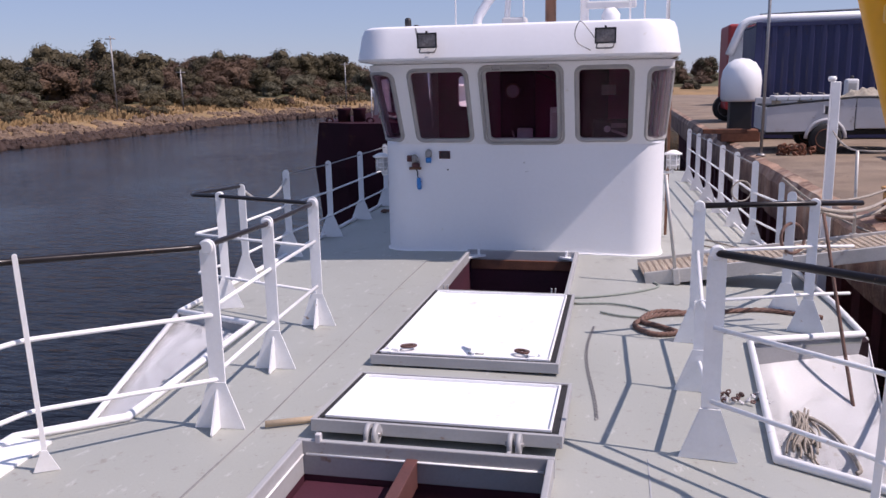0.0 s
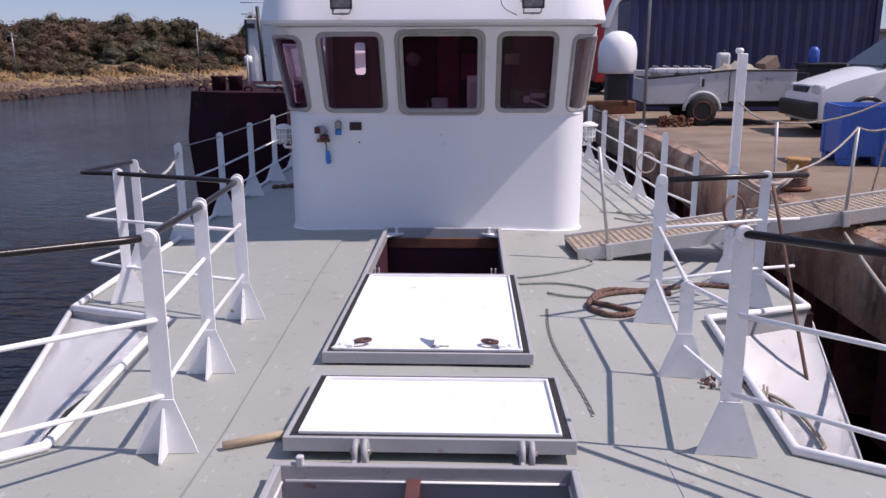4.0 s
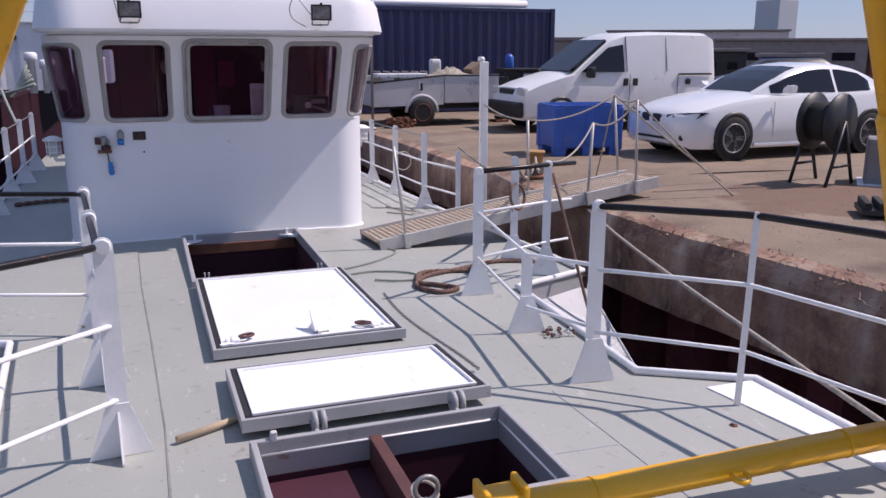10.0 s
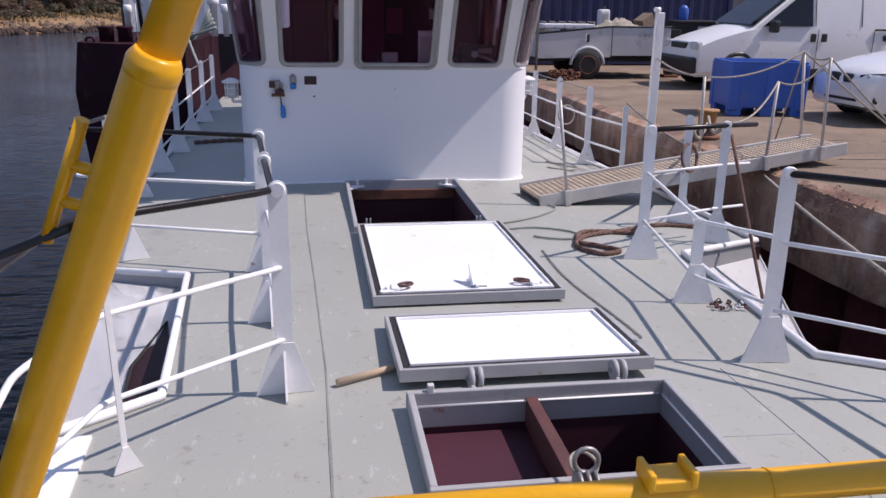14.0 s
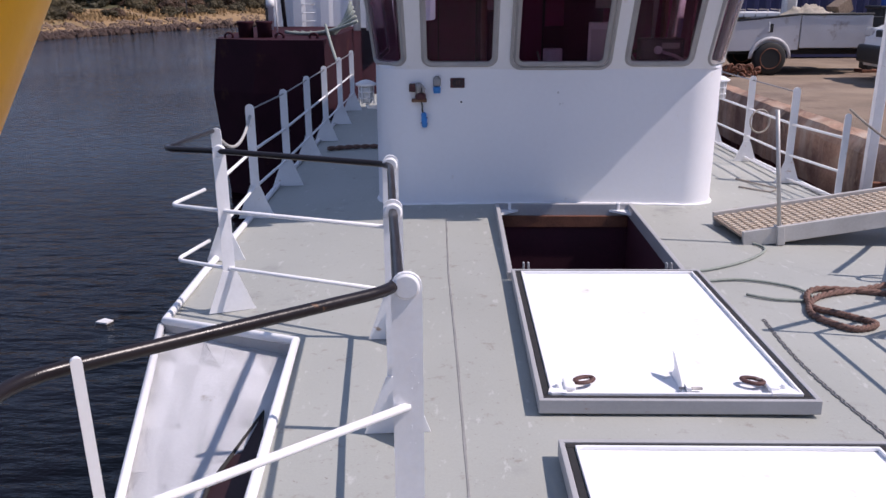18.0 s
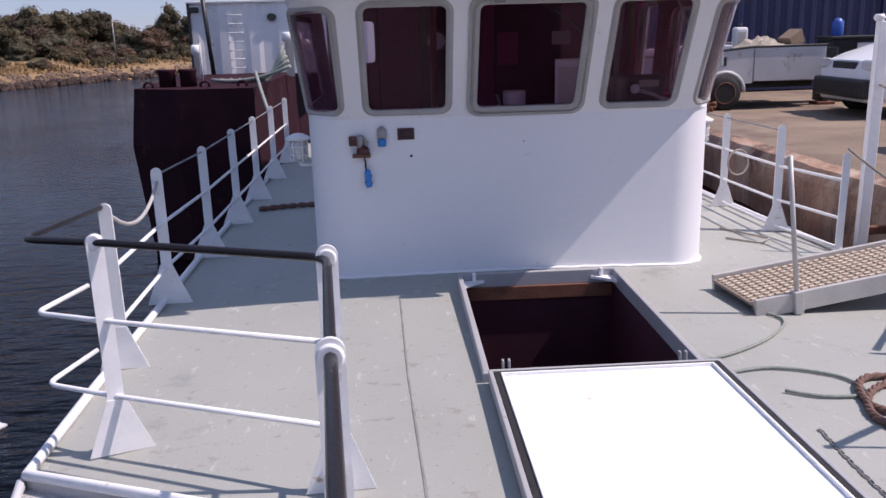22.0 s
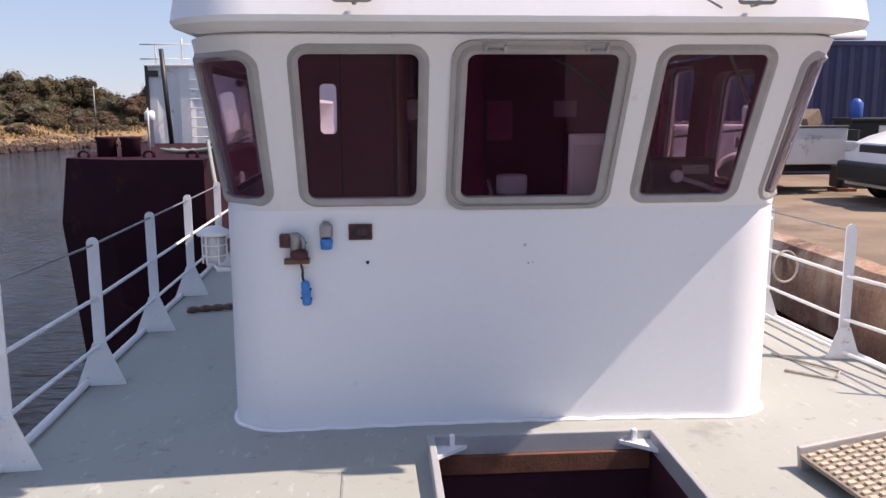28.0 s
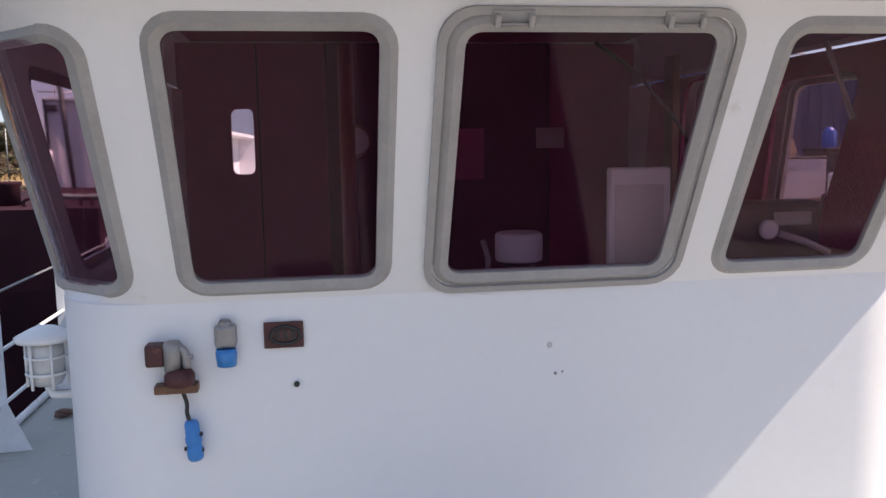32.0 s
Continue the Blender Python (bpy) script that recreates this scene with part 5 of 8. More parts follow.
car = thing("white_coupe", "glossy white two-door coupe parked on the quay", "car", (9.12, 2.33, QUAY_Z), 1.5)
car.scale.z = 1.05
SECT = [(-2.29, 0.55, 0.36, 0.57, 0.60), (-2.24, 0.72, 0.24, 0.63, 0.67), (-2.10, 0.82, 0.18, 0.68, 0.745), (-1.75, 0.875, 0.17, 0.77, 0.85), (-1.40, 0.89, 0.17, 0.84, 0.915), (-0.95, 0.893, 0.17, 0.89, 0.97), (-0.70, 0.893, 0.17, 0.91, 0.98), (0.0, 0.893, 0.17, 0.93, 0.96), (0.8, 0.893, 0.17, 0.95, 0.98), (1.5, 0.89, 0.18, 0.97, 1.01), (1.9, 0.86, 0.22, 0.97, 1.05), (2.2, 0.80, 0.28, 0.94, 1.03), (2.29, 0.70, 0.40, 0.80, 0.88)]
rings = []
for x, w, lo, sh, top in SECT:
    prof = [(w * 0.93, lo), (w, lo + 0.12), (w, 0.48), (w * 0.985, sh - 0.07), (w * 0.94, sh), (w * 0.6, top - 0.01), (w * 0.2, top)]
    rings.append([(x, -a, b) for a, b in prof] + [(x, a, b) for a, b in reversed(prof)])
sharp(part("body", loft(rings, smooth=True), CARWHITE, car, "glossy white body"))
ROOF = [(-0.90, 0.95), (-0.55, 1.13), (-0.20, 1.275), (0.10, 1.36), (0.45, 1.395), (0.85, 1.38), (1.20, 1.315), (1.55, 1.19), (1.90, 1.03)]


def roof_z(x):
    for (xa, za), (xb, zb) in zip(ROOF, ROOF[1:]):
        if x <= xb:
            return za + (zb - za) * (x - xa) / (xb - xa)
    return ROOF[-1][1]


def cabin_section(x):
    """Half widths and heights of the cabin at x: sill, roof edge and roof crown."""
    zt = roof_z(x)
    wb = 0.80 - 0.16 * max(0.0, abs(x - 0.45) - 0.9) / 0.5
    zs = 0.93 + (zt - 0.93) * 0.88
    return wb, wb - 0.52 * (zs - 0.93), zs, zt


rings = []
for k in range(29):
    x = -0.90 + 0.10 * k
    wb, ws, zs, zt = cabin_section(x)
    half = [(wb, 0.93), (ws, zs), (ws * 0.86, zs + (zt - zs) * 0.65), (ws * 0.45, zt)]
    rings.append([(x, -y, z) for y, z in half] + [(x, y, z) for y, z in reversed(half)])
sharp(part("cabin_shell", loft(rings, smooth=True), CARWHITE, car), 50)


def cabin_pane(name, x0, x1, share):
    top = []
    for k in range(9):
        x = x0 + (x1 - x0) * k / 8
        wb, ws, zs, zt = cabin_section(x)
        w = ws * share
        top.append([(x, y, z + 0.008) for y, z in ((-w, zs + (zt - zs) * 0.68), (-w * 0.5, zt), (w * 0.5, zt), (w, zs + (zt - zs) * 0.68))] + [(x, y, z - 0.02) for y, z in ((w, zs), (-w, zs))])
    part(name, loft(top), CARGLASS, car, "dark glass")


cabin_pane("windscreen", -0.86, 0.0, 0.84)
cabin_pane("rear_window", 1.24, 1.84, 0.84)
for s in (-1, 1):
    for x0, x1 in ((-0.62, 0.64), (0.70, 1.42)):
        cols = []
        for k in range(11):
            x = x0 + (x1 - x0) * k / 10
            wb, ws, zs, zt = cabin_section(x)
            lo, hi = 0.955, max(0.965, 0.93 + (zs - 0.93) * (0.90 if x < 1.2 else 0.90 - 0.9 * (x - 1.2)))
            at_ = lambda z: wb + (ws - wb) * (z - 0.93) / (zs - 0.93)
            cols.append([(x, s * (at_(lo) + 0.006), lo), (x, s * (at_(hi) + 0.006), hi), (x, s * (at_(hi) - 0.02), hi), (x, s * (at_(lo) - 0.02), lo)])
        part("side_window", loft(cols), CARGLASS, car, "dark glass")
for s in (-1, 1):
    for x in (-1.40, 1.36):
        wheel(car, x, s * 0.79, 0.325, 0.23, RIM)
        part("arch_gap", lathe([(0.362, -0.02), (0.362, 0.02), (0.28, 0.02), (0.28, -0.02)], 24, None, Matrix.Translation((x, s * 0.876, 0.345)) @ Matrix.Rotation(radians(90), 4, "X")), BLACK, car)
    part("door_mirror", loft([[(-0.52 + a * 0.04, s * (0.92 + b * 0.03), 0.99 + c * 0.03) for a, b, c in ((-1, 0, -1), (1, 0, -1), (1, 0, 1), (-1, 0, 1))], [(-0.50 + a * 0.075, s * 1.02, 1.02 + c * 0.06) for a, c in ((-1, -1), (1, -1), (1, 1), (-1, 1))], [(-0.49 + a * 0.05, s * 1.09, 1.03 + c * 0.04) for a, c in ((-1, -1), (1, -1), (1, 1), (-1, 1))]]), CARWHITE, car)
    q = [Vector((-2.262, s * 0.36, 0.575)), Vector((-2.06, s * 0.80, 0.60)), Vector((-1.90, s * 0.868, 0.70)), Vector((-2.10, s * 0.76, 0.70)), Vector((-2.245, s * 0.36, 0.655))]
    lamp = part("headlight", loft([[v + Vector((-0.02, s * 0.012, 0.004)) for v in q], [v + Vector((0.06, -s * 0.03, 0)) for v in q]]), CARGLASS, car, "smoked headlamp")
    for x, y in ((-2.215, 0.52), (-2.135, 0.69)):
        part("lamp_unit", lathe([(0.036, 0), (0.036, 0.035), (0.02, 0.045)], 14, m=Matrix.Translation((x, s * y, 0.635)) @ Matrix.Rotation(radians(-90), 4, "Y")), LAMP, lamp, "clear round lamp")
    part("kidney_grille", box((-2.28, s * 0.14, 0.595), (0.05, 0.21, 0.13), 0.035), BLACK, car, "black grille")
    part("fog_intake", box((-2.19, s * 0.60, 0.35), (0.12, 0.26, 0.12), 0.035), BLACK, car)
    part("tail_lamp", box((2.15, s * 0.68, 0.86), (0.20, 0.22, 0.13), 0.03), RED, car)
    part("door_handle", box((0.42, s * 0.897, 0.80), (0.18, 0.02, 0.025), 0.006), CARWHITE, car)
    part("sill_strip", box((0, s * 0.875, 0.22), (2.0, 0.03, 0.05), 0.01), CARWHITE, car)
    part("door_seam", box((-0.66, s * 0.8925, 0.57), (0.006, 0.004, 0.52)), BLACK, car)
    part("door_seam", box((0.66, s * 0.8925, 0.58), (0.006, 0.004, 0.54)), BLACK, car)
part("lower_intake", box((-2.23, 0, 0.35), (0.10, 0.76, 0.12), 0.03), BLACK, car)
part("number_plate", box((-2.295, 0, 0.47), (0.02, 0.50, 0.11), 0.004), INSIDEWHITE, car, "plain pale number plate")

# white van
van = thing("white_van", "white panel van parked behind the coupe on the quay", "van", (8.82, 7.25, QUAY_Z), 0)
van.scale = (1.045, 1.0, 1.03)
L = [(-2.20, 0.35, 0.62, 0.70, 0.70, 0.62), (-2.12, 0.24, 0.80, 0.86, 0.86, 0.72), (-1.75, 0.24, 0.95, 1.00, 0.89, 0.76), (-1.30, 0.24, 1.08, 1.13, 0.905, 0.78), (-1.05, 0.24, 1.13, 1.20, 0.905, 0.76), (-0.25, 0.24, 1.15, 1.84, 0.905, 0.72), (0.10, 0.24, 1.16, 1.95, 0.905, 0.73), (0.9, 0.24, 1.16, 1.98, 0.905, 0.74), (2.05, 0.24, 1.16, 1.97, 0.90, 0.74), (2.20, 0.28, 1.15, 1.90, 0.87, 0.72), (2.25, 0.35, 1.12, 1.85, 0.85, 0.70)]
sharp(part("body", body_loft([car_profile(*q) for q in L]), VANWHITE, van, "white body panels"), 28)
for s in (-1, 1):
    q = [(-0.95, s * 0.885, 1.18), (0.02, s * 0.89, 1.18), (0.02, s * 0.77, 1.72), (-0.32, s * 0.78, 1.66)]
    glass_patch(q if s < 0 else q[::-1], van, "side_window", 0.03)
    for x in (-1.38, 1.42):
        wheel(van, x, s * 0.79, 0.32, 0.21, STEEL)
        part("arch_gap", lathe([(0.37, -0.02), (0.37, 0.02), (0.30, 0.02), (0.30, -0.02)], 24, None, Matrix.Translation((x, s * 0.885, 0.34)) @ Matrix.Rotation(radians(90), 4, "X")), BLACK, van)
    part("door_mirror", box((-0.80, s * 1.02, 1.18), (0.14, 0.20, 0.22), 0.04), BLACK, van)
    part("headlight", box((-2.10, s * 0.64, 0.80), (0.14, 0.34, 0.17), 0.04), LAMP, van, "clear headlamp")
    for x in (0.06, 0.28):
        part("door_handle", box((x, s * 0.915, 0.98), (0.11, 0.03, 0.15), 0.02), BLACK, van)
    part("filler_cap", box((1.55, s * 0.91, 0.98), (0.11, 0.02, 0.11), 0.02), BLACK, van)
    for x in (0.16, 1.30):
        part("panel_seam", box((x, s * 0.903, 0.74), (0.008, 0.010, 0.78)), BLACK, van)
    for x in (0.10, 1.04):
        part("door_seam", loft([[(x - 0.004, s * 0.878, 1.19), (x + 0.004, s * 0.878, 1.19), (x + 0.004, s * 0.890, 1.19), (x - 0.004, s * 0.890, 1.19)], [(x - 0.004, s * 0.735, 1.87), (x + 0.004, s * 0.735, 1.87), (x + 0.004, s * 0.752, 1.87), (x - 0.004, s * 0.752, 1.87)]]), BLACK, van)
    part("slide_rail", box((1.72, s * 0.90, 1.13), (0.80, 0.03, 0.035)), BLACK, van)
    part("sill_trim", box((0, s * 0.90, 0.33), (2.1, 0.03, 0.16), 0.01), BLACK, van)
part("bumper", box((-2.19, 0, 0.45), (0.16, 1.62, 0.30), 0.05), BLACK, van, "dark plastic bumper")
part("grille", box((-2.16, 0, 0.79), (0.06, 0.70, 0.12), 0.02), BLACK, van)
glass_patch([(-1.12, 0.74, 1.19), (-1.12, -0.74, 1.19), (-0.30, -0.66, 1.80), (-0.30, 0.66, 1.80)][::-1], van, "windscreen", 0.02)

# fish tub
tub = thing("fish_tub", "scuffed blue plastic fish tub standing on the quay", "tub", (6.02, 3.12, QUAY_Z), -8)
TW, TD, TH = 1.16, 0.92, 0.80


def tub_ring(g, z):
    return [(x + 0.0, y, z) for x, y in rounded(TW - 2 * g, TD - 2 * g, 0.07, 3)]


part("body", loft([tub_ring(0.030, 0.13), tub_ring(0.020, 0.16), tub_ring(0.004, TH - 0.03), tub_ring(0.0, TH), tub_ring(0.045, TH), tub_ring(0.060, TH - 0.05), tub_ring(0.075, 0.20)], cap=True), TUBBLUE, tub, "blue double-walled body")
for sx in (-1, 1):
    for sy in (-1, 1):
        part("corner_rib", box((sx * (TW / 2 - 0.075), sy * (TD / 2 - 0.075), TH / 2 + 0.03), (0.155, 0.155, TH - 0.10), 0.03), TUBBLUE, tub)
for cx in (-0.46, 0.0, 0.46):
    for cy in (-0.34, 0.34):
        part("foot", box((cx, cy, 0.07), (0.18, 0.20, 0.14), 0.015), TUBBLUE, tub)
part("face_rib", box((0.0, -TD / 2 + 0.004, 0.46), (0.10, 0.03, 0.58), 0.012), TUBBLUE, tub)

# container with ribbed walls and a white cover lying on top


def corrugated(x0, x1, z0, z1, y, depth=0.036, pitch=0.28):
    """A ribbed steel wall."""
    bm = bmesh.new()
    pts = []
    x = x0
    while x < x1 - pitch * 0.5:
        for a, d in ((0, 0), (0.25, 0), (0.40, depth), (0.80, depth), (0.95, 0)):
            pts.append((min(x + a * pitch, x1), y + d))
        x += pitch
    pts.append((x1, y))
    lo = [bm.verts.new((a, b, z0)) for a, b in pts]
    hi = [bm.verts.new((a, b, z1)) for a, b in pts]
    for i in range(len(pts) - 1):
        bm.faces.new((lo[i], lo[i + 1], hi[i + 1], hi[i]))
    return bm


def container(name, at, rz, length, height, material, label):
    t = thing(name, label, "container", at, rz, "shipping containers")
    h = length / 2
    w = 2.44
    part("wall", corrugated(-h + 0.12, h - 0.12, 0.16, height - 0.10, -w / 2 + 0.02), material, t)
    part("wall", corrugated(-h + 0.12, h - 0.12, 0.16, height - 0.10, w / 2 - 0.06), material, t)
    part("roof", box((0, 0, height - 0.05), (length - 0.1, w - 0.1, 0.04)), material, t)
    part("floor", box((0, 0, 0.14), (length - 0.1, w - 0.1, 0.06)), material, t)
    for x in (-h + 0.03, h - 0.03):
        part("end_wall", box((x, 0, height / 2), (0.04, w - 0.1, height - 0.2)), material, t)
    for x in (-h + 0.06, h - 0.06):
        for y in (-w / 2 + 0.06, w / 2 - 0.06):
            part("corner_post", box((x, y, height / 2), (0.13, 0.13, height), 0.01), material, t)
    for y in (-w / 2 + 0.05, w / 2 - 0.05):
        part("top_rail", box((0, y, height - 0.06), (length - 0.2, 0.07, 0.10), 0.006), material, t)
        part("bottom_rail", box((0, y, 0.10), (length - 0.2, 0.07, 0.14), 0.006), material, t)
    return t


container("shipping_container", (7.35, 13.8, QUAY_Z), 0, 6.06, 2.80, CONTBLUE, "navy blue ribbed shipping container on the quay")
container("shipping_container", (31.6, 14.4, QUAY_Z), -54, 7.3, 2.8, CONTBLUE, "dark blue shipping container far across the yard")
cover = thing("white_awning_roll", "rolled white awning lying along the container roof", "awning", (7.0, 12.85, QUAY_Z + 2.80))
part("roll", tube(bend([(-3.25, 0, -0.75), (-2.95, 0, 0.02), (-2.55, 0, 0.09), (2.6, 0, 0.12)], 0.3), 0.10, 12), WHITE, cover)
part("side_flap", loft([[(-3.22, 0.1, -0.70), (-2.92, 0.1, 0.0), (-2.92, 0.1, -1.5), (-3.30, 0.1, -1.5)], [(-3.22, 0.16, -0.70), (-2.92, 0.16, 0.0), (-2.92, 0.16, -1.5), (-3.30, 0.16, -1.5)]]), INSIDEWHITE, cover)
part("rack_bar", tube([(-2.5, 0.5, 0.22), (2.5, 0.5, 0.34)], 0.025, 8), STEEL, cover)
for x in (-2, 0, 2):
    part("rack_leg", tube([(x, 0.5, 0), (x, 0.5, 0.26)], 0.02, 8), STEEL, cover)

# flat trailer with clutter
trailer = thing("grey_trailer", "faded grey high-sided trailer loaded with clutter", "trailer", (5.35, 9.6, QUAY_Z))
part("side_panel", loft([[(-1.30, -0.805, 0.43), (-1.30, -0.805, 0.93), (0.345, -0.805, 1.09), (0.345, -0.805, 0.46)], [(-1.30, -0.755, 0.43), (-1.30, -0.755, 0.93), (0.345, -0.755, 1.09), (0.345, -0.755, 0.46)]]), TRAILER, trailer)
part("side_panel", box((1.03, -0.78, 0.79), (1.33, 0.05, 0.60), 0.015), TRAILER, trailer)
part("side_panel", box((0.20, 0.78, 0.76), (3.0, 0.05, 0.64), 0.015), TRAILER, trailer)
for x in (-1.28, 1.70):
    part("end_panel", box((x, 0, 0.68), (0.05, 1.50, 0.48), 0.015), TRAILER, trailer)
part("bed", box((0.20, 0, 0.93), (2.9, 1.48, 0.05)), BLACK, trailer)
part("chassis", box((0.20, 0, 0.40), (2.9, 0.9, 0.10), 0.01), BLACK, trailer)
part("drawbar", box((-2.0, 0, 0.40), (0.9, 0.10, 0.10), 0.01), RUST, trailer)
for s in (-1, 1):
    wheel(trailer, -0.18, s * 0.80, 0.30, 0.19, RUST)
    part("mudguard", tube([(-0.18 + 0.37 * math.cos(a), s * 0.83, 0.30 + 0.37 * math.sin(a)) for a in [math.pi * k / 10 for k in range(11)]], 0.035, 8), TRAILER, trailer)
part("top_rail", tube([(-1.30, -0.80, 0.95), (0.36, -0.80, 1.11), (1.70, -0.80, 1.11)], 0.022, 6), BLACK, trailer)
part("lamp_hole", box((-0.20, -0.812, 0.86), (0.09, 0.02, 0.16), 0.01), BLACK, trailer)
part("lamp_rim", box((-0.235, -0.815, 0.88), (0.03, 0.03, 0.18), 0.008), INSIDEWHITE, trailer)


def heap(name, at, size, material, label, category, seed, lumps=9):
    """A soft heap of folds: jittered blobs pressed together."""
    rnd = random.Random(seed)
    bm = bmesh.new()
    for _ in range(lumps):
        p = Vector((rnd.uniform(-1, 1) * size[0] * 0.36, rnd.uniform(-1, 1) * size[1] * 0.36, size[2] * rnd.uniform(0.25, 0.6)))
        r = (size[0] * rnd.uniform(0.14, 0.24), size[1] * rnd.uniform(0.2, 0.34), size[2] * rnd.uniform(0.25, 0.42))
        mm = Matrix.Translation(p) @ Matrix.Rotation(rnd.random() * 3, 4, "Z") @ Matrix.Diagonal((*r, 1))
        vs = bmesh.ops.create_icosphere(bm, subdivisions=2, radius=1, matrix=mm)["verts"]
        for v in vs:
            v.co += 0.18 * size[2] * noise.noise_vector(v.co * 6 + Vector((seed, 0, 0)))
    ob = solid(name, bm, material, label, category, smooth=True)
    ob.location = at
    return ob


TOP = QUAY_Z + 0.955
crate = thing("netted_pallet", "low white netted pallet lying on the trailer", "pallet", (4.80, 9.30, TOP))
part("slab", box((0, 0, 0.14), (1.18, 0.55, 0.10), 0.02), INSIDEWHITE, crate)
for k in range(6):
    part("net_bar", tube([(-0.55 + 0.22 * k, -0.28, 0.10), (-0.52 + 0.22 * k, -0.24, 0.23), (-0.52 + 0.22 * k, 0.24, 0.23)], 0.012, 6), ROPEGREY, crate)
for x in (-0.5, 0.0, 0.5):
    part("bearer", box((x, 0, 0.045), (0.10, 0.5, 0.09), 0.01), PLY, crate)


def cloth(name, at, size, material, label, category, seed):
    """Crumpled cloth: one sheet of folds over a low mound."""
    bm = bmesh.new()
    n = 22
    g = []
    for j in range(n + 1):
        row = []
        for i in range(n + 1):
            u, v = 2 * i / n - 1, 2 * j / n - 1
            edge = max(0.0, 1 - (u * u + v * v) * 0.55)
            w = 1 + 0.25 * noise.noise(Vector((u * 2, v * 2, seed)))
            z = size[2] * edge * (0.55 + 0.55 * abs(noise.noise(Vector((u * 2.6, v * 2.6, seed + 5)))) + 0.18 * noise.noise(Vector((u * 7, v * 7, seed))))
            row.append(bm.verts.new((u * w * size[0] / 2, v * w * size[1] / 2, max(z, 0.01))))
        g.append(row)
    for j in range(n):
        for i in range(n):
            bm.faces.new((g[j][i], g[j][i + 1], g[j + 1][i + 1], g[j + 1][i])).smooth = True
    bmesh.ops.solidify(bm, geom=bm.faces[:], thickness=0.012)
    ob = solid(name, bm, material, label, category)
    ob.location = at
    return ob


cloth("crumpled_canvas", (5.95, 9.15, TOP + 0.02), (1.0, 0.7, 0.40), CANVAS, "crumpled cream canvas sheet lying on the trailer", "canvas", 3)
jug = thing("white_canister", "pale plastic canister on the trailer", "canister", (5.85, 9.85, TOP))
part("body", box((0, 0, 0.26), (0.26, 0.22, 0.48), 0.05), INSIDEWHITE, jug)
part("panel", box((0, -0.112, 0.28), (0.16, 0.008, 0.26), 0.003), ALU, jug)
part("cap", lathe([(0.04, 0.50), (0.04, 0.55), (0.02, 0.56)], 12), BLACK, jug)
cb = thing("cardboard_box", "tilted brown cardboard box on the trailer", "box", (6.75, 9.4, TOP), 25)
part("body", box((0, 0, 0.28), (0.36, 0.28, 0.26), 0.01, None, Matrix.Rotation(radians(-28), 4, "Y")), ROPETAN, cb)
part("stand", box((0, 0, 0.09), (0.30, 0.26, 0.18), 0.01), BLACK, cb)
eng = thing("outboard_engine", "dark outboard engine standing beside the trailer", "engine", (7.25, 9.2, QUAY_Z))
part("cowl", loft([[(x * 0.16, y * 0.20, z) for x, y in rounded(2, 2, 0.5, 3)] for z, q in ((0.78, 1), (1.05, 1))]), BLACK, eng)
part("leg", box((0, 0, 0.42), (0.14, 0.22, 0.76), 0.03), BLACK, eng)
part("foot", box((0, 0, 0.03), (0.34, 0.34, 0.06), 0.01), RUST, eng)
ch = thing("storage_chest", "black chest with a white front panel beside the van", "chest", (7.95, 9.75, QUAY_Z))
part("body", box((0, 0, 0.60), (0.95, 0.6, 1.18), 0.03), BLACK, ch)
part("front_panel", box((0.22, -0.31, 0.95), (0.40, 0.02, 0.32), 0.01), INSIDEWHITE, ch)
part("lid", box((0, 0, 1.21), (1.0, 0.66, 0.06), 0.015), BLACK, ch)
dr = thing("blue_drum", "small blue drum on the black chest", "drum", (7.75, 9.8, QUAY_Z + 1.235))
part("body", lathe([(0.10, 0), (0.11, 0.02), (0.11, 0.26), (0.07, 0.31), (0.04, 0.34)], 16), TUBBLUE, dr)
bm = bmesh.new()
rnd = random.Random(11)
for k in range(26):
    m = Matrix.Translation((4.55 + rnd.uniform(-0.28, 0.38), 8.45 + rnd.uniform(-0.2, 0.2), QUAY_Z + 0.03 + abs(rnd.gauss(0, 0.09)))) @ Euler((rnd.uniform(-1.4, 1.4), rnd.uniform(-1.4, 1.4), rnd.random() * 3)).to_matrix().to_4x4()
    tube([m @ Vector((0.06 * math.cos(2 * math.pi * q / 10), 0.06 * math.sin(2 * math.pi * q / 10), 0)) for q in range(10)], 0.02, 6, bm, closed=True)
solid("chain_heap", bm, RUST, "rusty chain heaped beside the trailer wheel", "chain", kind="stuff")

# radome on its stand beside the container
dome = thing("white_radome", "white satellite radome standing on the quay", "radome", (3.98, 12.2, QUAY_Z))
part("dome", lathe([(0.42, 0.95), (0.46, 1.0), (0.47, 1.45), (0.43, 1.68), (0.32, 1.85), (0.16, 1.94), (0.02, 1.96)], 28), WHITE, dome, "smooth white dome", True)
part("stand", box((0, 0, 0.62), (0.5, 0.5, 0.66), 0.02), BLACK, dome)
part("foot", box((0, 0, 0.14), (0.9, 0.7, 0.28), 0.02), RUST, dome)
lorry = thing("red_lorry_cab", "red lorry cab parked beyond the container", "lorry", (5.55, 21.0, QUAY_Z))
part("cab", box((0, 0, 1.80), (2.0, 2.2, 2.75), 0.08), RED, lorry)
part("windscreen", box((0, 1.12, 2.4), (1.7, 0.06, 0.8), 0.03), CARGLASS, lorry)
for s in (-1, 1):
    wheel(lorry, s * 0.8, 0.2, 0.45, 0.3, STEEL)

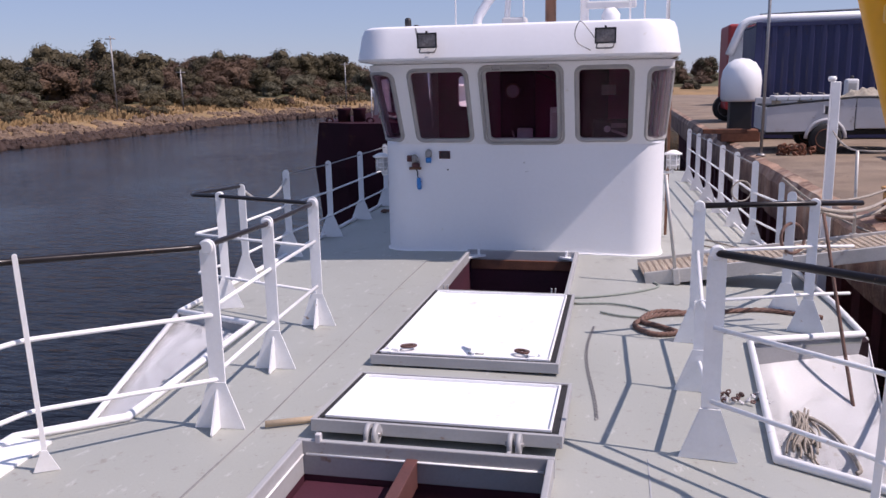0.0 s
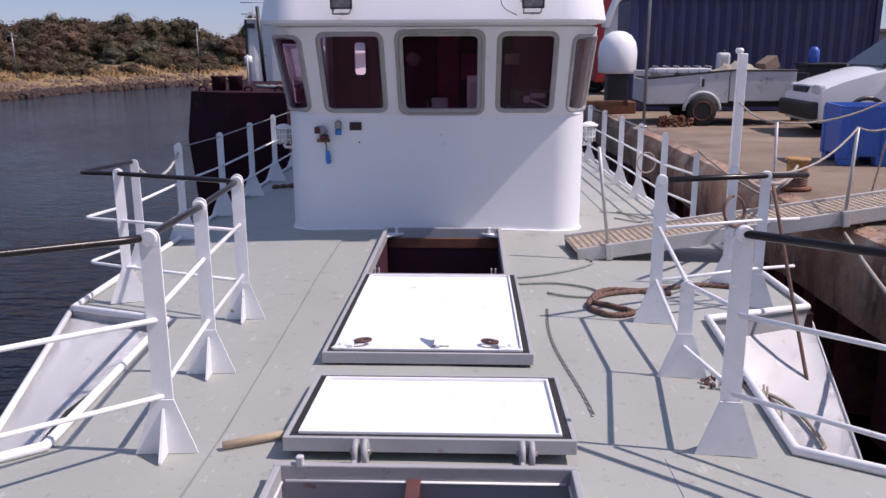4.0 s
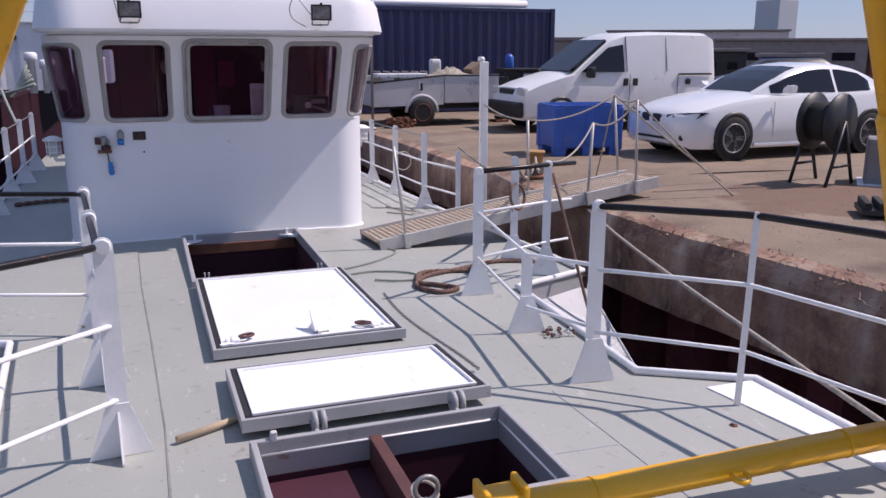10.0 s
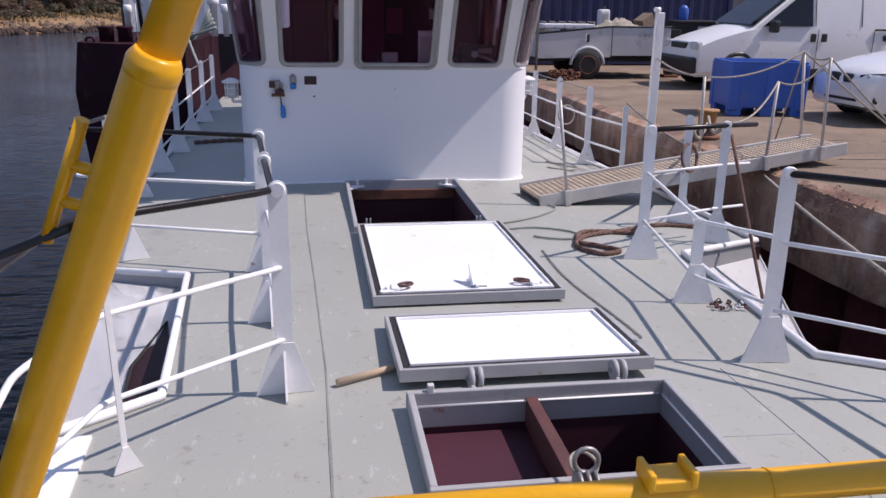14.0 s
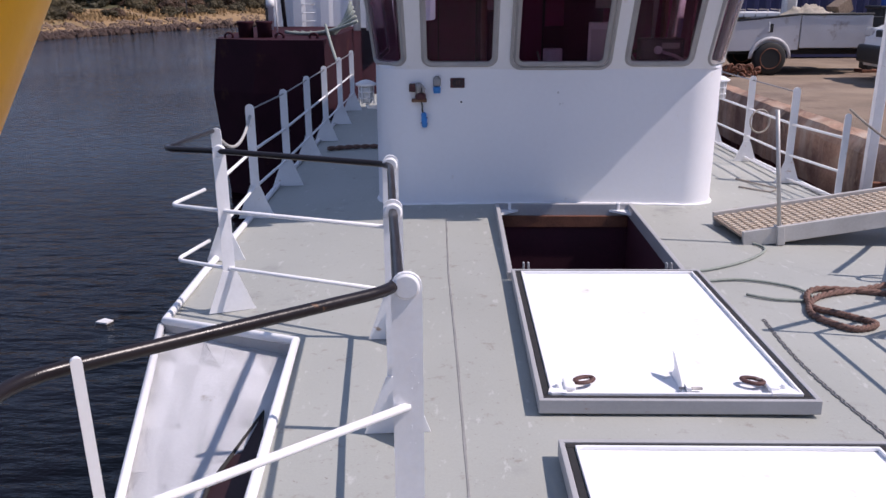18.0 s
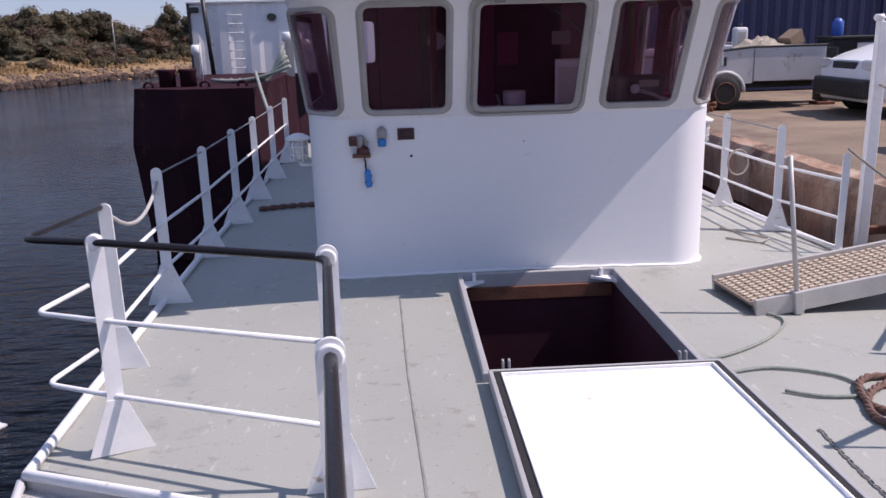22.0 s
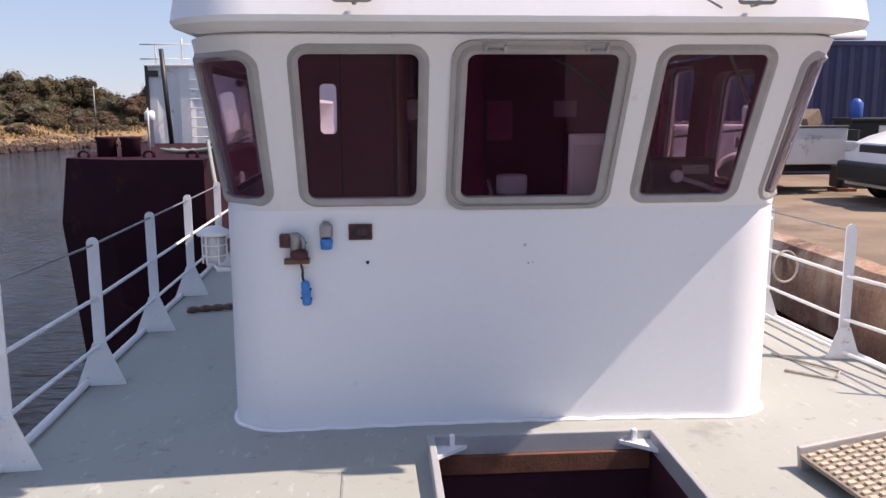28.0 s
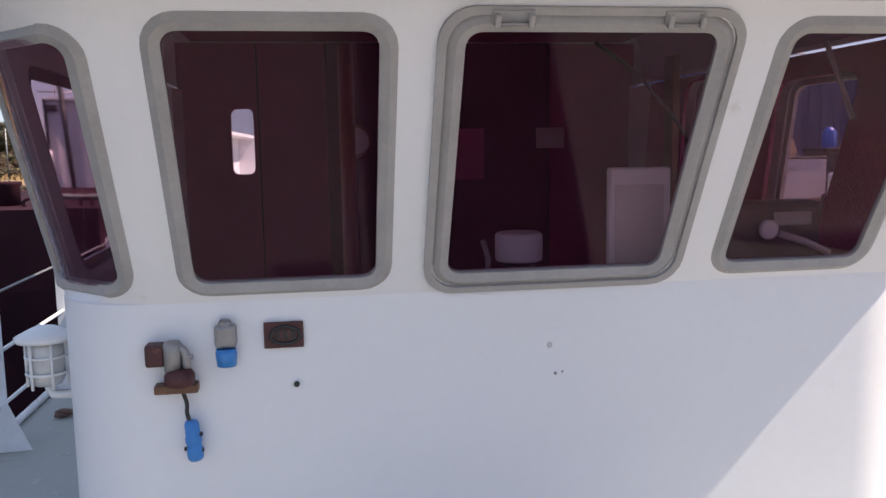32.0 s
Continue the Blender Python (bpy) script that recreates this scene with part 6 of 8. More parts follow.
# bollard, quay post, reel, block, grating, board
bol = thing("mooring_bollard", "rusty yellow mooring bollard on the quay edge", "bollard", (4.12, 0.85, QUAY_Z))
bol.scale = (0.72, 0.72, 0.75)
part("base", lathe([(0.24, 0), (0.24, 0.04), (0.15, 0.06)], 20), RUST, bol)
part("neck", lathe([(0.13, 0.05), (0.13, 0.22)], 20), RUST, bol)
OCHRE = mat("faded_ochre_paint", (0.40, 0.22, 0.085), 0.7, var=0.3, scale=9, bump=0.4, dirt=(0.16, 0.07, 0.04), dirt_amount=0.25, dirt_scale=7)
part("head", lathe([(0.15, 0.22), (0.155, 0.24), (0.155, 0.43), (0.19, 0.435), (0.19, 0.47), (0.17, 0.475)], 20), OCHRE, bol, "faded ochre head")
for k in range(4):
    part("rope_turn", tube([(0.155 * math.cos(2 * math.pi * q / 16), 0.155 * math.sin(2 * math.pi * q / 16), 0.08 + 0.035 * k + 0.01 * math.sin(q)) for q in range(16)], 0.018, 6, closed=True), ROPE, bol)
qp = thing("quay_post", "tall white steel post fixed to the quay face", "post", (3.50, 1.14, 0))
part("shaft", box((0, 0, 0.2), (0.10, 0.08, 3.2), 0.01), RAILWHITE, qp)
part("knob", lathe([(0.035, 0), (0.05, 0.03), (0.035, 0.06)], 12, m=Matrix.Translation((-0.04, 0, 1.80))), RAILWHITE, qp)
part("bracket", box((0.22, 0, -0.1), (0.40, 0.06, 0.08), 0.01), RUST, qp)
reel = thing("cable_reel", "black cable reel on a steel stand", "reel", (7.30, -0.85, QUAY_Z), 15)
for y in (-0.18, 0.18):
    part("flange", lathe([(0.06, -0.012), (0.36, -0.012), (0.36, 0.012), (0.06, 0.012)], 28, m=Matrix.Translation((0, y, 0.78)) @ Matrix.Rotation(radians(90), 4, "X")), BLACK, reel)
part("drum", lathe([(0.24, -0.17), (0.25, 0), (0.24, 0.17)], 24, m=Matrix.Translation((0, 0, 0.78)) @ Matrix.Rotation(radians(90), 4, "X")), TYRE, reel)
for y in (-0.24, 0.24):
    for s in (-1, 1):
        part("leg", tube([(s * 0.30, y, 0), (0, y, 0.80)], 0.022, 8), BLACK, reel)
    part("stand_bar", tube([(-0.20, y, 0.25), (0.20, y, 0.25)], 0.018, 8), BLACK, reel)
blk = thing("ballast_block", "grey cast block with a lifting eye", "ballast block", (8.12, -1.12, QUAY_Z), -45)
part("block", box((0, 0, 0.29), (0.56, 0.52, 0.58), 0.025), GREYBLOCK, blk)
part("pole", tube([(-0.08, 0.0, 0.57), (-0.08, 0.0, 4.2)], 0.026, 10), STEEL, blk, "grey steel pole")
part("pole_foot", lathe([(0.06, 0.58), (0.06, 0.62), (0.035, 0.64)], 14, m=Matrix.Translation((-0.08, 0, 0))), STEEL, blk)
part("pale_skirt", box((0.05, -0.05, 0.012), (0.80, 0.75, 0.02), 0.005), INSIDEWHITE, blk)
part("eye", tube([(0.20 + 0.04 * math.cos(a), 0, 0.58 + 0.06 * math.sin(a)) for a in [math.pi * k / 8 for k in range(9)]], 0.014, 8), STEEL, blk)
gr = thing("steel_grating", "dark ribbed rubber mat lying on the quay", "mat", (6.45, -2.8, QUAY_Z), -38)
part("base", box((0, 0, 0.06), (0.78, 0.5, 0.06), 0.01), BLACK, gr)
for k in range(6):
    part("rib", box((-0.33 + 0.132 * k, 0, 0.125), (0.07, 0.5, 0.07), 0.01), TYRE, gr)
bd = thing("plywood_sheet", "pale plywood sheet lying on the quay", "board", (11.02, -4.66, QUAY_Z), 66)
part("sheet", box((0, 0, 0.03), (2.44, 1.22, 0.02), 0.003), PLY, bd)
for x, y, a, w in ((4.40, -6.42, 20, 0.075), (4.45, -6.28, 70, 0.035), (4.47, -6.62, 120, 0.03), (4.62, -6.50, 10, 0.02), (4.38, -6.75, 50, 0.025)):
    lt = thing("white_litter", "scrap of white paper on the quay edge", "litter", (x, y, QUAY_Z - 0.006), a, "paper scraps")
    part("scrap", loft([[(-w, -w * 0.5, z), (w * 0.7, -w * 0.6, z), (w, w * 0.2, z + w * 0.1), (w * 0.1, w * 0.6, z), (-w * 0.8, w * 0.4, z + w * 0.12)] for z in (-0.01, 0.003)]), INSIDEWHITE, lt)

# far side of the yard
rh = thing("rusty_hull", "rusty steel hull standing in the yard", "hull", (22.6, 9.9, QUAY_Z), -50.5)
sec = []
for k in range(11):
    u = k / 10
    x = -2.4 + 4.9 * u
    w = 1.35 * (1 - abs(2 * u - 1.05) ** 3) * 0.85 + 0.12
    keel = 0.35 + 0.9 * max(0.0, 0.25 - u) ** 1.2 + 0.5 * max(0.0, u - 0.85)
    sheer = 2.42 - 0.12 * math.sin(math.pi * u) + 0.02 * math.sin(9 * u)
    sec.append([(x, 0.05, keel), (x, w * 0.6, keel + 0.25), (x, w * 0.92, keel + 0.8), (x, w, sheer), (x, w - 0.05, sheer), (x, -w + 0.05, sheer), (x, -w, sheer), (x, -w * 0.92, keel + 0.8), (x, -w * 0.6, keel + 0.25), (x, -0.05, keel)])
HULLRUST = mat("maroon_rusted_plate", (0.165, 0.062, 0.048), 0.75, var=0.35, scale=1.2, fine=18, bump=0.4, dirt=(0.045, 0.018, 0.018), dirt_amount=0.45, dirt_scale=0.9)
streaks(HULLRUST, 1.3, 0.52, 0.68, (0.26, 0.15, 0.12), 0.6, (1.0, 1.0, 0.35))
sharp(part("plating", loft(sec, smooth=True), HULLRUST, rh), 40)
part("stern_drive", box((2.7, 0, 1.1), (0.5, 0.6, 1.3), 0.05), BLACK, rh)
for k in range(4):
    part("plate_seam", tube([(-1.9 + 1.2 * k, -1.17 - 0.05 * (k in (1, 2)), 0.9), (-1.9 + 1.2 * k, -1.27 - 0.06 * (k in (1, 2)), 2.2)], 0.012, 5), RUST, rh)
for x in (-1.7, 0, 1.7):
    part("cradle", box((x, 0, 0.24), (0.3, 1.9, 0.48), 0.02), BLACK, rh)
om = thing("flatbed_trailer", "orange flatbed trailer carrying orange machines", "trailer", (23.95, 4.95, QUAY_Z), -68)
part("bed", loft([[(x, -0.80, z - h), (x, 0.80, z - h), (x, 0.80, z), (x, -0.80, z)] for x, z, h in ((-1.55, 1.42, 0.10), (-1.42, 1.08, 0.16), (-1.22, 0.88, 0.20), (-0.9, 0.80, 0.22), (0.6, 0.78, 0.22), (1.9, 0.78, 0.22), (2.4, 0.86, 0.20), (2.75, 1.02, 0.10))]), ORANGE, om, "orange tray with upturned ends")
for s in (-1, 1):
    part("mudguard", tube([(0.375 + 0.72 * math.cos(a), s * 0.84, 0.30 + 0.36 * math.sin(a)) for a in [math.pi * q / 10 for q in range(11)]], 0.05, 8), STEEL, om)
    part("side_rail", box((0.7, s * 0.80, 0.50), (4.2, 0.05, 0.12), 0.01), STEEL, om)
for x in (0.0, 0.75):
    for s in (-1, 1):
        wheel(om, x, s * 0.82, 0.27, 0.18, STEEL)
part("tow_bar", box((3.4, 0, 0.55), (1.6, 0.12, 0.12), 0.01), STEEL, om)
for k, x in enumerate((0.30, 1.08)):
    mc = thing("orange_machine", "small orange winch machine standing on the flatbed", "machine", om.matrix_world @ Vector((x, 0, 0.79)), -68, "orange machines")
    mc.scale = (0.85, 0.85, 0.80)
    part("base", box((0.1, 0, 0.26), (0.95 if k else 0.6, 0.8, 0.52), 0.08), ORANGE, mc)
    part("tower", loft([[(-0.1 + x * 0.30, y * 0.30, 0.45) for x, y in rounded(2, 2, 0.5, 2)], [(-0.05 + x * 0.22, y * 0.24, 1.25) for x, y in rounded(2, 2, 0.5, 2)], [(-0.05 + x * 0.14, y * 0.16, 1.36) for x, y in rounded(2, 2, 0.5, 2)]]), ORANGE, mc)
    part("label_plate", box((0.0, -0.41, 0.55), (0.22, 0.02, 0.24), 0.004), INSIDEWHITE, mc)
    part("handle", tube([(-0.05, -0.2, 1.30), (0.15, -0.2, 1.48), (0.15, 0.2, 1.48), (-0.05, 0.2, 1.30)], 0.02, 6), ORANGE, mc)
SCRAP = mat("dark_scrap", (0.040, 0.018, 0.018), 0.85, var=0.5, scale=3, fine=30, bump=0.5, dirt=(0.11, 0.055, 0.04), dirt_amount=0.3, dirt_scale=4)
hm4 = rh.matrix_world
for k, (x, y, sx, sz) in enumerate(((-1.7, -1.3, 2.2, 0.55), (-0.2, -1.4, 2.4, 0.50), (1.4, -1.3, 2.2, 0.75))):
    p = hm4 @ Vector((x, y, 0))
    tagged(heap("scrap_heap", (p.x, p.y, QUAY_Z - 0.05), (sx, 1.5, sz), SCRAP, "", "", 40 + k, 16), "dark heap of rusty scrap under the laid-up hull", "scrap", kind="stuff")
p = om.matrix_world @ Vector((-2.0, 0.3, 0))
cloth("tarpaulin", (p.x, p.y, QUAY_Z), (1.2, 1.2, 1.9), BLACK, "tall black tarpaulin draped over a load beside the orange trailer", "tarpaulin", 8)
for x, y, length, height in ((30.5, 2.2, 4.2, 1.66), (31.2, 7.2, 4.4, 1.12)):
    skip = thing("waste_skip", "dark navy steel skip standing at the side of the yard", "skip", (x, y, QUAY_Z), -66, "yard skips")
    part("body", loft([[(u * k * length / 2, v * k * 0.95, z) for u, v in ((-1, -1), (1, -1), (1, 1), (-1, 1))] for k, z in ((0.95, 0.06), (1.0, height - 0.02))]), CONTBLUE, skip)
    for v in (-0.97, 0.97):
        part("rim", box((0, v, height), (length + 0.1, 0.09, 0.10), 0.02), CONTBLUE, skip)
    for u in (-length / 2, length / 2):
        part("rim", box((u, 0, height), (0.09, 1.9, 0.10), 0.02), CONTBLUE, skip)
    for k in range(6):
        u = -length * 0.42 + length * 0.168 * k
        part("rib", box((u, -0.96, height / 2), (0.09, 0.07, height - 0.12), 0.015), CONTBLUE, skip)
    for u in (-length * 0.35, length * 0.35):
        part("skid", box((u, 0, 0.035), (0.14, 1.7, 0.07), 0.01), RUST, skip)
shed = thing("long_shed", "long dark grey shed at the far side of the yard", "shed", (50.1, 23.0, QUAY_Z), -60)
part("wall", corrugated(-1, 45, 0, 2.95, 0, 0.2, 2.0), mat("dark_shed_cladding", (0.085, 0.062, 0.060), 0.7, var=0.2, scale=0.5), shed)
part("roof", loft([[(-1.3, -0.3, 2.95), (-1.3, 5, 3.75), (-1.3, 10.3, 2.95)], [(45.3, -0.3, 2.95), (45.3, 5, 3.75), (45.3, 10.3, 2.95)]]), GREYBLOCK, shed)
for x, y, w, h, c in ((38, 34, 9, 3.2, GREYBLOCK), (44, 52, 14, 4.5, TRAILER), (30, 44, 6, 3.0, ALU), (60, 40, 8, 4.0, GREYBLOCK), (26, 26, 3.2, 2.3, BLACK), (24.5, 19, 2.2, 2.0, TUBBLUE), (19, 30, 7, 3.0, GREYBLOCK), (12, 36, 9, 3.2, RUST)):
    h *= 0.72
    fb = thing("yard_building", "low dark yard building in the distance", "building", (x, y, QUAY_Z), -35, "yard buildings")
    part("wall", box((0, 0, h / 2), (w, w * 0.6, h), 0.05), c, fb)
    part("roof", box((0, 0, h + 0.08), (w + 0.3, w * 0.6 + 0.3, 0.16), 0.03), GREYBLOCK, fb)
    for k in range(3):
        part("window", box((-w * 0.3 + w * 0.3 * k, -w * 0.3 - 0.02, h * 0.6), (w * 0.14, 0.05, h * 0.2)), CARGLASS, fb)
tower = thing("far_tower", "pale tower building on the far skyline", "tower", (190, 210, 0), 10)
part("block", box((0, 0, 9), (9, 9, 18), 0.2), INSIDEWHITE, tower)
part("upper_block", box((2, 0, 20), (5, 6, 6), 0.2), INSIDEWHITE, tower)
sv = thing("parked_dark_car", "dark estate car parked far across the yard", "car", (17.5, 12.0, QUAY_Z), -30)
part("body", body_loft([car_profile(*q) for q in ((-2.1, 0.35, 0.6, 0.65, 0.7, 0.6), (-1.9, 0.22, 0.75, 0.8, 0.85, 0.7), (-1.0, 0.22, 0.9, 0.98, 0.87, 0.72), (-0.2, 0.22, 0.92, 1.42, 0.87, 0.6), (1.4, 0.22, 0.92, 1.45, 0.87, 0.6), (2.0, 0.25, 0.92, 1.1, 0.84, 0.65), (2.1, 0.35, 0.8, 0.85, 0.75, 0.6))]), BLACK, sv)
for s in (-1, 1):
    for x in (-1.3, 1.3):
        wheel(sv, x, s * 0.75, 0.31, 0.2, STEEL)

# blue travelling hoist over the laid-up hulls
tl = thing("boat_hoist", "dark blue travelling boat hoist standing in the yard", "hoist", (31.0, 15.25, QUAY_Z), -52.1)
NAVY = mat("dark_navy_steel", (0.020, 0.022, 0.060), 0.6, var=0.2, scale=2)
for x in (-3.4, 3.4):
    for y in (-2.0, 2.0):
        part("leg", box((x, y, 1.85), (0.30, 0.30, 3.3), 0.03), NAVY, tl)
        wheel(tl, x, y, 0.42, 0.3, STEEL)
for y in (-2.0, 2.0):
    part("beam", box((0, y, 3.42), (7.4, 0.30, 0.32), 0.03), NAVY, tl)
    part("upper_rail", tube([(-3.6, y, 3.95), (3.6, y, 3.95)], 0.04, 6), NAVY, tl)
    for k in range(5):
        part("rail_post", tube([(-3.4 + 1.7 * k, y, 3.55), (-3.4 + 1.7 * k, y, 3.95)], 0.03, 6), NAVY, tl)
for x in (-1.2, 1.6):
    part("hook_block", box((x, -2.0, 3.15), (0.25, 0.3, 0.35), 0.05), BLACK, tl)
    part("sling", tube([(x, -2.0, 3.0), (x + 0.5, -2.0, 2.2)], 0.03, 6), BLACK, tl)
# laid-up white boats before the far shed
for x, y, rz in ((41.3, 15.0, -40), (43.0, 12.0, -35), (44.5, 9.0, -48)):
    wb = thing("white_motor_boat", "white motor boat laid up far across the yard", "boat", (x, y, QUAY_Z), rz, "laid-up boats")
    wb.scale = (0.62, 0.62, 0.62)
    sharp(part("hull", loft([[(u, 0.0, 0.5 + 0.3 * (u > 2.5)), (u, w, 1.35), (u, w * 0.9, 1.45), (u, -w * 0.9, 1.45), (u, -w, 1.35)] for u, w in ((-2.6, 1.0), (0, 1.15), (2.0, 0.9), (3.2, 0.12))], smooth=True), INSIDEWHITE, wb), 30)
    part("cuddy", loft([[(-1.4, -0.8, 1.45), (1.5, -0.6, 1.45), (1.5, 0.6, 1.45), (-1.4, 0.8, 1.45)], [(-1.2, -0.7, 2.2), (0.6, -0.5, 2.2), (0.6, 0.5, 2.2), (-1.2, 0.7, 2.2)]]), CARGLASS, wb)
    part("cuddy_roof", box((-0.3, 0, 2.24), (2.0, 1.4, 0.08), 0.03), INSIDEWHITE, wb)
    part("chock", box((0, 0, 0.25), (2.5, 0.8, 0.5), 0.03), BROWNWOOD, wb)
# thin pole on the quay edge behind the wheelhouse
gp_ = thing("quay_lamp_pole", "thin grey steel pole standing on the quay", "pole", (3.90, 8.3, QUAY_Z))
part("shaft", tube([(0, 0, 0), (0, 0, 4.6)], 0.03, 10), STEEL, gp_)
part("base", lathe([(0.09, 0), (0.09, 0.02), (0.05, 0.05)], 14), STEEL, gp_)

# gravel strewn over the quay
GRAVEL = leaf_mat("mixed_gravel", (0.12, 0.085, 0.065), (0.36, 0.29, 0.23))
rnd = random.Random(12)
vs, fs = [], []
for k in range(2200):
    x, y = rnd.uniform(4.6, 15.0), rnd.triangular(-9.0, 9.0, -3.0)
    r = rnd.uniform(0.005, 0.015)
    z = QUAY_Z + quay_rough(x, y)
    m = Matrix.Translation((x, y, z)) @ Matrix.Rotation(rnd.random() * 6, 4, "Z")
    n0 = len(vs)
    vs += [m @ Vector(q) for q in ((r, 0, 0), (0, r * 0.8, 0), (-r * 0.9, 0, 0), (0, -r, 0), (r * 0.1, 0.1 * r, r * 0.6))]
    fs += [(n0, n0 + 1, n0 + 4), (n0 + 1, n0 + 2, n0 + 4), (n0 + 2, n0 + 3, n0 + 4), (n0 + 3, n0, n0 + 4)]
me = bpy.data.meshes.new("gravel")
me.from_pydata(vs, [], fs)
me.materials.append(GRAVEL)
tagged(new("gravel", me), "loose gravel strewn over the dusty quay", "gravel", kind="stuff")
# dry weeds along the quay's worn edge
rnd = random.Random(61)
bm = bmesh.new()
for k in range(1100):
    y = rnd.uniform(-9.5, 1.0)
    if noise.noise(Vector((2, y * 0.9, 7))) < -0.12:
        continue
    d = abs(rnd.gauss(0.06, 0.10))
    x = quay_x(y) + d
    z = 0.10 + 0.14 * min(d / 0.07, 1.0) + (0.045 if d > 0.15 else 0.0)
    hgt, a, w2 = rnd.triangular(0.006, 0.045, 0.012), rnd.random() * 6.28, rnd.uniform(0.004, 0.016)
    tip = Vector((rnd.uniform(-0.04, 0.04), rnd.uniform(-0.05, 0.05), hgt))
    b, e = Vector((x, y, z)), Vector((math.cos(a) * w2, math.sin(a) * w2, 0))
    bm.faces.new([bm.verts.new(v) for v in (b - e, b + e, b + tip)])
solid("edge_weeds", bm, leaf_mat("dry_edge_weeds", (0.26, 0.18, 0.11), (0.46, 0.34, 0.22)), "dry brown weeds along the worn quay edge", "weeds", kind="stuff")
# cracks in the quay's slabs
for pts in ([(4.4, -6.4), (6.5, -6.0), (9.0, -6.3), (13.0, -5.6)], [(5.2, 0.6), (8.5, 0.2), (12.5, 0.5)], [(8.6, -6.2), (9.3, -3.4), (9.0, -0.4)]):
    line = [(p.x + 0.05 * noise.noise(p * 3), p.y + 0.06 * noise.noise(p * 4 + Vector((7, 0, 0)))) for p in spline([(x, y, 0) for x, y in pts], 14)]
    rings = []
    for (xa, ya), (xb, yb) in zip(line, line[1:]):
        d = Vector((xb - xa, yb - ya)).normalized() * 0.012
        z = QUAY_Z + quay_rough(xa, ya) + 0.005
        rings.append([(xa - d.y, ya + d.x, z), (xa + d.y, ya - d.x, z), (xa + d.y, ya - d.x, z - 0.03), (xa - d.y, ya + d.x, z - 0.03)])
    solid("quay_joint", loft(rings), JOINTDARK, "dark irregular joint between the quay's slabs", "joint", kind="structure")

# ---- the boat's fittings ----


def torus(m, R, r, seg=20, ring=8, bm=None):
    return tube([m @ Vector((R * math.cos(2 * math.pi * k / seg), R * math.sin(2 * math.pi * k / seg), 0)) for k in range(seg)], r, ring, bm, closed=True)


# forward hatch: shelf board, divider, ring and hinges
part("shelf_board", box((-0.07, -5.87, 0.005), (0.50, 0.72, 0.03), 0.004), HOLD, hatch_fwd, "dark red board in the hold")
part("divider", box((0.215, -5.87, 0.095), (0.05, 0.73, 0.13), 0.006), WOODRED, hatch_fwd, "red-brown wooden divider")
part("divider_cap", box((0.215, -5.87, 0.166), (0.056, 0.73, 0.012), 0.003), WOODRED, hatch_fwd)
part("lifting_ring", torus(Matrix.Translation((0.21, -6.26, 0.285)) @ Euler((0.45, 0.1, 0)).to_matrix().to_4x4(), 0.052, 0.007), ROPEGREY, hatch_fwd, "rope-bound ring")
part("dog_lug", box((-0.25, -5.49, 0.235), (0.03, 0.03, 0.05), 0.006), GALV, hatch_fwd)
for x in (-0.02, 0.68):
    hg = part("hinge", lathe([(0.050, -0.012), (0.054, 0), (0.050, 0.012)], 18, m=Matrix.Translation((x - 0.02, -5.36, 0.215)) @ Matrix.Rotation(radians(90), 4, "Y")), COAMING, hatch_fwd, "grey painted hinge")
    part("hinge_plate", lathe([(0.050, -0.012), (0.054, 0), (0.050, 0.012)], 18, m=Matrix.Translation((x + 0.02, -5.36, 0.215)) @ Matrix.Rotation(radians(90), 4, "Y")), COAMING, hg)
    part("hinge_pin", tube([(x - 0.045, -5.36, 0.215), (x + 0.045, -5.36, 0.215)], 0.012, 8), STEEL, hg)
    part("hinge_arm", box((x - 0.02, -5.41, 0.185), (0.02, 0.13, 0.035), 0.004), COAMING, hg)
    part("hinge_arm", box((x + 0.02, -5.31, 0.20), (0.02, 0.10, 0.035), 0.004), COAMING, hg)

# block with a shackle on the cross tube beside the hatch
blkk = thing("rope_block", "grey steel pulley block with rope ring by the hatch", "pulley", (0.19, -6.36, dz(0.19, -6.36) + 0.02))
for s in (-0.03, 0.0, 0.03):
    part("cheek", lathe([(0.055, -0.008), (0.06, 0), (0.055, 0.008)], 16, m=Matrix.Translation((s, 0, 0.08)) @ Matrix.Rotation(radians(90), 4, "Y")), STEEL, blkk)
part("shackle", torus(Matrix.Translation((0, 0.02, 0.17)) @ Matrix.Rotation(radians(80), 4, "X"), 0.045, 0.01, 16), STEEL, blkk)

# supports under the opened lids
for t, pts in ((lid_fwd, ((-0.55, -0.33), (0.55, -0.33), (-0.55, 0.33), (0.55, 0.33))), (lid_aft, ((-0.5, -0.85), (0.5, -0.85), (-0.5, 0.85), (0.5, 0.85)))):
    for x, y in pts:
        zt = t.matrix_world.translation
        dd = zt.z - dz(zt.x + x, zt.y + y)
        part("stud", box((x, y, -dd / 2), (0.05, 0.05, dd + 0.02), 0.004), COAMING, t)

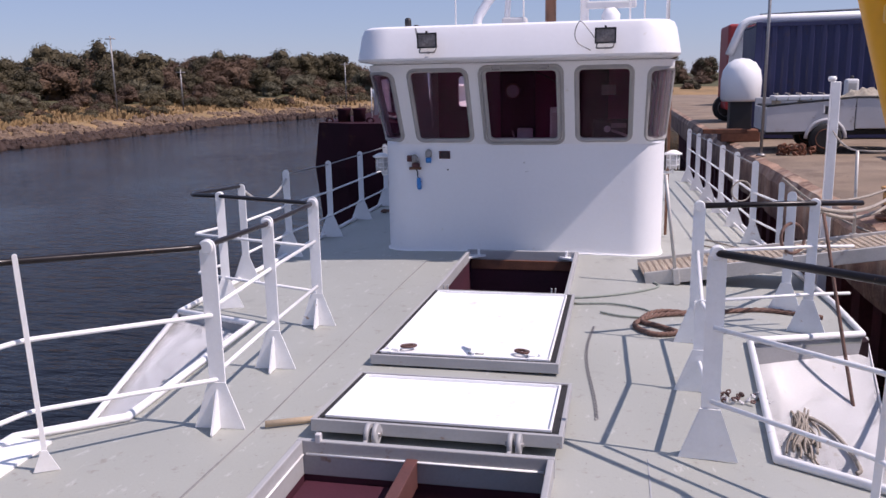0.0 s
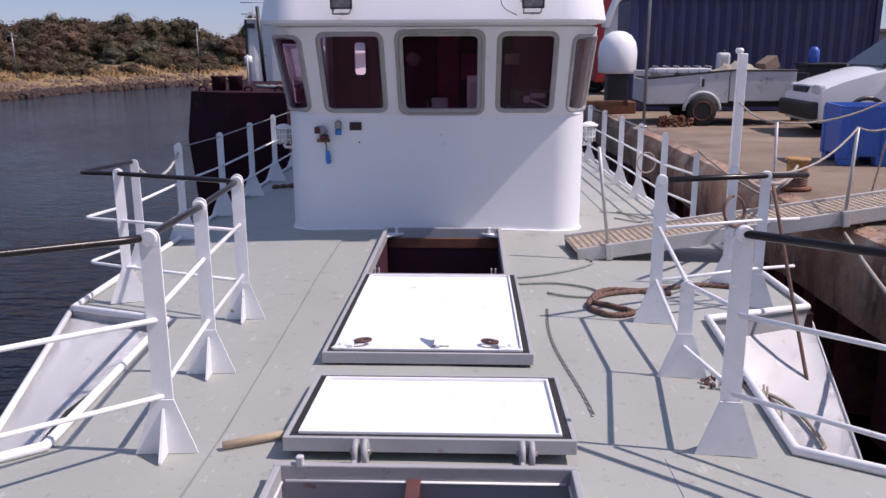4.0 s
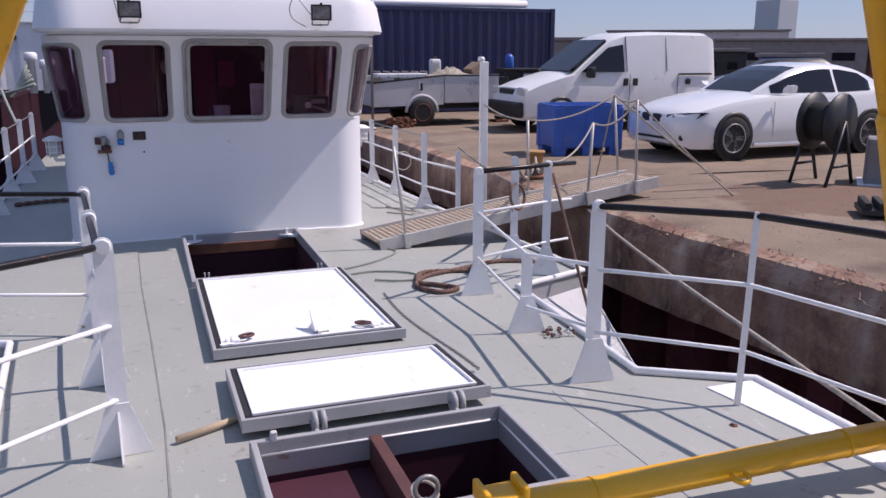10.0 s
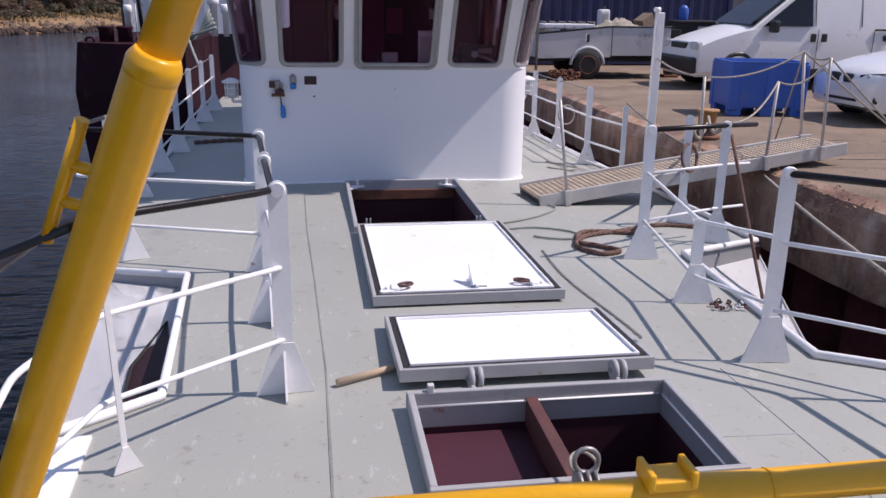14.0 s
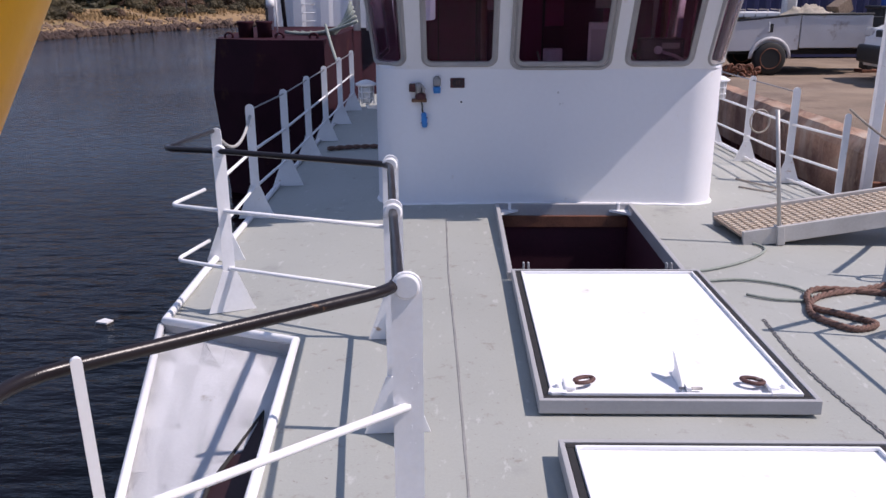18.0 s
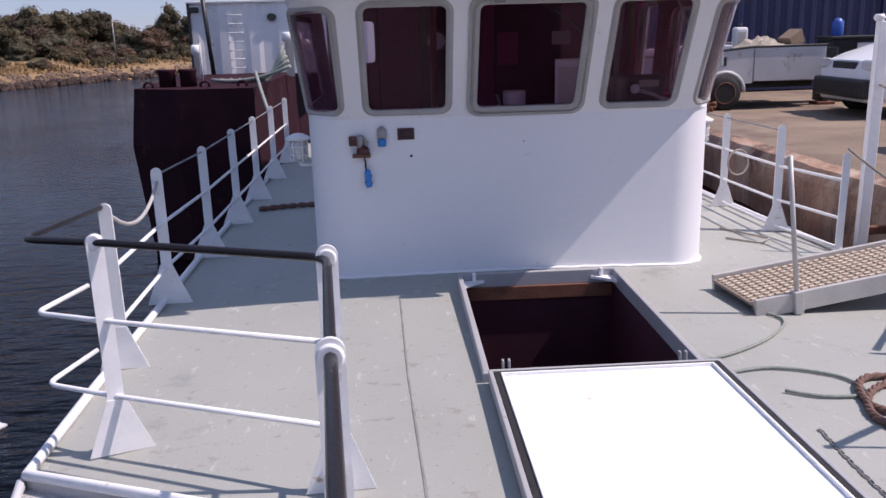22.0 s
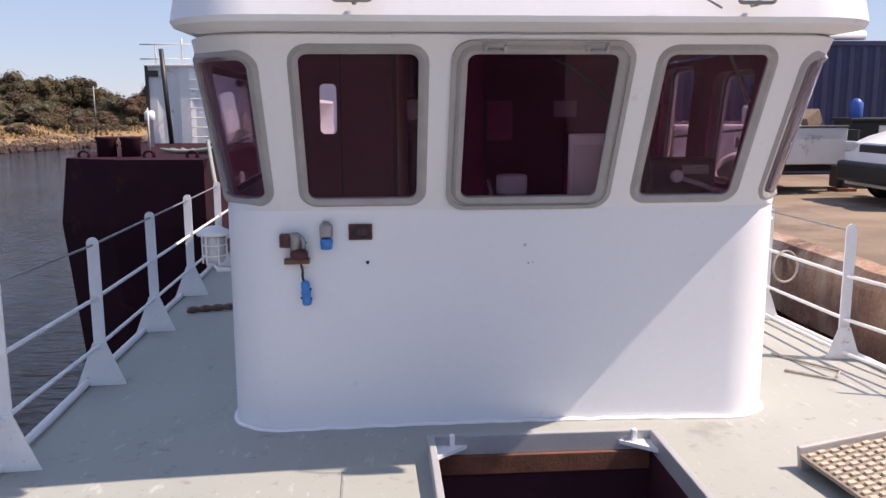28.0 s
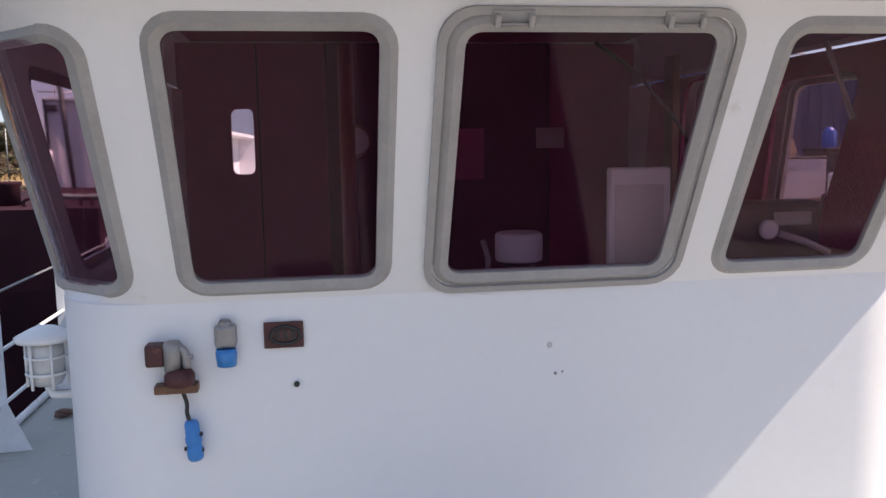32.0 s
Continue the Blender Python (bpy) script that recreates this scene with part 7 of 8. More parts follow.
# dogs and prop on the big lid
for x, s in ((-0.46, 1), (0.43, -1)):
    dog = part("dog", box((x, -0.80, 0.105), (0.05, 0.10, 0.03), 0.008, None, Matrix.Identity(4)), WHITE, lid_aft, "white painted dog with dark handle")
    part("dog_plate", prism([(x - 0.02, -0.88), (x + 0.10 * s * -1, -0.87), (x + 0.08 * s * -1, -0.80), (x, -0.76)], 0.078, 0.10), WHITE, dog)
    part("dog_handle", torus(Matrix.Translation((x + 0.07 * s, -0.77, 0.115)) @ Matrix.Rotation(0.5 * s, 4, "Z") @ Matrix.Diagonal((1.3, 0.75, 1, 1)), 0.036, 0.012, 16), CORRODED, dog, "worn brown handle")
    part("dog_bolt", tube([(x - 0.05 * s, -0.82, 0.09), (x - 0.05 * s, -0.82, 0.125)], 0.014, 8), WHITE, dog)
pr = part("prop", prism([(0.045, -0.86), (0.065, -0.86), (0.070, -0.70), (0.050, -0.62)], 0.075, 0.12), WHITE, lid_aft, "white prop lug")
part("prop_plate", loft([[(0.03, -0.66, 0.078), (0.04, -0.66, 0.078), (0.04, -0.86, 0.078), (0.03, -0.86, 0.078)], [(0.035, -0.68, 0.15), (0.045, -0.68, 0.15), (0.045, -0.80, 0.13), (0.035, -0.80, 0.13)], [(0.03, -0.64, 0.24), (0.036, -0.64, 0.24), (0.036, -0.68, 0.24), (0.03, -0.68, 0.24)]]), WHITE, pr)
part("prop_pin", tube([(0.02, -0.83, 0.10), (0.12, -0.83, 0.10)], 0.009, 8), STEEL, pr)

# aft hatch corner brackets
for x in (H3[0] + 0.05, H3[1] - 0.05):
    s = 1 if x < 0 else -1
    bz = dz(0, -0.5) + 0.045
    part("corner_bracket", prism([(x - 0.05 * s, H3[3]), (x + 0.12 * s, H3[3]), (x + 0.06 * s, H3[3] - 0.05), (x - 0.05 * s, H3[3] - 0.14)], bz - 0.02, bz), WHITE, hatch_aft, "chipped white corner bracket")
    part("catch", box((x + 0.04 * s, H3[3] - 0.01, bz + 0.03), (0.025, 0.03, 0.06), 0.005), WHITE, hatch_aft)
    for e in (-0.016, 0.016):
        part("hinge_ear", box((x + 0.04 * s + e, H3[2] + 0.008, 0.138), (0.012, 0.030, 0.048), 0.004), COAMING, hatch_aft)
part("inner_lip", box((0.155, H3[3] - 0.012, -0.045), (1.10, 0.024, 0.10), 0.004), RUST, hatch_aft, "rust-brown inner lip")

# stick lying under the small lid
solid("wooden_stick", tube([(-0.66, -5.20, dz(-0.66, -5.2) + 0.024), (-0.20, -4.98, dz(-0.2, -4.98) + 0.024)], 0.018, 10), PLY, "short weathered wooden stick lying on the deck", "stick")

# ropes on the deck, and links that draw a chain's shadow
def deck_line(pts, lift):
    return [(x, y, dz(x, y) + lift) for x, y in pts]


coil = spline(deck_line([(2.75, -2.2), (2.3, -2.12), (1.85, -2.35), (1.45, -2.55), (1.28, -2.85), (1.40, -3.08), (1.58, -3.00), (1.45, -2.85), (1.33, -2.72), (1.50, -2.40), (2.0, -2.45)], 0.020), 6)
bm = bmesh.new()
for s_ in (0, 2.09, 4.19):
    strand = []
    for k in range(3 * (len(coil) - 1)):
        a, b = coil[k // 3], coil[k // 3 + 1]
        d = (b - a).normalized()
        u = d.cross(Vector((0, 0, 1))).normalized()
        strand.append(a.lerp(b, k % 3 / 3) + (u * math.cos(k * 0.8 + s_) + u.cross(d) * math.sin(k * 0.8 + s_)) * 0.010)
    tube(strand, 0.011, 6, bm)
solid("mooring_rope", bm, ROPE, "thick rust-brown mooring rope lying looped on deck", "rope")
solid("green_line", tube(spline(deck_line([(0.75, -2.10), (1.0, -1.98), (1.3, -1.75), (1.52, -1.45), (1.42, -1.22)], 0.012), 6), 0.009, 6), ROPEGREEN, "thin pale green line trailing across the deck", "line")
solid("green_line", tube(spline(deck_line([(0.80, -2.28), (1.1, -2.22), (1.38, -2.36), (1.40, -2.58), (1.18, -2.60), (1.02, -2.52)], 0.012), 6), 0.009, 6), ROPEGREEN, "thin pale green line curled on the deck", "line")
# links added in place of the dotted shadow line of a chain
chain = thing("deck_chain", "thin dull links laid along the deck as a chain's shadow", "chain")
for k in range(46):
    y = -2.95 - k * 0.040
    x = 0.98 - 0.04 * math.sin(k * 0.1) + 0.003 * k * 0.2
    mm = Matrix.Translation((x, y, dz(x, y) + 0.004)) @ Matrix.Rotation(0.2 * (-1) ** k, 4, "Z")
    if k == 0:
        first_link = part("link", torus(Matrix.Diagonal((0.6, 1.6, 1, 1)), 0.0135, 0.0032, 10, 5), STEEL, chain)
        first_link.matrix_world = mm
    else:
        ob = bpy.data.objects.new("link", first_link.data)
        bpy.context.scene.collection.objects.link(ob)
        ob.parent = chain
        ob.matrix_world = mm
sh = thing("shackle_heap", "small heap of brown shackles and chain by the rail foot", "shackles")
rnd = random.Random(4)
for k in range(30):
    x, y = 1.70 + rnd.triangular(-0.02, 0.30, 0.06), -4.28 + rnd.uniform(-0.08, 0.08)
    part("shackle", torus(Matrix.Translation((x, y, dz(x, y) + 0.012 + rnd.uniform(0, 0.022))) @ Euler((rnd.uniform(-1, 1), rnd.uniform(-1, 1), rnd.random() * 3)).to_matrix().to_4x4() @ Matrix.Diagonal((1, 0.7, 1, 1)), 0.014, 0.005, 10, 6), CORRODED if k % 3 else GALV, sh)

# frayed rope end lying in the starboard pocket
bm = bmesh.new()
rnd = random.Random(9)
def on_starboard_plate(u, v, lift):
    a, b, c, d = starboard_plate
    q = a.lerp(b, u).lerp(d.lerp(c, u), v)
    return q + Vector((0, -0.35, 0.9)) * lift


for k in range(26):
    a = rnd.uniform(-0.5, 0.6)
    u0, v0, ln = 0.28 + rnd.uniform(-0.06, 0.06), 0.60 + rnd.uniform(-0.05, 0.05), rnd.uniform(0.15, 0.36)
    tube(spline([on_starboard_plate(u0 + 0.9 * ln * f * math.sin(a) + 0.03 * math.sin(5 * f + k), v0 + ln * f * math.cos(a), 0.02 + 0.02 * math.sin(3 * f + k)) for f in [i / 6 for i in range(7)]], 3), 0.008, 5, bm)
tube(spline([on_starboard_plate(u, v, 0.025) for u, v in ((0.25, 0.58), (0.45, 0.66), (0.60, 0.78), (0.70, 0.93), (0.66, 0.97))], 5), 0.014, 8, bm)
solid("frayed_rope", bm, ROPEGREY, "frayed grey-brown rope end lying on the white plate", "rope")

# floodlights on the brow
for x in (-0.745, 0.985):
    fl = thing("floodlight", "black framed floodlight on the wheelhouse brow", "floodlight", (x, -0.80, 2.285), 0, "floodlights")
    part("housing", loft([[(a * 0.085, 0.05, b * 0.055) for a, b in ((-1, -1), (1, -1), (1, 1), (-1, 1))], [(a * 0.098, -0.02, b * 0.072) for a, b in ((-1, -1), (1, -1), (1, 1), (-1, 1))]]), BLACK, fl)
    for cx, cz, sx, sz in ((0, 0.066, 0.20, 0.016), (0, -0.066, 0.20, 0.016), (-0.092, 0, 0.016, 0.116), (0.092, 0, 0.016, 0.116)):
        part("bezel", box((cx, -0.026, cz), (sx, 0.016, sz), 0.003), BLACK, fl)
    part("lens", box((0, -0.024, 0), (0.168, 0.008, 0.116)), LAMPDARK, fl, "dusty glass lens")
    part("clip", box((0, -0.03, 0.082), (0.02, 0.02, 0.018), 0.003), BLACK, fl)
    br = part("bracket", tube(bend([(-0.07, 0.03, -0.05), (-0.09, 0.0, -0.115), (0.07, 0.0, -0.115), (0.09, 0.03, -0.05)], 0.02), 0.008, 6), STEEL, fl, "bent steel bracket")
    part("bracket_bolt", tube([(0, 0.0, -0.115), (0, 0.07, -0.115)], 0.012, 8), STEEL, br)
    pts = [(-0.07, 0.0, 0.02), (-0.20, 0.02, 0.08), (-0.24, 0.05, 0.03), (-0.20, 0.05, -0.07), (-0.08, 0.06, -0.12)] if x > 0 else [(-0.10, 0.02, 0.07), (-0.13, 0.04, 0.12), (-0.11, 0.05, 0.0), (-0.09, 0.06, -0.10)]
    if x > 0:
        pts = [(-0.10, 0.0, -0.02), (-0.16, 0.0, 0.06), (-0.24, 0.03, 0.14), (-0.29, 0.05, 0.04), (-0.26, 0.05, -0.06), (-0.14, 0.06, -0.13)]
    part("cable", tube(spline(pts, 5), 0.005, 6), STEEL, fl, "thin grey cable")

# opening frame and hinges of the middle window
cu, cv, ww, hh, w, h = mid_dim
o = rounded(ww + 0.075, hh + 0.065, 0.10, 5)
i_ = rounded(ww + 0.025, hh + 0.02, 0.085, 5)
rings = []
for (ox, oy), (ix, iy) in zip(o, i_):
    po, pi = mid_at(cu + ox / w, cv + oy / h), mid_at(cu + ix / w, cv + iy / h)
    rings.append([po + mid_n * 0.001, po + mid_n * 0.014, pi + mid_n * 0.014, pi - mid_n * 0.01])
rings.append(rings[0])
part("outer_frame", loft(rings, cap=False), FRAMEGREY, mid_window)
for x in (-0.24, 0.24):
    p = mid_at(cu + x / w, cv + (hh / 2 + 0.005) / h) + mid_n * 0.025
    hm = Matrix.Translation(p) @ Matrix.Rotation(radians(30), 4, "X")
    hg = part("window_hinge", box((0, 0.008, 0), (0.115, 0.010, 0.040), 0.003, None, hm), FRAMEGREY, mid_window)
    for e in (-0.046, 0.046):
        part("hinge_ear", box((e, -0.006, -0.004), (0.016, 0.022, 0.036), 0.004, None, hm), FRAMEGREY, hg)
    part("hinge_pin", tube([hm @ Vector((-0.056, -0.008, -0.012)), hm @ Vector((0.056, -0.008, -0.012))], 0.006, 8), STEEL, hg)

# fittings on the wheelhouse front
HORNDARK = mat("dark_corroded_maroon", (0.080, 0.022, 0.024), 0.6, var=0.35, scale=30, fine=90, bump=0.5, dirt=(0.22, 0.10, 0.07), dirt_amount=0.12, dirt_scale=25)
bell = thing("alarm_horn", "corroded brass horn fitting with a hanging blue plug", "horn", (-1.085, 0.0, 1.035))
part("box", box((-0.065, -0.03, 0.012), (0.060, 0.06, 0.070), 0.008), CORRODED, bell)
part("box_lid", box((-0.063, -0.062, 0.012), (0.046, 0.008, 0.054), 0.003), HORNDARK, bell)
part("neck", lathe([(0.020, -0.045), (0.027, -0.040), (0.029, 0.010), (0.029, 0.045), (0.022, 0.056), (0.008, 0.058)], 18, m=Matrix.Translation((-0.012, -0.048, 0))), STEEL, bell, "worn dull steel horn body")
part("elbow", tube(spline([(0.005, -0.050, 0.040), (0.026, -0.054, 0.018), (0.030, -0.056, -0.030)], 5), 0.013, 10), STEEL, bell)
part("wing_nut", box((0.040, -0.055, 0.006), (0.022, 0.014, 0.012), 0.003), STEEL, bell)
part("dome", lathe([(0.036, -0.085), (0.046, -0.078), (0.047, -0.050), (0.038, -0.036), (0.020, -0.028)], 20, m=Matrix.Translation((0.006, -0.054, 0))), HORNDARK, bell, "dark corroded horn mouth")
part("base_plate", box((-0.008, -0.03, -0.098), (0.132, 0.05, 0.028), 0.004), BRASS, bell)
part("cable", tube(spline([(0.011, -0.04, -0.11), (0.020, -0.034, -0.15), (0.018, -0.032, -0.18), (0.026, -0.034, -0.21)], 5), 0.007, 8), BLACK, bell)
plug_m = Matrix.Translation((0.030, -0.036, -0.205)) @ Matrix.Rotation(radians(-4), 4, "Y")
plug = part("plug", lathe([(0.010, 0.002), (0.019, -0.002), (0.023, -0.012), (0.023, -0.050), (0.026, -0.054), (0.026, -0.070), (0.023, -0.074), (0.023, -0.088), (0.026, -0.092), (0.025, -0.122), (0.018, -0.130)], 18, m=plug_m), BLUE, bell, "blue cable plug")
for z, e in ((-0.046, 0.026), (-0.088, -0.026), (-0.098, 0.024)):
    part("plug_clip", box((e, -0.004, z), (0.010, 0.012, 0.012), 0.002, None, plug_m), BLACK, plug)
sock = thing("blue_socket", "grey and blue power socket on the wheelhouse front", "socket", (-0.937, 0.0, 1.075))
part("cover", box((0, -0.025, 0.02), (0.068, 0.05, 0.075), 0.012), STEEL, sock)
part("cap", lathe([(0.02, 0.05), (0.024, 0.058), (0.015, 0.072)], 12, m=Matrix.Translation((0, -0.025, 0))), STEEL, sock)
part("inlet", lathe([(0.03, -0.02), (0.034, -0.035), (0.030, -0.075)], 14, m=Matrix.Translation((0, -0.032, 0))), BLUE, sock, "blue inlet")
pl = thing("rusty_plate", "small rusty makers plate on the wheelhouse front", "plate", (-0.758, -0.004, 1.085))
part("plate", box((0, -0.006, 0), (0.125, 0.012, 0.085), 0.003), HORNDARK, pl)
part("raised_field", box((0.004, -0.0125, 0), (0.070, 0.003, 0.034), 0.001), CORRODED, pl)
part("oval", torus(Matrix.Translation((0.005, -0.014, 0)) @ Matrix.Rotation(radians(90), 4, "X") @ Matrix.Diagonal((1, 0.62, 1, 1)), 0.046, 0.006, 18), BLACK, pl)
for x in (-0.02, 0.005, 0.03):
    part("bar", box((x, -0.0145, 0), (0.010, 0.005, 0.03)), BLACK, pl)
bo = thing("pipe_stub", "small dark bolt stub in chipped white paint", "pipe stub", (-0.72, 0.0, 0.917))
part("stub", tube([(-0.003, 0.0, 0.003), (-0.003, -0.014, 0.003)], 0.0095, 8), BLACK, bo)
part("flange", tube([(0, -0.001, 0), (0, -0.005, 0)], 0.017, 9), WHITE, bo)
for x, z, r in ((0.125, 1.0, 0.010), (0.145, 0.90, 0.005), (0.17, 0.905, 0.004)):
    solid("paint_scar", lathe([(r, -0.002), (r * 0.8, 0.002)], 10, m=Matrix.Translation((x, -0.003, z)) @ Matrix.Rotation(radians(90), 4, "X")), GALV if r >= 0.01 else STEEL, "small scar in the white wall paint", "scar")
for x, y, s in ((-1.60, 0.38, -1), (1.74, 0.70, 1)):
    lp = thing("bulkhead_lamp", "white caged bulkhead lamp on the wheelhouse side", "lamp", (x, y, 0.84), 0, "bulkhead lamps")
    lp.scale = (0.8, 0.8, 0.85)
    part("hood", lathe([(0.12, 0.215), (0.125, 0.235), (0.05, 0.27), (0.02, 0.275)], 20), RAILWHITE, lp)
    part("glass", lathe([(0.06, 0.03), (0.075, 0.06), (0.075, 0.19), (0.06, 0.215)], 18), LAMP, lp)
    for k in range(6):
        a = math.pi * k / 3
        part("cage_bar", tube([(0.085 * math.cos(a), 0.085 * math.sin(a), 0.02), (0.085 * math.cos(a), 0.085 * math.sin(a), 0.22)], 0.007, 6), RAILWHITE, lp)
    for z in (0.08, 0.15):
        part("cage_ring", torus(Matrix.Translation((0, 0, z)), 0.085, 0.006, 18, 6), RAILWHITE, lp)
    part("arm", tube([(0, 0, 0.02), (-s * 0.02, 0, -0.02), (-s * 0.14, 0, -0.02)], 0.02, 8), RAILWHITE, lp)

# roof gear
rz = 2.44
mast = thing("roof_mast", "white tubular roof mast with radar and aerials", "mast", (0.25, 1.9, rz))
part("pole", tube([(0, 0, 0), (0, 0, 2.4)], 0.07, 14), BROWNWOOD, mast)
part("pole", tube([(0.42, 0.1, 0), (0.42, 0.1, 2.2)], 0.055, 14), WHITE, mast)
part("stay", tube(bend([(-0.95, 0, 0), (-0.95, 0, 0.22), (-0.72, 0, 0.55), (0, 0, 0.9)], 0.15), 0.06, 12), WHITE, mast)
part("stay", tube([(-0.60, 0.2, 0), (-0.55, 0.2, 0.7)], 0.04, 10), WHITE, mast)
part("radar_base", lathe([(0.10, 0), (0.12, 0.22), (0.07, 0.30)], 18, m=Matrix.Translation((0.75, 0, 0.0))), WHITE, mast)
part("radar_scanner", box((0.75, 0, 0.34), (0.62, 0.10, 0.09), 0.02), INSIDEWHITE, mast, "white radar scanner")
part("winch_box", box((-0.42, -0.3, 0.10), (0.30, 0.22, 0.20), 0.02), GALV, mast)
part("lamp_box", box((-0.18, -0.5, 0.06), (0.18, 0.14, 0.12), 0.02), CANVAS, mast)
for x, hgt, r in ((-1.15, 1.1, 0.010), (1.15, 1.0, 0.012), (1.42, 1.2, 0.022), (-0.3, 1.6, 0.012), (0.98, 1.7, 0.012)):
    part("aerial", tube([(x, -0.4, 0), (x, -0.4, hgt)], r, 8), RAILWHITE, mast)
for z in (0.55, 0.85):
    part("crossbar", tube([(-0.62, 0, z), (0.42, 0.05, z)], 0.02, 8), WHITE, mast)
nav = thing("brow_lamp", "small black navigation lamp on the brow", "lamp", (-1.05, -0.35, rz))
part("body", lathe([(0.035, 0), (0.035, 0.08), (0.02, 0.10)], 14), BLACK, nav)

# inside the wheelhouse
pipe = thing("cabin_pipe", "brown upright pipe inside the cabin", "pipe", (-0.52, 0.35, 0.32))
part("pipe", tube([(0, 0, 0), (0, 0, 1.72)], 0.028, 12), BROWNWOOD, pipe)
clock = thing("cabin_clock", "round pale dial on the cabin bulkhead", "clock", (-0.36, 2.90, 1.72))
part("rim", torus(Matrix.Rotation(radians(90), 4, "X"), 0.10, 0.012, 22), BRASS, clock)
part("dial", lathe([(0.10, -0.005), (0.10, 0.005)], 22, m=Matrix.Rotation(radians(90), 4, "X")), GALV, clock)
pot = thing("console_dome", "low white round compass cover on the console", "compass", (0.10, 0.32, 1.16))
part("plinth", lathe([(0.06, 0), (0.06, 0.10)], 16), BLACK, pot)
part("cover", lathe([(0.085, 0.09), (0.088, 0.10), (0.088, 0.185), (0.078, 0.195)], 22), INSIDEWHITE, pot)
mon = thing("console_monitor", "pale framed monitor on the console", "monitor", (0.50, 0.16, 1.22), -12)
part("frame", box((0, 0, 0.19), (0.22, 0.05, 0.36), 0.012), INSIDEWHITE, mon)
part("screen", box((0, -0.027, 0.17), (0.17, 0.006, 0.28)), ALU, mon)
part("foot", box((0, 0.02, 0.01), (0.14, 0.10, 0.03), 0.006), INSIDEWHITE, mon)
paper = thing("wall_paper_sheet", "faded paper sheet pinned to the cabin bulkhead", "paper", (0.98, 2.895, 1.72))
part("sheet", box((0, 0, 0), (0.20, 0.006, 0.14), 0.002), ALU, paper)
notice = thing("wall_notice", "dull maroon notice board on the doorway panel", "notice", (0.40, 2.892, 1.62))
part("board", box((0, 0, 0), (0.22, 0.012, 0.34), 0.003), INSIDE, notice)
solid("cabin_cable", tube(spline([(0.22, -0.18, 1.98), (0.40, -0.05, 1.90), (0.60, 0.06, 1.74), (0.70, 0.12, 1.60)], 6), 0.006, 6), BLACK, "thin black cable hanging inside the windscreen", "cable")
handle = thing("console_lever", "small dark lever on the console", "lever", (-0.03, 0.30, 1.16))
part("stem", tube([(0, 0, 0), (0.01, 0.0, 0.10), (-0.01, 0, 0.17)], 0.010, 8), STEEL, handle)
part("foot", box((0, 0, 0.012), (0.07, 0.06, 0.024), 0.006), BLACK, handle)
sounder = thing("console_instrument", "dark boxed instrument with a pale gauge on the console", "instrument", (1.05, 0.26, 1.16), 4)
part("case", box((0, 0, 0.155), (0.40, 0.14, 0.27), 0.025), BLACK, sounder)
gm = Matrix.Translation((-0.05, -0.085, 0.19)) @ Matrix.Rotation(radians(90), 4, "X")
part("gauge", lathe([(0.016, -0.03), (0.016, 0.0), (0.036, 0.004), (0.036, 0.022), (0.026, 0.026)], 18, m=gm), INSIDEWHITE, sounder, "pale round gauge")
part("lever", tube([(-0.01, -0.10, 0.175), (0.10, -0.11, 0.14), (0.20, -0.11, 0.095)], 0.013, 8), ALU, sounder, "pale lever")
part("dial_plate", box((0.07, -0.072, 0.225), (0.16, 0.006, 0.05), 0.002), STEEL, sounder)
part("stand", box((0, 0, 0.012), (0.22, 0.12, 0.024), 0.004), STEEL, sounder)
# thin pale rod set slanting just inside the starboard window
solid("cabin_slanting_rod", tube([(1.37, 0.40, 2.06), (1.515, 0.42, 1.76)], 0.011, 8), ALU, "pale slanting rod inside the cabin window", "grab bar")
helm = thing("helm_wheel", "steering wheel behind the cabin windows", "steering wheel", (1.0, 0.75, 1.12), 0)
part("rim", torus(Matrix.Rotation(radians(65), 4, "X"), 0.20, 0.016, 26), BLACK, helm)
for k in range(3):
    a = 2 * math.pi * k / 3
    mm = Matrix.Rotation(radians(65), 4, "X")
    part("spoke", tube([(0, 0, 0), mm @ Vector((0.20 * math.cos(a), 0.20 * math.sin(a), 0))], 0.010, 6), STEEL, helm)
part("column", tube([(0, 0, 0), (0, 0.12, -0.16)], 0.03, 10), BLACK, helm)

# right-hand brown board beside the wheelhouse
solid("brown_boat_pole", box((1.72, 1.36, 0.85), (0.035, 0.06, 1.75), 0.01), BROWNWOOD, "brown wooden pole standing beside the wheelhouse", "pole")
bm = bmesh.new()
for s_ in (0, math.pi):
    tube([(-2.40 + 0.9 * k / 48, 3.0 + 0.05 * math.sin(k * 0.07) + 0.014 * math.cos(k * 0.55 + s_), dz(-2.4 + 0.9 * k / 48, 3) + 0.03 + 0.014 * math.sin(k * 0.55 + s_)) for k in range(49)], 0.018, 6, bm)
wr = solid("striped_rope", bm, ROPE, "brown twisted rope lying across the side deck", "rope")

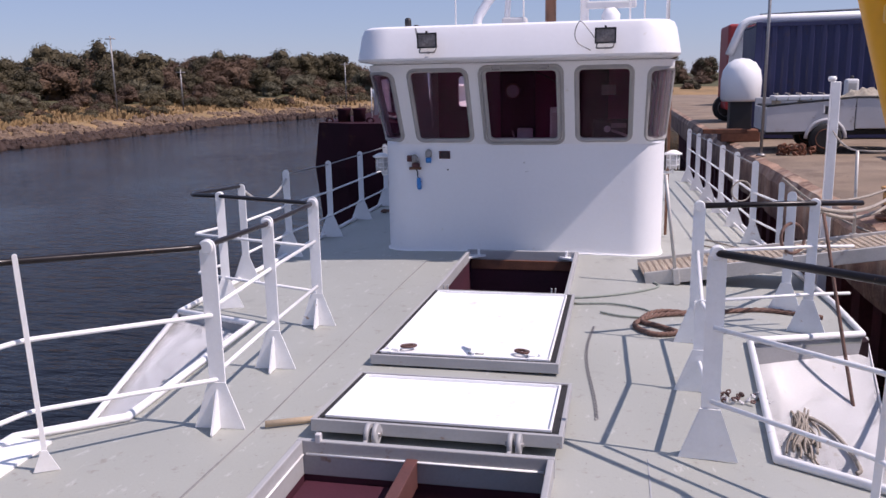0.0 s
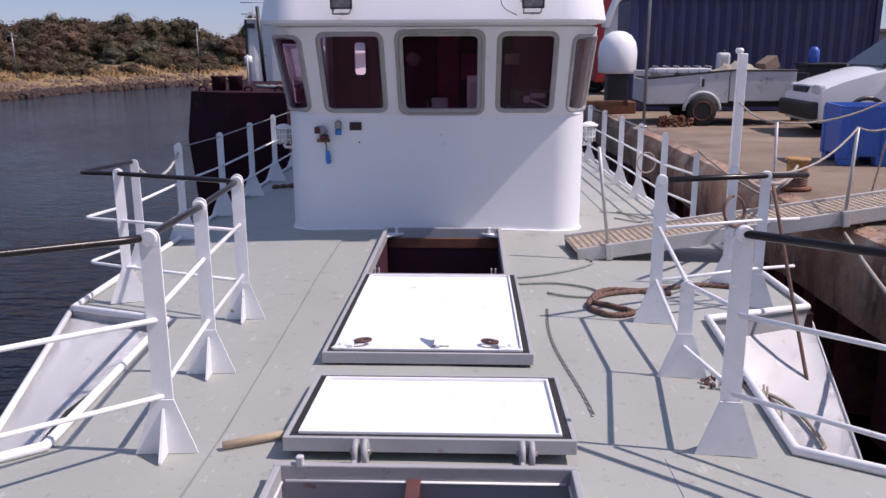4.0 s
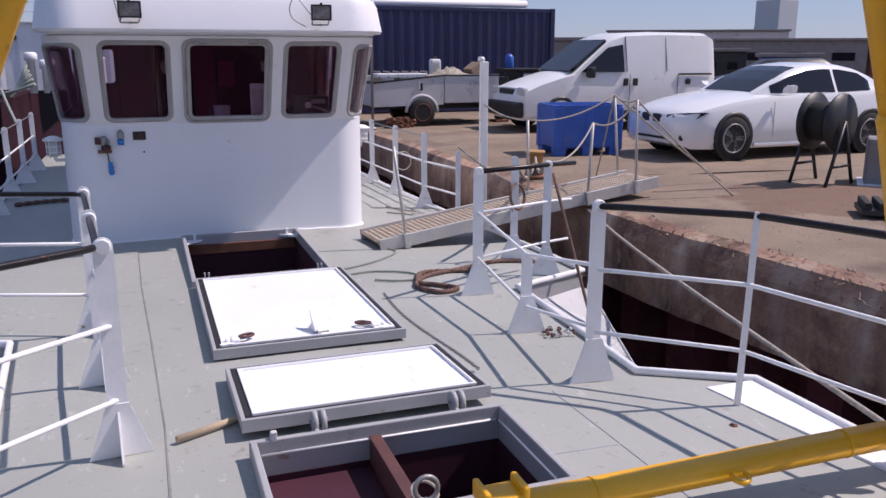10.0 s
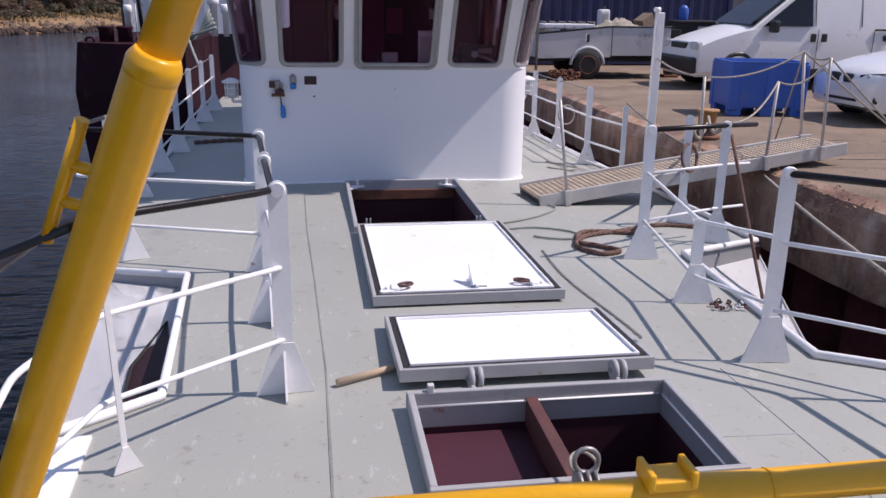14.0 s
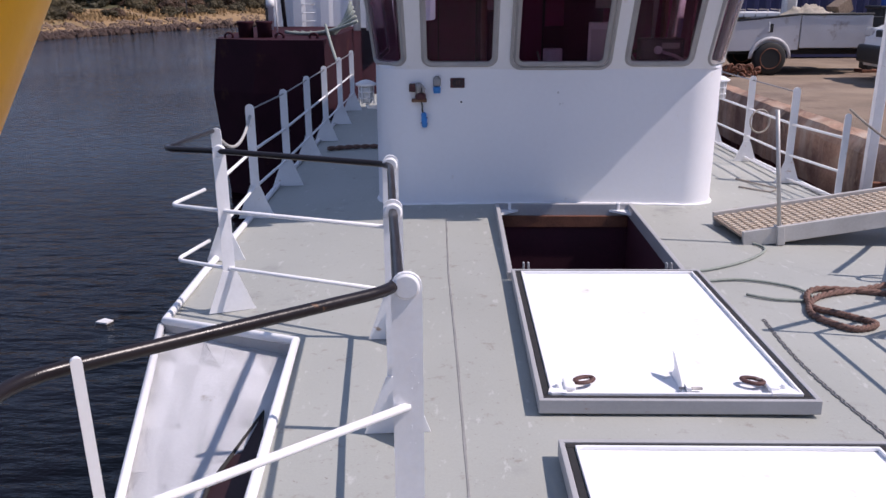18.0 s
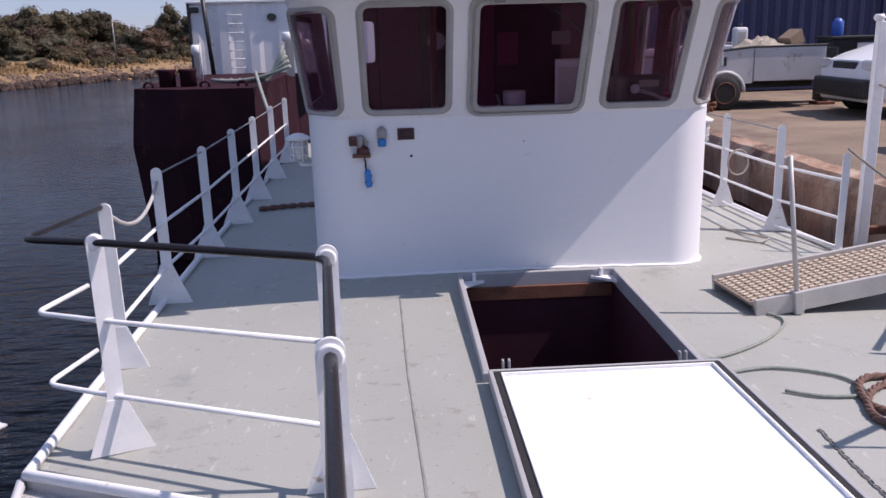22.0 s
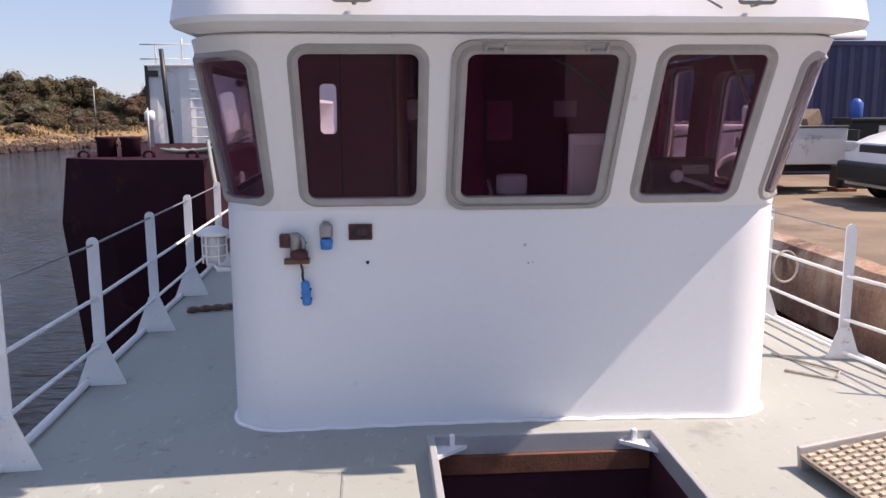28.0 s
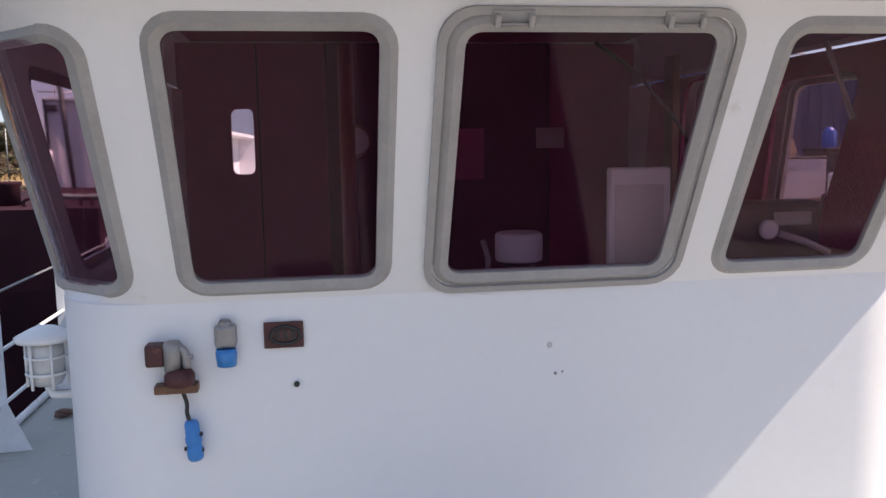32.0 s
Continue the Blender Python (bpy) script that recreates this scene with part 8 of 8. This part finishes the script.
# ---- gantry fittings ----
part("tube_bracket_plate", box((0.42, -6.50, 0.362), (0.17, 0.12, 0.04), 0.006), YELLOW, gantry)
for x in (0.345, 0.495):
    part("tube_bracket_ear", box((x, -6.50, 0.382), (0.025, 0.13, 0.065), 0.008), YELLOW, gantry)
part("tube_lug", torus(Matrix.Translation((1.42, -6.57, 0.29)) @ Matrix.Rotation(radians(15), 4, "X"), 0.035, 0.011, 14), YELLOW, gantry)
part("weld_ring", tube([(0.79, -6.50, 0.30), (0.803, -6.50, 0.30)], 0.0625, 20), YELLOW, gantry)
part("weld_ring", tube([(2.0, -6.50, 0.30), (2.01, -6.50, 0.30)], 0.0625, 20), YELLOW, gantry)
lf, lk = Vector((-1.80, -6.49, 0.10)), Vector((-1.11, -6.86, 1.68))
ld = (lk - lf).normalized()
off = Vector((-0.11, 0.02, 0.03))
hb = part("handle_bar", tube([lf + ld * 1.34 + off, lf + ld * 1.68 + off], 0.017, 10), YELLOW, gantry, "yellow cleat bar")
for k in (1.46, 1.56):
    part("handle_stub", tube([lf + ld * k, lf + ld * k + off], 0.015, 10), YELLOW, hb)
rf, rk = Vector((2.52, -6.49, 0.10)), Vector((1.865, -6.68, 1.68))
rd = (rk - rf).normalized()
part("leg_lug", torus(Matrix.Translation(rf + rd * 2.0 + Vector((0.05, -0.035, 0))) @ Matrix.Rotation(radians(60), 4, "X"), 0.030, 0.004, 14), BLACK, gantry)
part("leg_lug", box(rf + rd * 2.12 + Vector((0.05, -0.03, 0)), (0.05, 0.04, 0.05), 0.01), YELLOW, gantry)
# rope bundle on the starboard leg
bm = bmesh.new()
rnd = random.Random(21)
cpt = rf + rd * 0.62
for k in range(9):
    z0 = rnd.uniform(-0.03, 0.10)
    torus(Matrix.Translation(cpt + rd * (z0 + 0.10)) @ Euler((rnd.uniform(-0.25, 0.25), 0.32 + rnd.uniform(-0.2, 0.2), 0)).to_matrix().to_4x4(), 0.078, 0.010, 18, 6, bm)
for k in range(7):
    a = rnd.uniform(-0.6, 0.6)
    c = cpt + Vector((0.01 + 0.05 * math.sin(a), -0.07, -0.02))
    ln = rnd.uniform(0.12, 0.24)
    tube(spline([c + Vector((0, 0, 0.12)), c + Vector((0.05, 0.01, -ln * 0.4)), c + Vector((0.02, -0.02, -ln)), c + Vector((-0.04, 0.01, -ln * 0.5)), c + Vector((-0.01, 0, 0.12))], 4), 0.009, 5, bm)
solid("tied_rope", bm, ROPETAN, "grey rope hank tied round the yellow leg", "rope")
solid("gantry_cable", tube(spline([rf + rd * 0.7 + Vector((0.05, -0.05, 0)), rf + rd * 1.1 + Vector((0.085, -0.05, 0)), rf + rd * 1.45 + Vector((0.10, -0.05, 0)), rf + rd * 1.6 + Vector((0.05, -0.05, 0))], 5), 0.006, 6), ROPE, "brown line hanging along the yellow leg", "line")
solid("stay_wire", tube([lf + ld * 1.42 + Vector((-0.07, 0, 0)), (-3.6, -5.9, 0.35), (-7.5, -5.0, -1.6)], 0.012, 6), BLACK, "dark mooring wire running from the gantry to the water", "wire")

# handrail knot and hanging lines at the bow
bm = bmesh.new()
for k in range(4):
    torus(Matrix.Translation((2.37 + 0.008 * k, -7.80 - 0.022 * k, 1.17 - 0.008 * k)) @ Euler((0.9 + 0.35 * k, 0.5, 0.5 * k)).to_matrix().to_4x4(), 0.036, 0.011, 14, 6, bm)
tube(spline([(2.38, -7.80, 1.16), (2.43, -7.82, 0.8), (2.47, -7.80, 0.45), (2.46, -7.79, 0.10)], 4), 0.009, 6, bm)
tube(spline([(2.40, -7.86, 1.16), (2.38, -7.84, 0.95), (2.46, -7.96, 0.55), (2.47, -8.02, 0.08)], 4), 0.009, 6, bm)
solid("knotted_line", bm, ROPEGREY, "grey line knotted over the black handrail", "rope")
solid("side_rope", tube(spline([(3.85, -1.05, 0.22), (3.45, -2.6, 0.17), (3.0, -4.5, 0.15), (2.62, -6.15, 0.15), (2.57, -6.9, 0.10), (2.55, -8.2, 0.03), (2.2, -9.6, 0.1)], 6), 0.016, 8), ROPEGREY, "grey mooring rope running along the bow's edge", "rope")

fl2 = thing("fairlead", "dark steel fairlead with a hoop on the bow edge", "fairlead", (2.28, -7.80, dz(2.28, -7.8) + 0.02), 12)
part("base", box((0, 0, 0.025), (0.14, 0.30, 0.05), 0.012), BLACK, fl2)
part("hoop", tube(bend([(0, -0.12, 0.03), (0.02, -0.12, 0.15), (0.02, 0.12, 0.15), (0, 0.12, 0.03)], 0.05), 0.013, 8), BLACK, fl2)

# ---- gangway stanchions and ropes ----
gw = gangway.matrix_world
STAN = []
for i, (x, y, hgt, tip) in enumerate(((0.28, -0.30, 0.92, (-0.12, 0)), (2.05, 0.30, 0.85, (-0.03, 0)), (3.1, -0.30, 0.95, (-0.04, 0)), (3.3, 0.30, 0.95, (-0.10, 0)), (2.45, -0.30, 0.80, (0.03, 0)))):
    p = gw @ Vector((x, y, 0.0))
    q = p + Vector((tip[0], tip[1], hgt))
    STAN.append((p, q))
    part("stanchion", tube([gw.inverted() @ p, gw.inverted() @ q], 0.016, 8), ALU, gangway)
    part("socket", box((x, y, -0.02), (0.06, 0.07, 0.15), 0.006), ALU, gangway)
gr_ = thing("gangway_ropes", "pale slack hand ropes along the gangway", "ropes")
for a, b, dp in (((STAN[1][1]), (STAN[3][1]), 0.10), ((STAN[3][1]), (6.2, -0.3, QUAY_Z + 0.02), 0.02), ((STAN[2][1]), (5.6, -1.3, QUAY_Z + 0.02), 0.03), ((STAN[2][1]), (STAN[3][1]), 0.05), ((STAN[4][1]), (STAN[2][1]), 0.12), ((STAN[1][1]), (3.5, 1.1, 1.25), 0.05), ((STAN[3][1]), (4.6, 0.1, QUAY_Z + 0.02), 0.02), (Vector((2.55, -2.64, 1.0)), STAN[4][1], 0.12)):
    part("rope", tube(sag(a, b, dp), 0.010, 6), ROPEGREY, gr_)
mo = thing("mooring_ropes", "worn mooring ropes from the boat's rail to the quay", "ropes")
part("rope", tube(sag((2.52, -2.60, 0.95), (4.08, 0.75, 0.58), 0.10), 0.018, 8), ROPEGREY, mo)
part("rope", tube(sag((2.50, -2.05, 0.95), (4.10, 0.80, 0.50), 0.18), 0.018, 8), ROPEGREY, mo)
part("rope", tube(sag((2.60, -2.62, 0.9), (2.92, -3.6, -1.5), 0.02), 0.014, 6), ROPE, mo)

part("loop", torus(Matrix.Translation((2.50, -2.12, 0.62)) @ Euler((1.4, 0, 0.6)).to_matrix().to_4x4(), 0.12, 0.013, 22, 6), ROPE, mo)
part("loop", torus(Matrix.Translation((2.70, 2.15, 0.42)) @ Euler((1.5, 0, 0.3)).to_matrix().to_4x4(), 0.13, 0.010, 22, 6), ROPEGREY, mo)
part("rope", tube(sag((2.86, 0.38, 0.8), (3.75, 0.2, 0.25), 0.06), 0.012, 6), ROPEGREY, mo)
part("rope", tube(deck_line([(2.2, 1.3), (2.5, 0.9), (2.35, 0.7), (2.1, 0.9)], 0.012), 0.009, 6), ROPEGREY, mo)

# ---- black barge alongside ----
barge = thing("black_barge", "matt black barge hull with a white deckhouse", "barge")
hull = [(-5.02, 7.2), (-4.2, 6.7), (-2.95, 6.6), (-2.95, 30), (-7.0, 30)]
bm = loft([[(x * 0.985 + 0.1, y + 0.12, WATER_Z - 0.4) for x, y in hull], [(x, y, 0.2) for x, y in hull], [(x + (0.12 if x < -4 else 0), y, 1.08) for x, y in hull]])
part("hull", bm, BARGEBLACK, barge)
dh = part("deckhouse", corrugated(-5.05, -1.2, 1.05, 2.95, 12.0, 0.02, 0.62), mat("off_white_house_paint", (0.80, 0.80, 0.80), 0.5, var=0.06, scale=2, bump=0.2, dirt=(0.4, 0.33, 0.28), dirt_amount=0.08, dirt_scale=4), barge, "white painted deckhouse front")
hm = dh.active_material
part("deckhouse_side", box((-5.05, 14.5, 2.0), (0.04, 5.0, 1.9)), hm, dh)
part("deckhouse_top", box((-3.1, 14.5, 2.97), (4.0, 5.1, 0.06), 0.01), hm, dh)
part("deckhouse_trim", box((-5.06, 11.97, 2.0), (0.05, 0.05, 1.92)), BLACK, dh)
part("porthole", lathe([(0.10, -0.02), (0.10, 0.02)], 18, m=Matrix.Translation((-3.35, 11.98, 2.55)) @ Matrix.Rotation(radians(90), 4, "X")), CARGLASS, dh)
part("lamp_panel", box((-4.95, 11.96, 2.78), (0.22, 0.04, 0.14), 0.01), BLACK, dh)
for k in range(7):
    part("rung", tube(bend([(-4.25, 11.98, 1.25 + 0.23 * k), (-4.25, 11.90, 1.25 + 0.23 * k), (-3.98, 11.90, 1.25 + 0.23 * k), (-3.98, 11.98, 1.25 + 0.23 * k)], 0.02), 0.012, 6), hm, dh)
part("mast", tube([(-4.62, 11.8, 1.08), (-4.72, 11.8, 3.35)], 0.045, 10), BLACK, barge, "black mast")
for a, b in (((-5.25, 12.3, 3.5), (-4.3, 12.3, 3.5)), ((-5.25, 12.3, 3.15), (-4.3, 12.3, 3.15)), ((-4.45, 12.3, 3.0), (-4.45, 12.3, 3.65)), ((-4.95, 12.3, 3.0), (-4.95, 12.3, 3.5)), ((-3.6, 12.4, 3.55), (-1.5, 12.4, 3.55)), ((-3.6, 12.4, 3.28), (-1.5, 12.4, 3.28)), ((-3.6, 12.4, 3.0), (-3.75, 12.4, 3.55))):
    part("roof_rail", tube([a, b], 0.018, 6), GALV, barge)
part("ventilator", loft([[(-4.0 + a * 0.14, 12.6 + b * 0.14, 3.0) for a, b in ((-1, -1), (1, -1), (1, 1), (-1, 1))], [(-4.0 + a * 0.07, 12.6 + b * 0.07, 3.6) for a, b in ((-1, -1), (1, -1), (1, 1), (-1, 1))]]), hm, barge)
for z in (3.12, 3.68):
    part("stack_lamp", lathe([(0.08, 0), (0.09, 0.02), (0.09, 0.18), (0.05, 0.24)], 14, m=Matrix.Translation((-4.05, 12.4, z))), BLACK, barge)
for x, y in ((-4.45, 7.5), (-4.12, 7.5)):
    part("bitt", lathe([(0.13, 1.06), (0.13, 1.36), (0.15, 1.40), (0.15, 1.44)], 16, m=Matrix.Translation((x, y, 0))), BARGEBLACK, barge)
for x, y in ((-4.7, 7.3), (-3.8, 7.2), (-3.2, 7.1)):
    part("deck_eye", torus(Matrix.Translation((x, y, 1.13)) @ Matrix.Rotation(radians(90), 4, "X"), 0.07, 0.022, 14), BARGEBLACK, barge)
for x, r, z in ((-5.0 + 0.35, 0.09, 1.65), (-2.85, 0.13, 1.9), (-2.6, 0.10, 1.7)):
    part("deck_vent", lathe([(r * 0.6, 1.06), (r * 0.6, z), (r, z + 0.02), (r, z + 0.2), (r * 0.7, z + 0.24)], 16, m=Matrix.Translation((x, 10.5, 0))), hm, barge)
part("antenna", tube([(-4.0, 8.0, 1.06), (-4.0, 8.0, 1.95)], 0.012, 6), GALV, barge)
bm = bmesh.new()
rnd = random.Random(31)
for k in range(5):
    tube(sag((-3.9 + 0.15 * k, 8.2, 1.14), (-2.5 - 0.05 * k, 7.6 + 0.2 * k, 1.35 + 0.08 * k), 0.10 + 0.05 * k), 0.03, 8, bm)
tube(sag((-3.0, 7.2, 1.30), (-2.52, 5.25, 0.75), 0.05), 0.025, 8, bm)
solid("barge_hawser", bm, ROPEGREEN, "pale hawsers heaped on the barge's bow", "rope")
# the deckhouse stands low on the barge's deck
for ob in list(barge.children_recursive):
    if not ob.name.startswith("hull"):
        for v in ob.data.vertices:
            if v.co.z > 1.05:
                v.co.z = 1.05 + (v.co.z - 1.05) * 0.78

# floating scrap on the water
solid("floating_litter", prism([(-4.76, 1.08), (-4.62, 1.04), (-4.58, 1.13), (-4.70, 1.19)], WATER_Z + 0.003, WATER_Z + 0.02), INSIDEWHITE, "white scrap floating on the river", "litter")

# ---- trees and shrubs on the far bank ----


def shrub_mesh(seed, blobs, leaves, tall):
    rnd = random.Random(seed)
    bm = bmesh.new()
    centres = []
    # a dark inner mass of twigs behind the leaves
    for _ in range(blobs):
        a, r = rnd.random() * 6.28, rnd.uniform(0, 0.85)
        zz = rnd.uniform(0.2, tall - 0.25)
        r *= 1.0 - 0.55 * zz / tall
        centres.append((Vector((r * math.cos(a), r * math.sin(a), zz)), rnd.uniform(0.20, 0.42)))
    for c, r in centres:
        bmesh.ops.create_icosphere(bm, subdivisions=2, radius=1, matrix=Matrix.Translation(c) @ Matrix.Diagonal((r * 0.74, r * 0.74, r * 0.70, 1)))
    for v in bm.verts:
        v.co += 0.10 * noise.noise_vector(v.co * 5 + Vector((seed, 0, 0)))
    for _ in range(leaves):
        c, r = rnd.choice(centres)
        d = Vector((rnd.gauss(0, 1), rnd.gauss(0, 1), rnd.gauss(0, 1))).normalized()
        p = c + d * r * rnd.uniform(0.72, 1.22)
        p.z = max(p.z, 0.03)
        n = (d + 0.75 * Vector((rnd.gauss(0, 1), rnd.gauss(0, 1), rnd.gauss(0, 1)))).normalized()
        u = n.orthogonal().normalized()
        v = n.cross(u)
        s = rnd.uniform(0.022, 0.060)
        e = rnd.uniform(0, 6.28)
        u, v = u * math.cos(e) + v * math.sin(e), v * math.cos(e) - u * math.sin(e)
        bm.faces.new([bm.verts.new(p + q) for q in (u * s, v * s * 0.6, -u * s, -v * s * 0.6)])
    return bm


def tree_thing(seed, name, label, category, blobs, leaves, tall, leaf):
    t = thing(name, label, category, (0, 0, -300), 0, "bank trees")
    part("trunk", tube([(0, 0, -0.1), (0.05, 0.02, tall * 0.4), (0.0, 0.0, tall * 0.75)], 0.07, 7, r_end=0.02), BARK, t)
    for k in range(4):
        a = k * 1.7 + seed
        part("limb", tube([(0, 0, tall * 0.25), (0.25 * math.cos(a), 0.25 * math.sin(a), tall * 0.5), (0.5 * math.cos(a), 0.5 * math.sin(a), tall * 0.7)], 0.035, 6, r_end=0.01), BARK, t)
    part("crown", shrub_mesh(seed, blobs, leaves, tall), leaf, t)
    return t


KINDS = [("shrub", "low dense olive-green shrub", 1.2, LEAF), ("tree", "dense dull green tree with an uneven crown", 1.9, LEAF), ("shrub", "low rust-tinged bramble shrub", 1.1, LEAFRED), ("tree", "rounded brown-green tree on the bank", 1.7, LEAFRED), ("shrub", "pale grey-green willow shrub", 1.5, LEAFGREY), ("tree", "tall narrow dark green tree", 2.3, LEAF), ("shrub", "low wide dark bramble shrub", 0.95, LEAF)]
proto = [tree_thing(k, q[0], q[1], q[0], 24 + 3 * k, 6500, q[2], q[3]) for k, q in enumerate(KINDS)]
rnd = random.Random(77)
used = [False] * 7
for i in range(560):
    s = rnd.uniform(0.18, 0.80)
    p, nn = bank_at(s)
    row = (0, 1, 2, 3, 3)[i % 5]
    o = (rnd.uniform(4.5, 10), rnd.uniform(9, 16), rnd.uniform(15, 25), rnd.uniform(24, 42))[row]
    q = p + nn * o
    k = rnd.choice(((0, 2, 6), (0, 2, 4, 6, 3), (1, 3, 4, 2), (1, 5, 3, 1, 3))[row])
    sc = rnd.uniform(0.85, 1.2) * (0.80, 1.15, 1.7, 2.45)[row] * (0.66 + 0.34 * min(max((s - 0.36) / 0.14, 0.0), 1.0))
    w = sc * rnd.uniform(1.0, 1.5) * (0.8 if k == 5 else 1.0)
    m = Matrix.Translation((q.x, q.y, (-0.6 + 0.094 * (o - 4.5) if o < 12 else 0.02 * o - 0.15) - 0.1)) @ Matrix.Rotation(rnd.random() * 6.28, 4, "Z") @ Matrix.Diagonal((w, w, sc, 1))
    if used[k] is False:
        used[k] = m
    else:
        copy_thing(proto[k], m)
for ob, m in zip(proto, used):
    ob.matrix_basis = m
# dry grass tufts on the slope
bm = bmesh.new()
rnd = random.Random(5)
for i in range(9000):
    p, nn = bank_at(rnd.uniform(0.2, 0.75))
    o = rnd.triangular(3.2, 12, 5)
    q = p + nn * o
    z = -1.0 + (o - 2.2) * 0.17 if o < 4.5 else -0.6 + (o - 4.5) * 0.094
    hgt = rnd.uniform(0.15, 0.5)
    a = rnd.random() * 3.14
    w2 = rnd.uniform(0.1, 0.3)
    d = Vector((math.cos(a) * w2, math.sin(a) * w2, 0))
    b = Vector((q.x, q.y, z - 0.1))
    bm.faces.new([bm.verts.new(v) for v in (b - d, b + d, b + d * 0.3 + Vector((rnd.uniform(-0.1, 0.1), 0, hgt)), b - d * 0.5 + Vector((0, 0, hgt * 0.8)))])
solid("bank_grass", bm, GRASSBLADE, "dry straw grass tufts on the river bank", "grass", kind="stuff")
for x, y, hgt in ((-34.0, 44.5, 5.3), (-24.0, 66.0, 3.6), (-33.0, 52.0, 3.0), (-13.0, 99.0, 5.0)):
    q = Vector((x, y))
    pole = thing("far_pole", "thin grey pole on the far bank", "pole", (q.x, q.y, 0.0), 0, "far poles")
    part("shaft", tube([(0, 0, -0.2), (0, 0, hgt)], 0.05, 8), STEEL, pole)
    part("cross_arm", tube([(-0.4, 0, hgt - 0.2), (0.4, 0, hgt - 0.2)], 0.04, 6), STEEL, pole)

# small rusty pads welded to the fore deck
for x, y in ((1.96, -5.88),):
    pd = thing("deck_pad", "small rusty pad welded to the grey deck", "deck pad", (x, y, dz(x, y)), 20, "deck pads")
    part("plate", lathe([(0.022, -0.004), (0.020, 0.006), (0.010, 0.008)], 12), RUST, pd)
    part("pin", lathe([(0.010, 0.008), (0.010, 0.016)], 10), STEEL, pd)
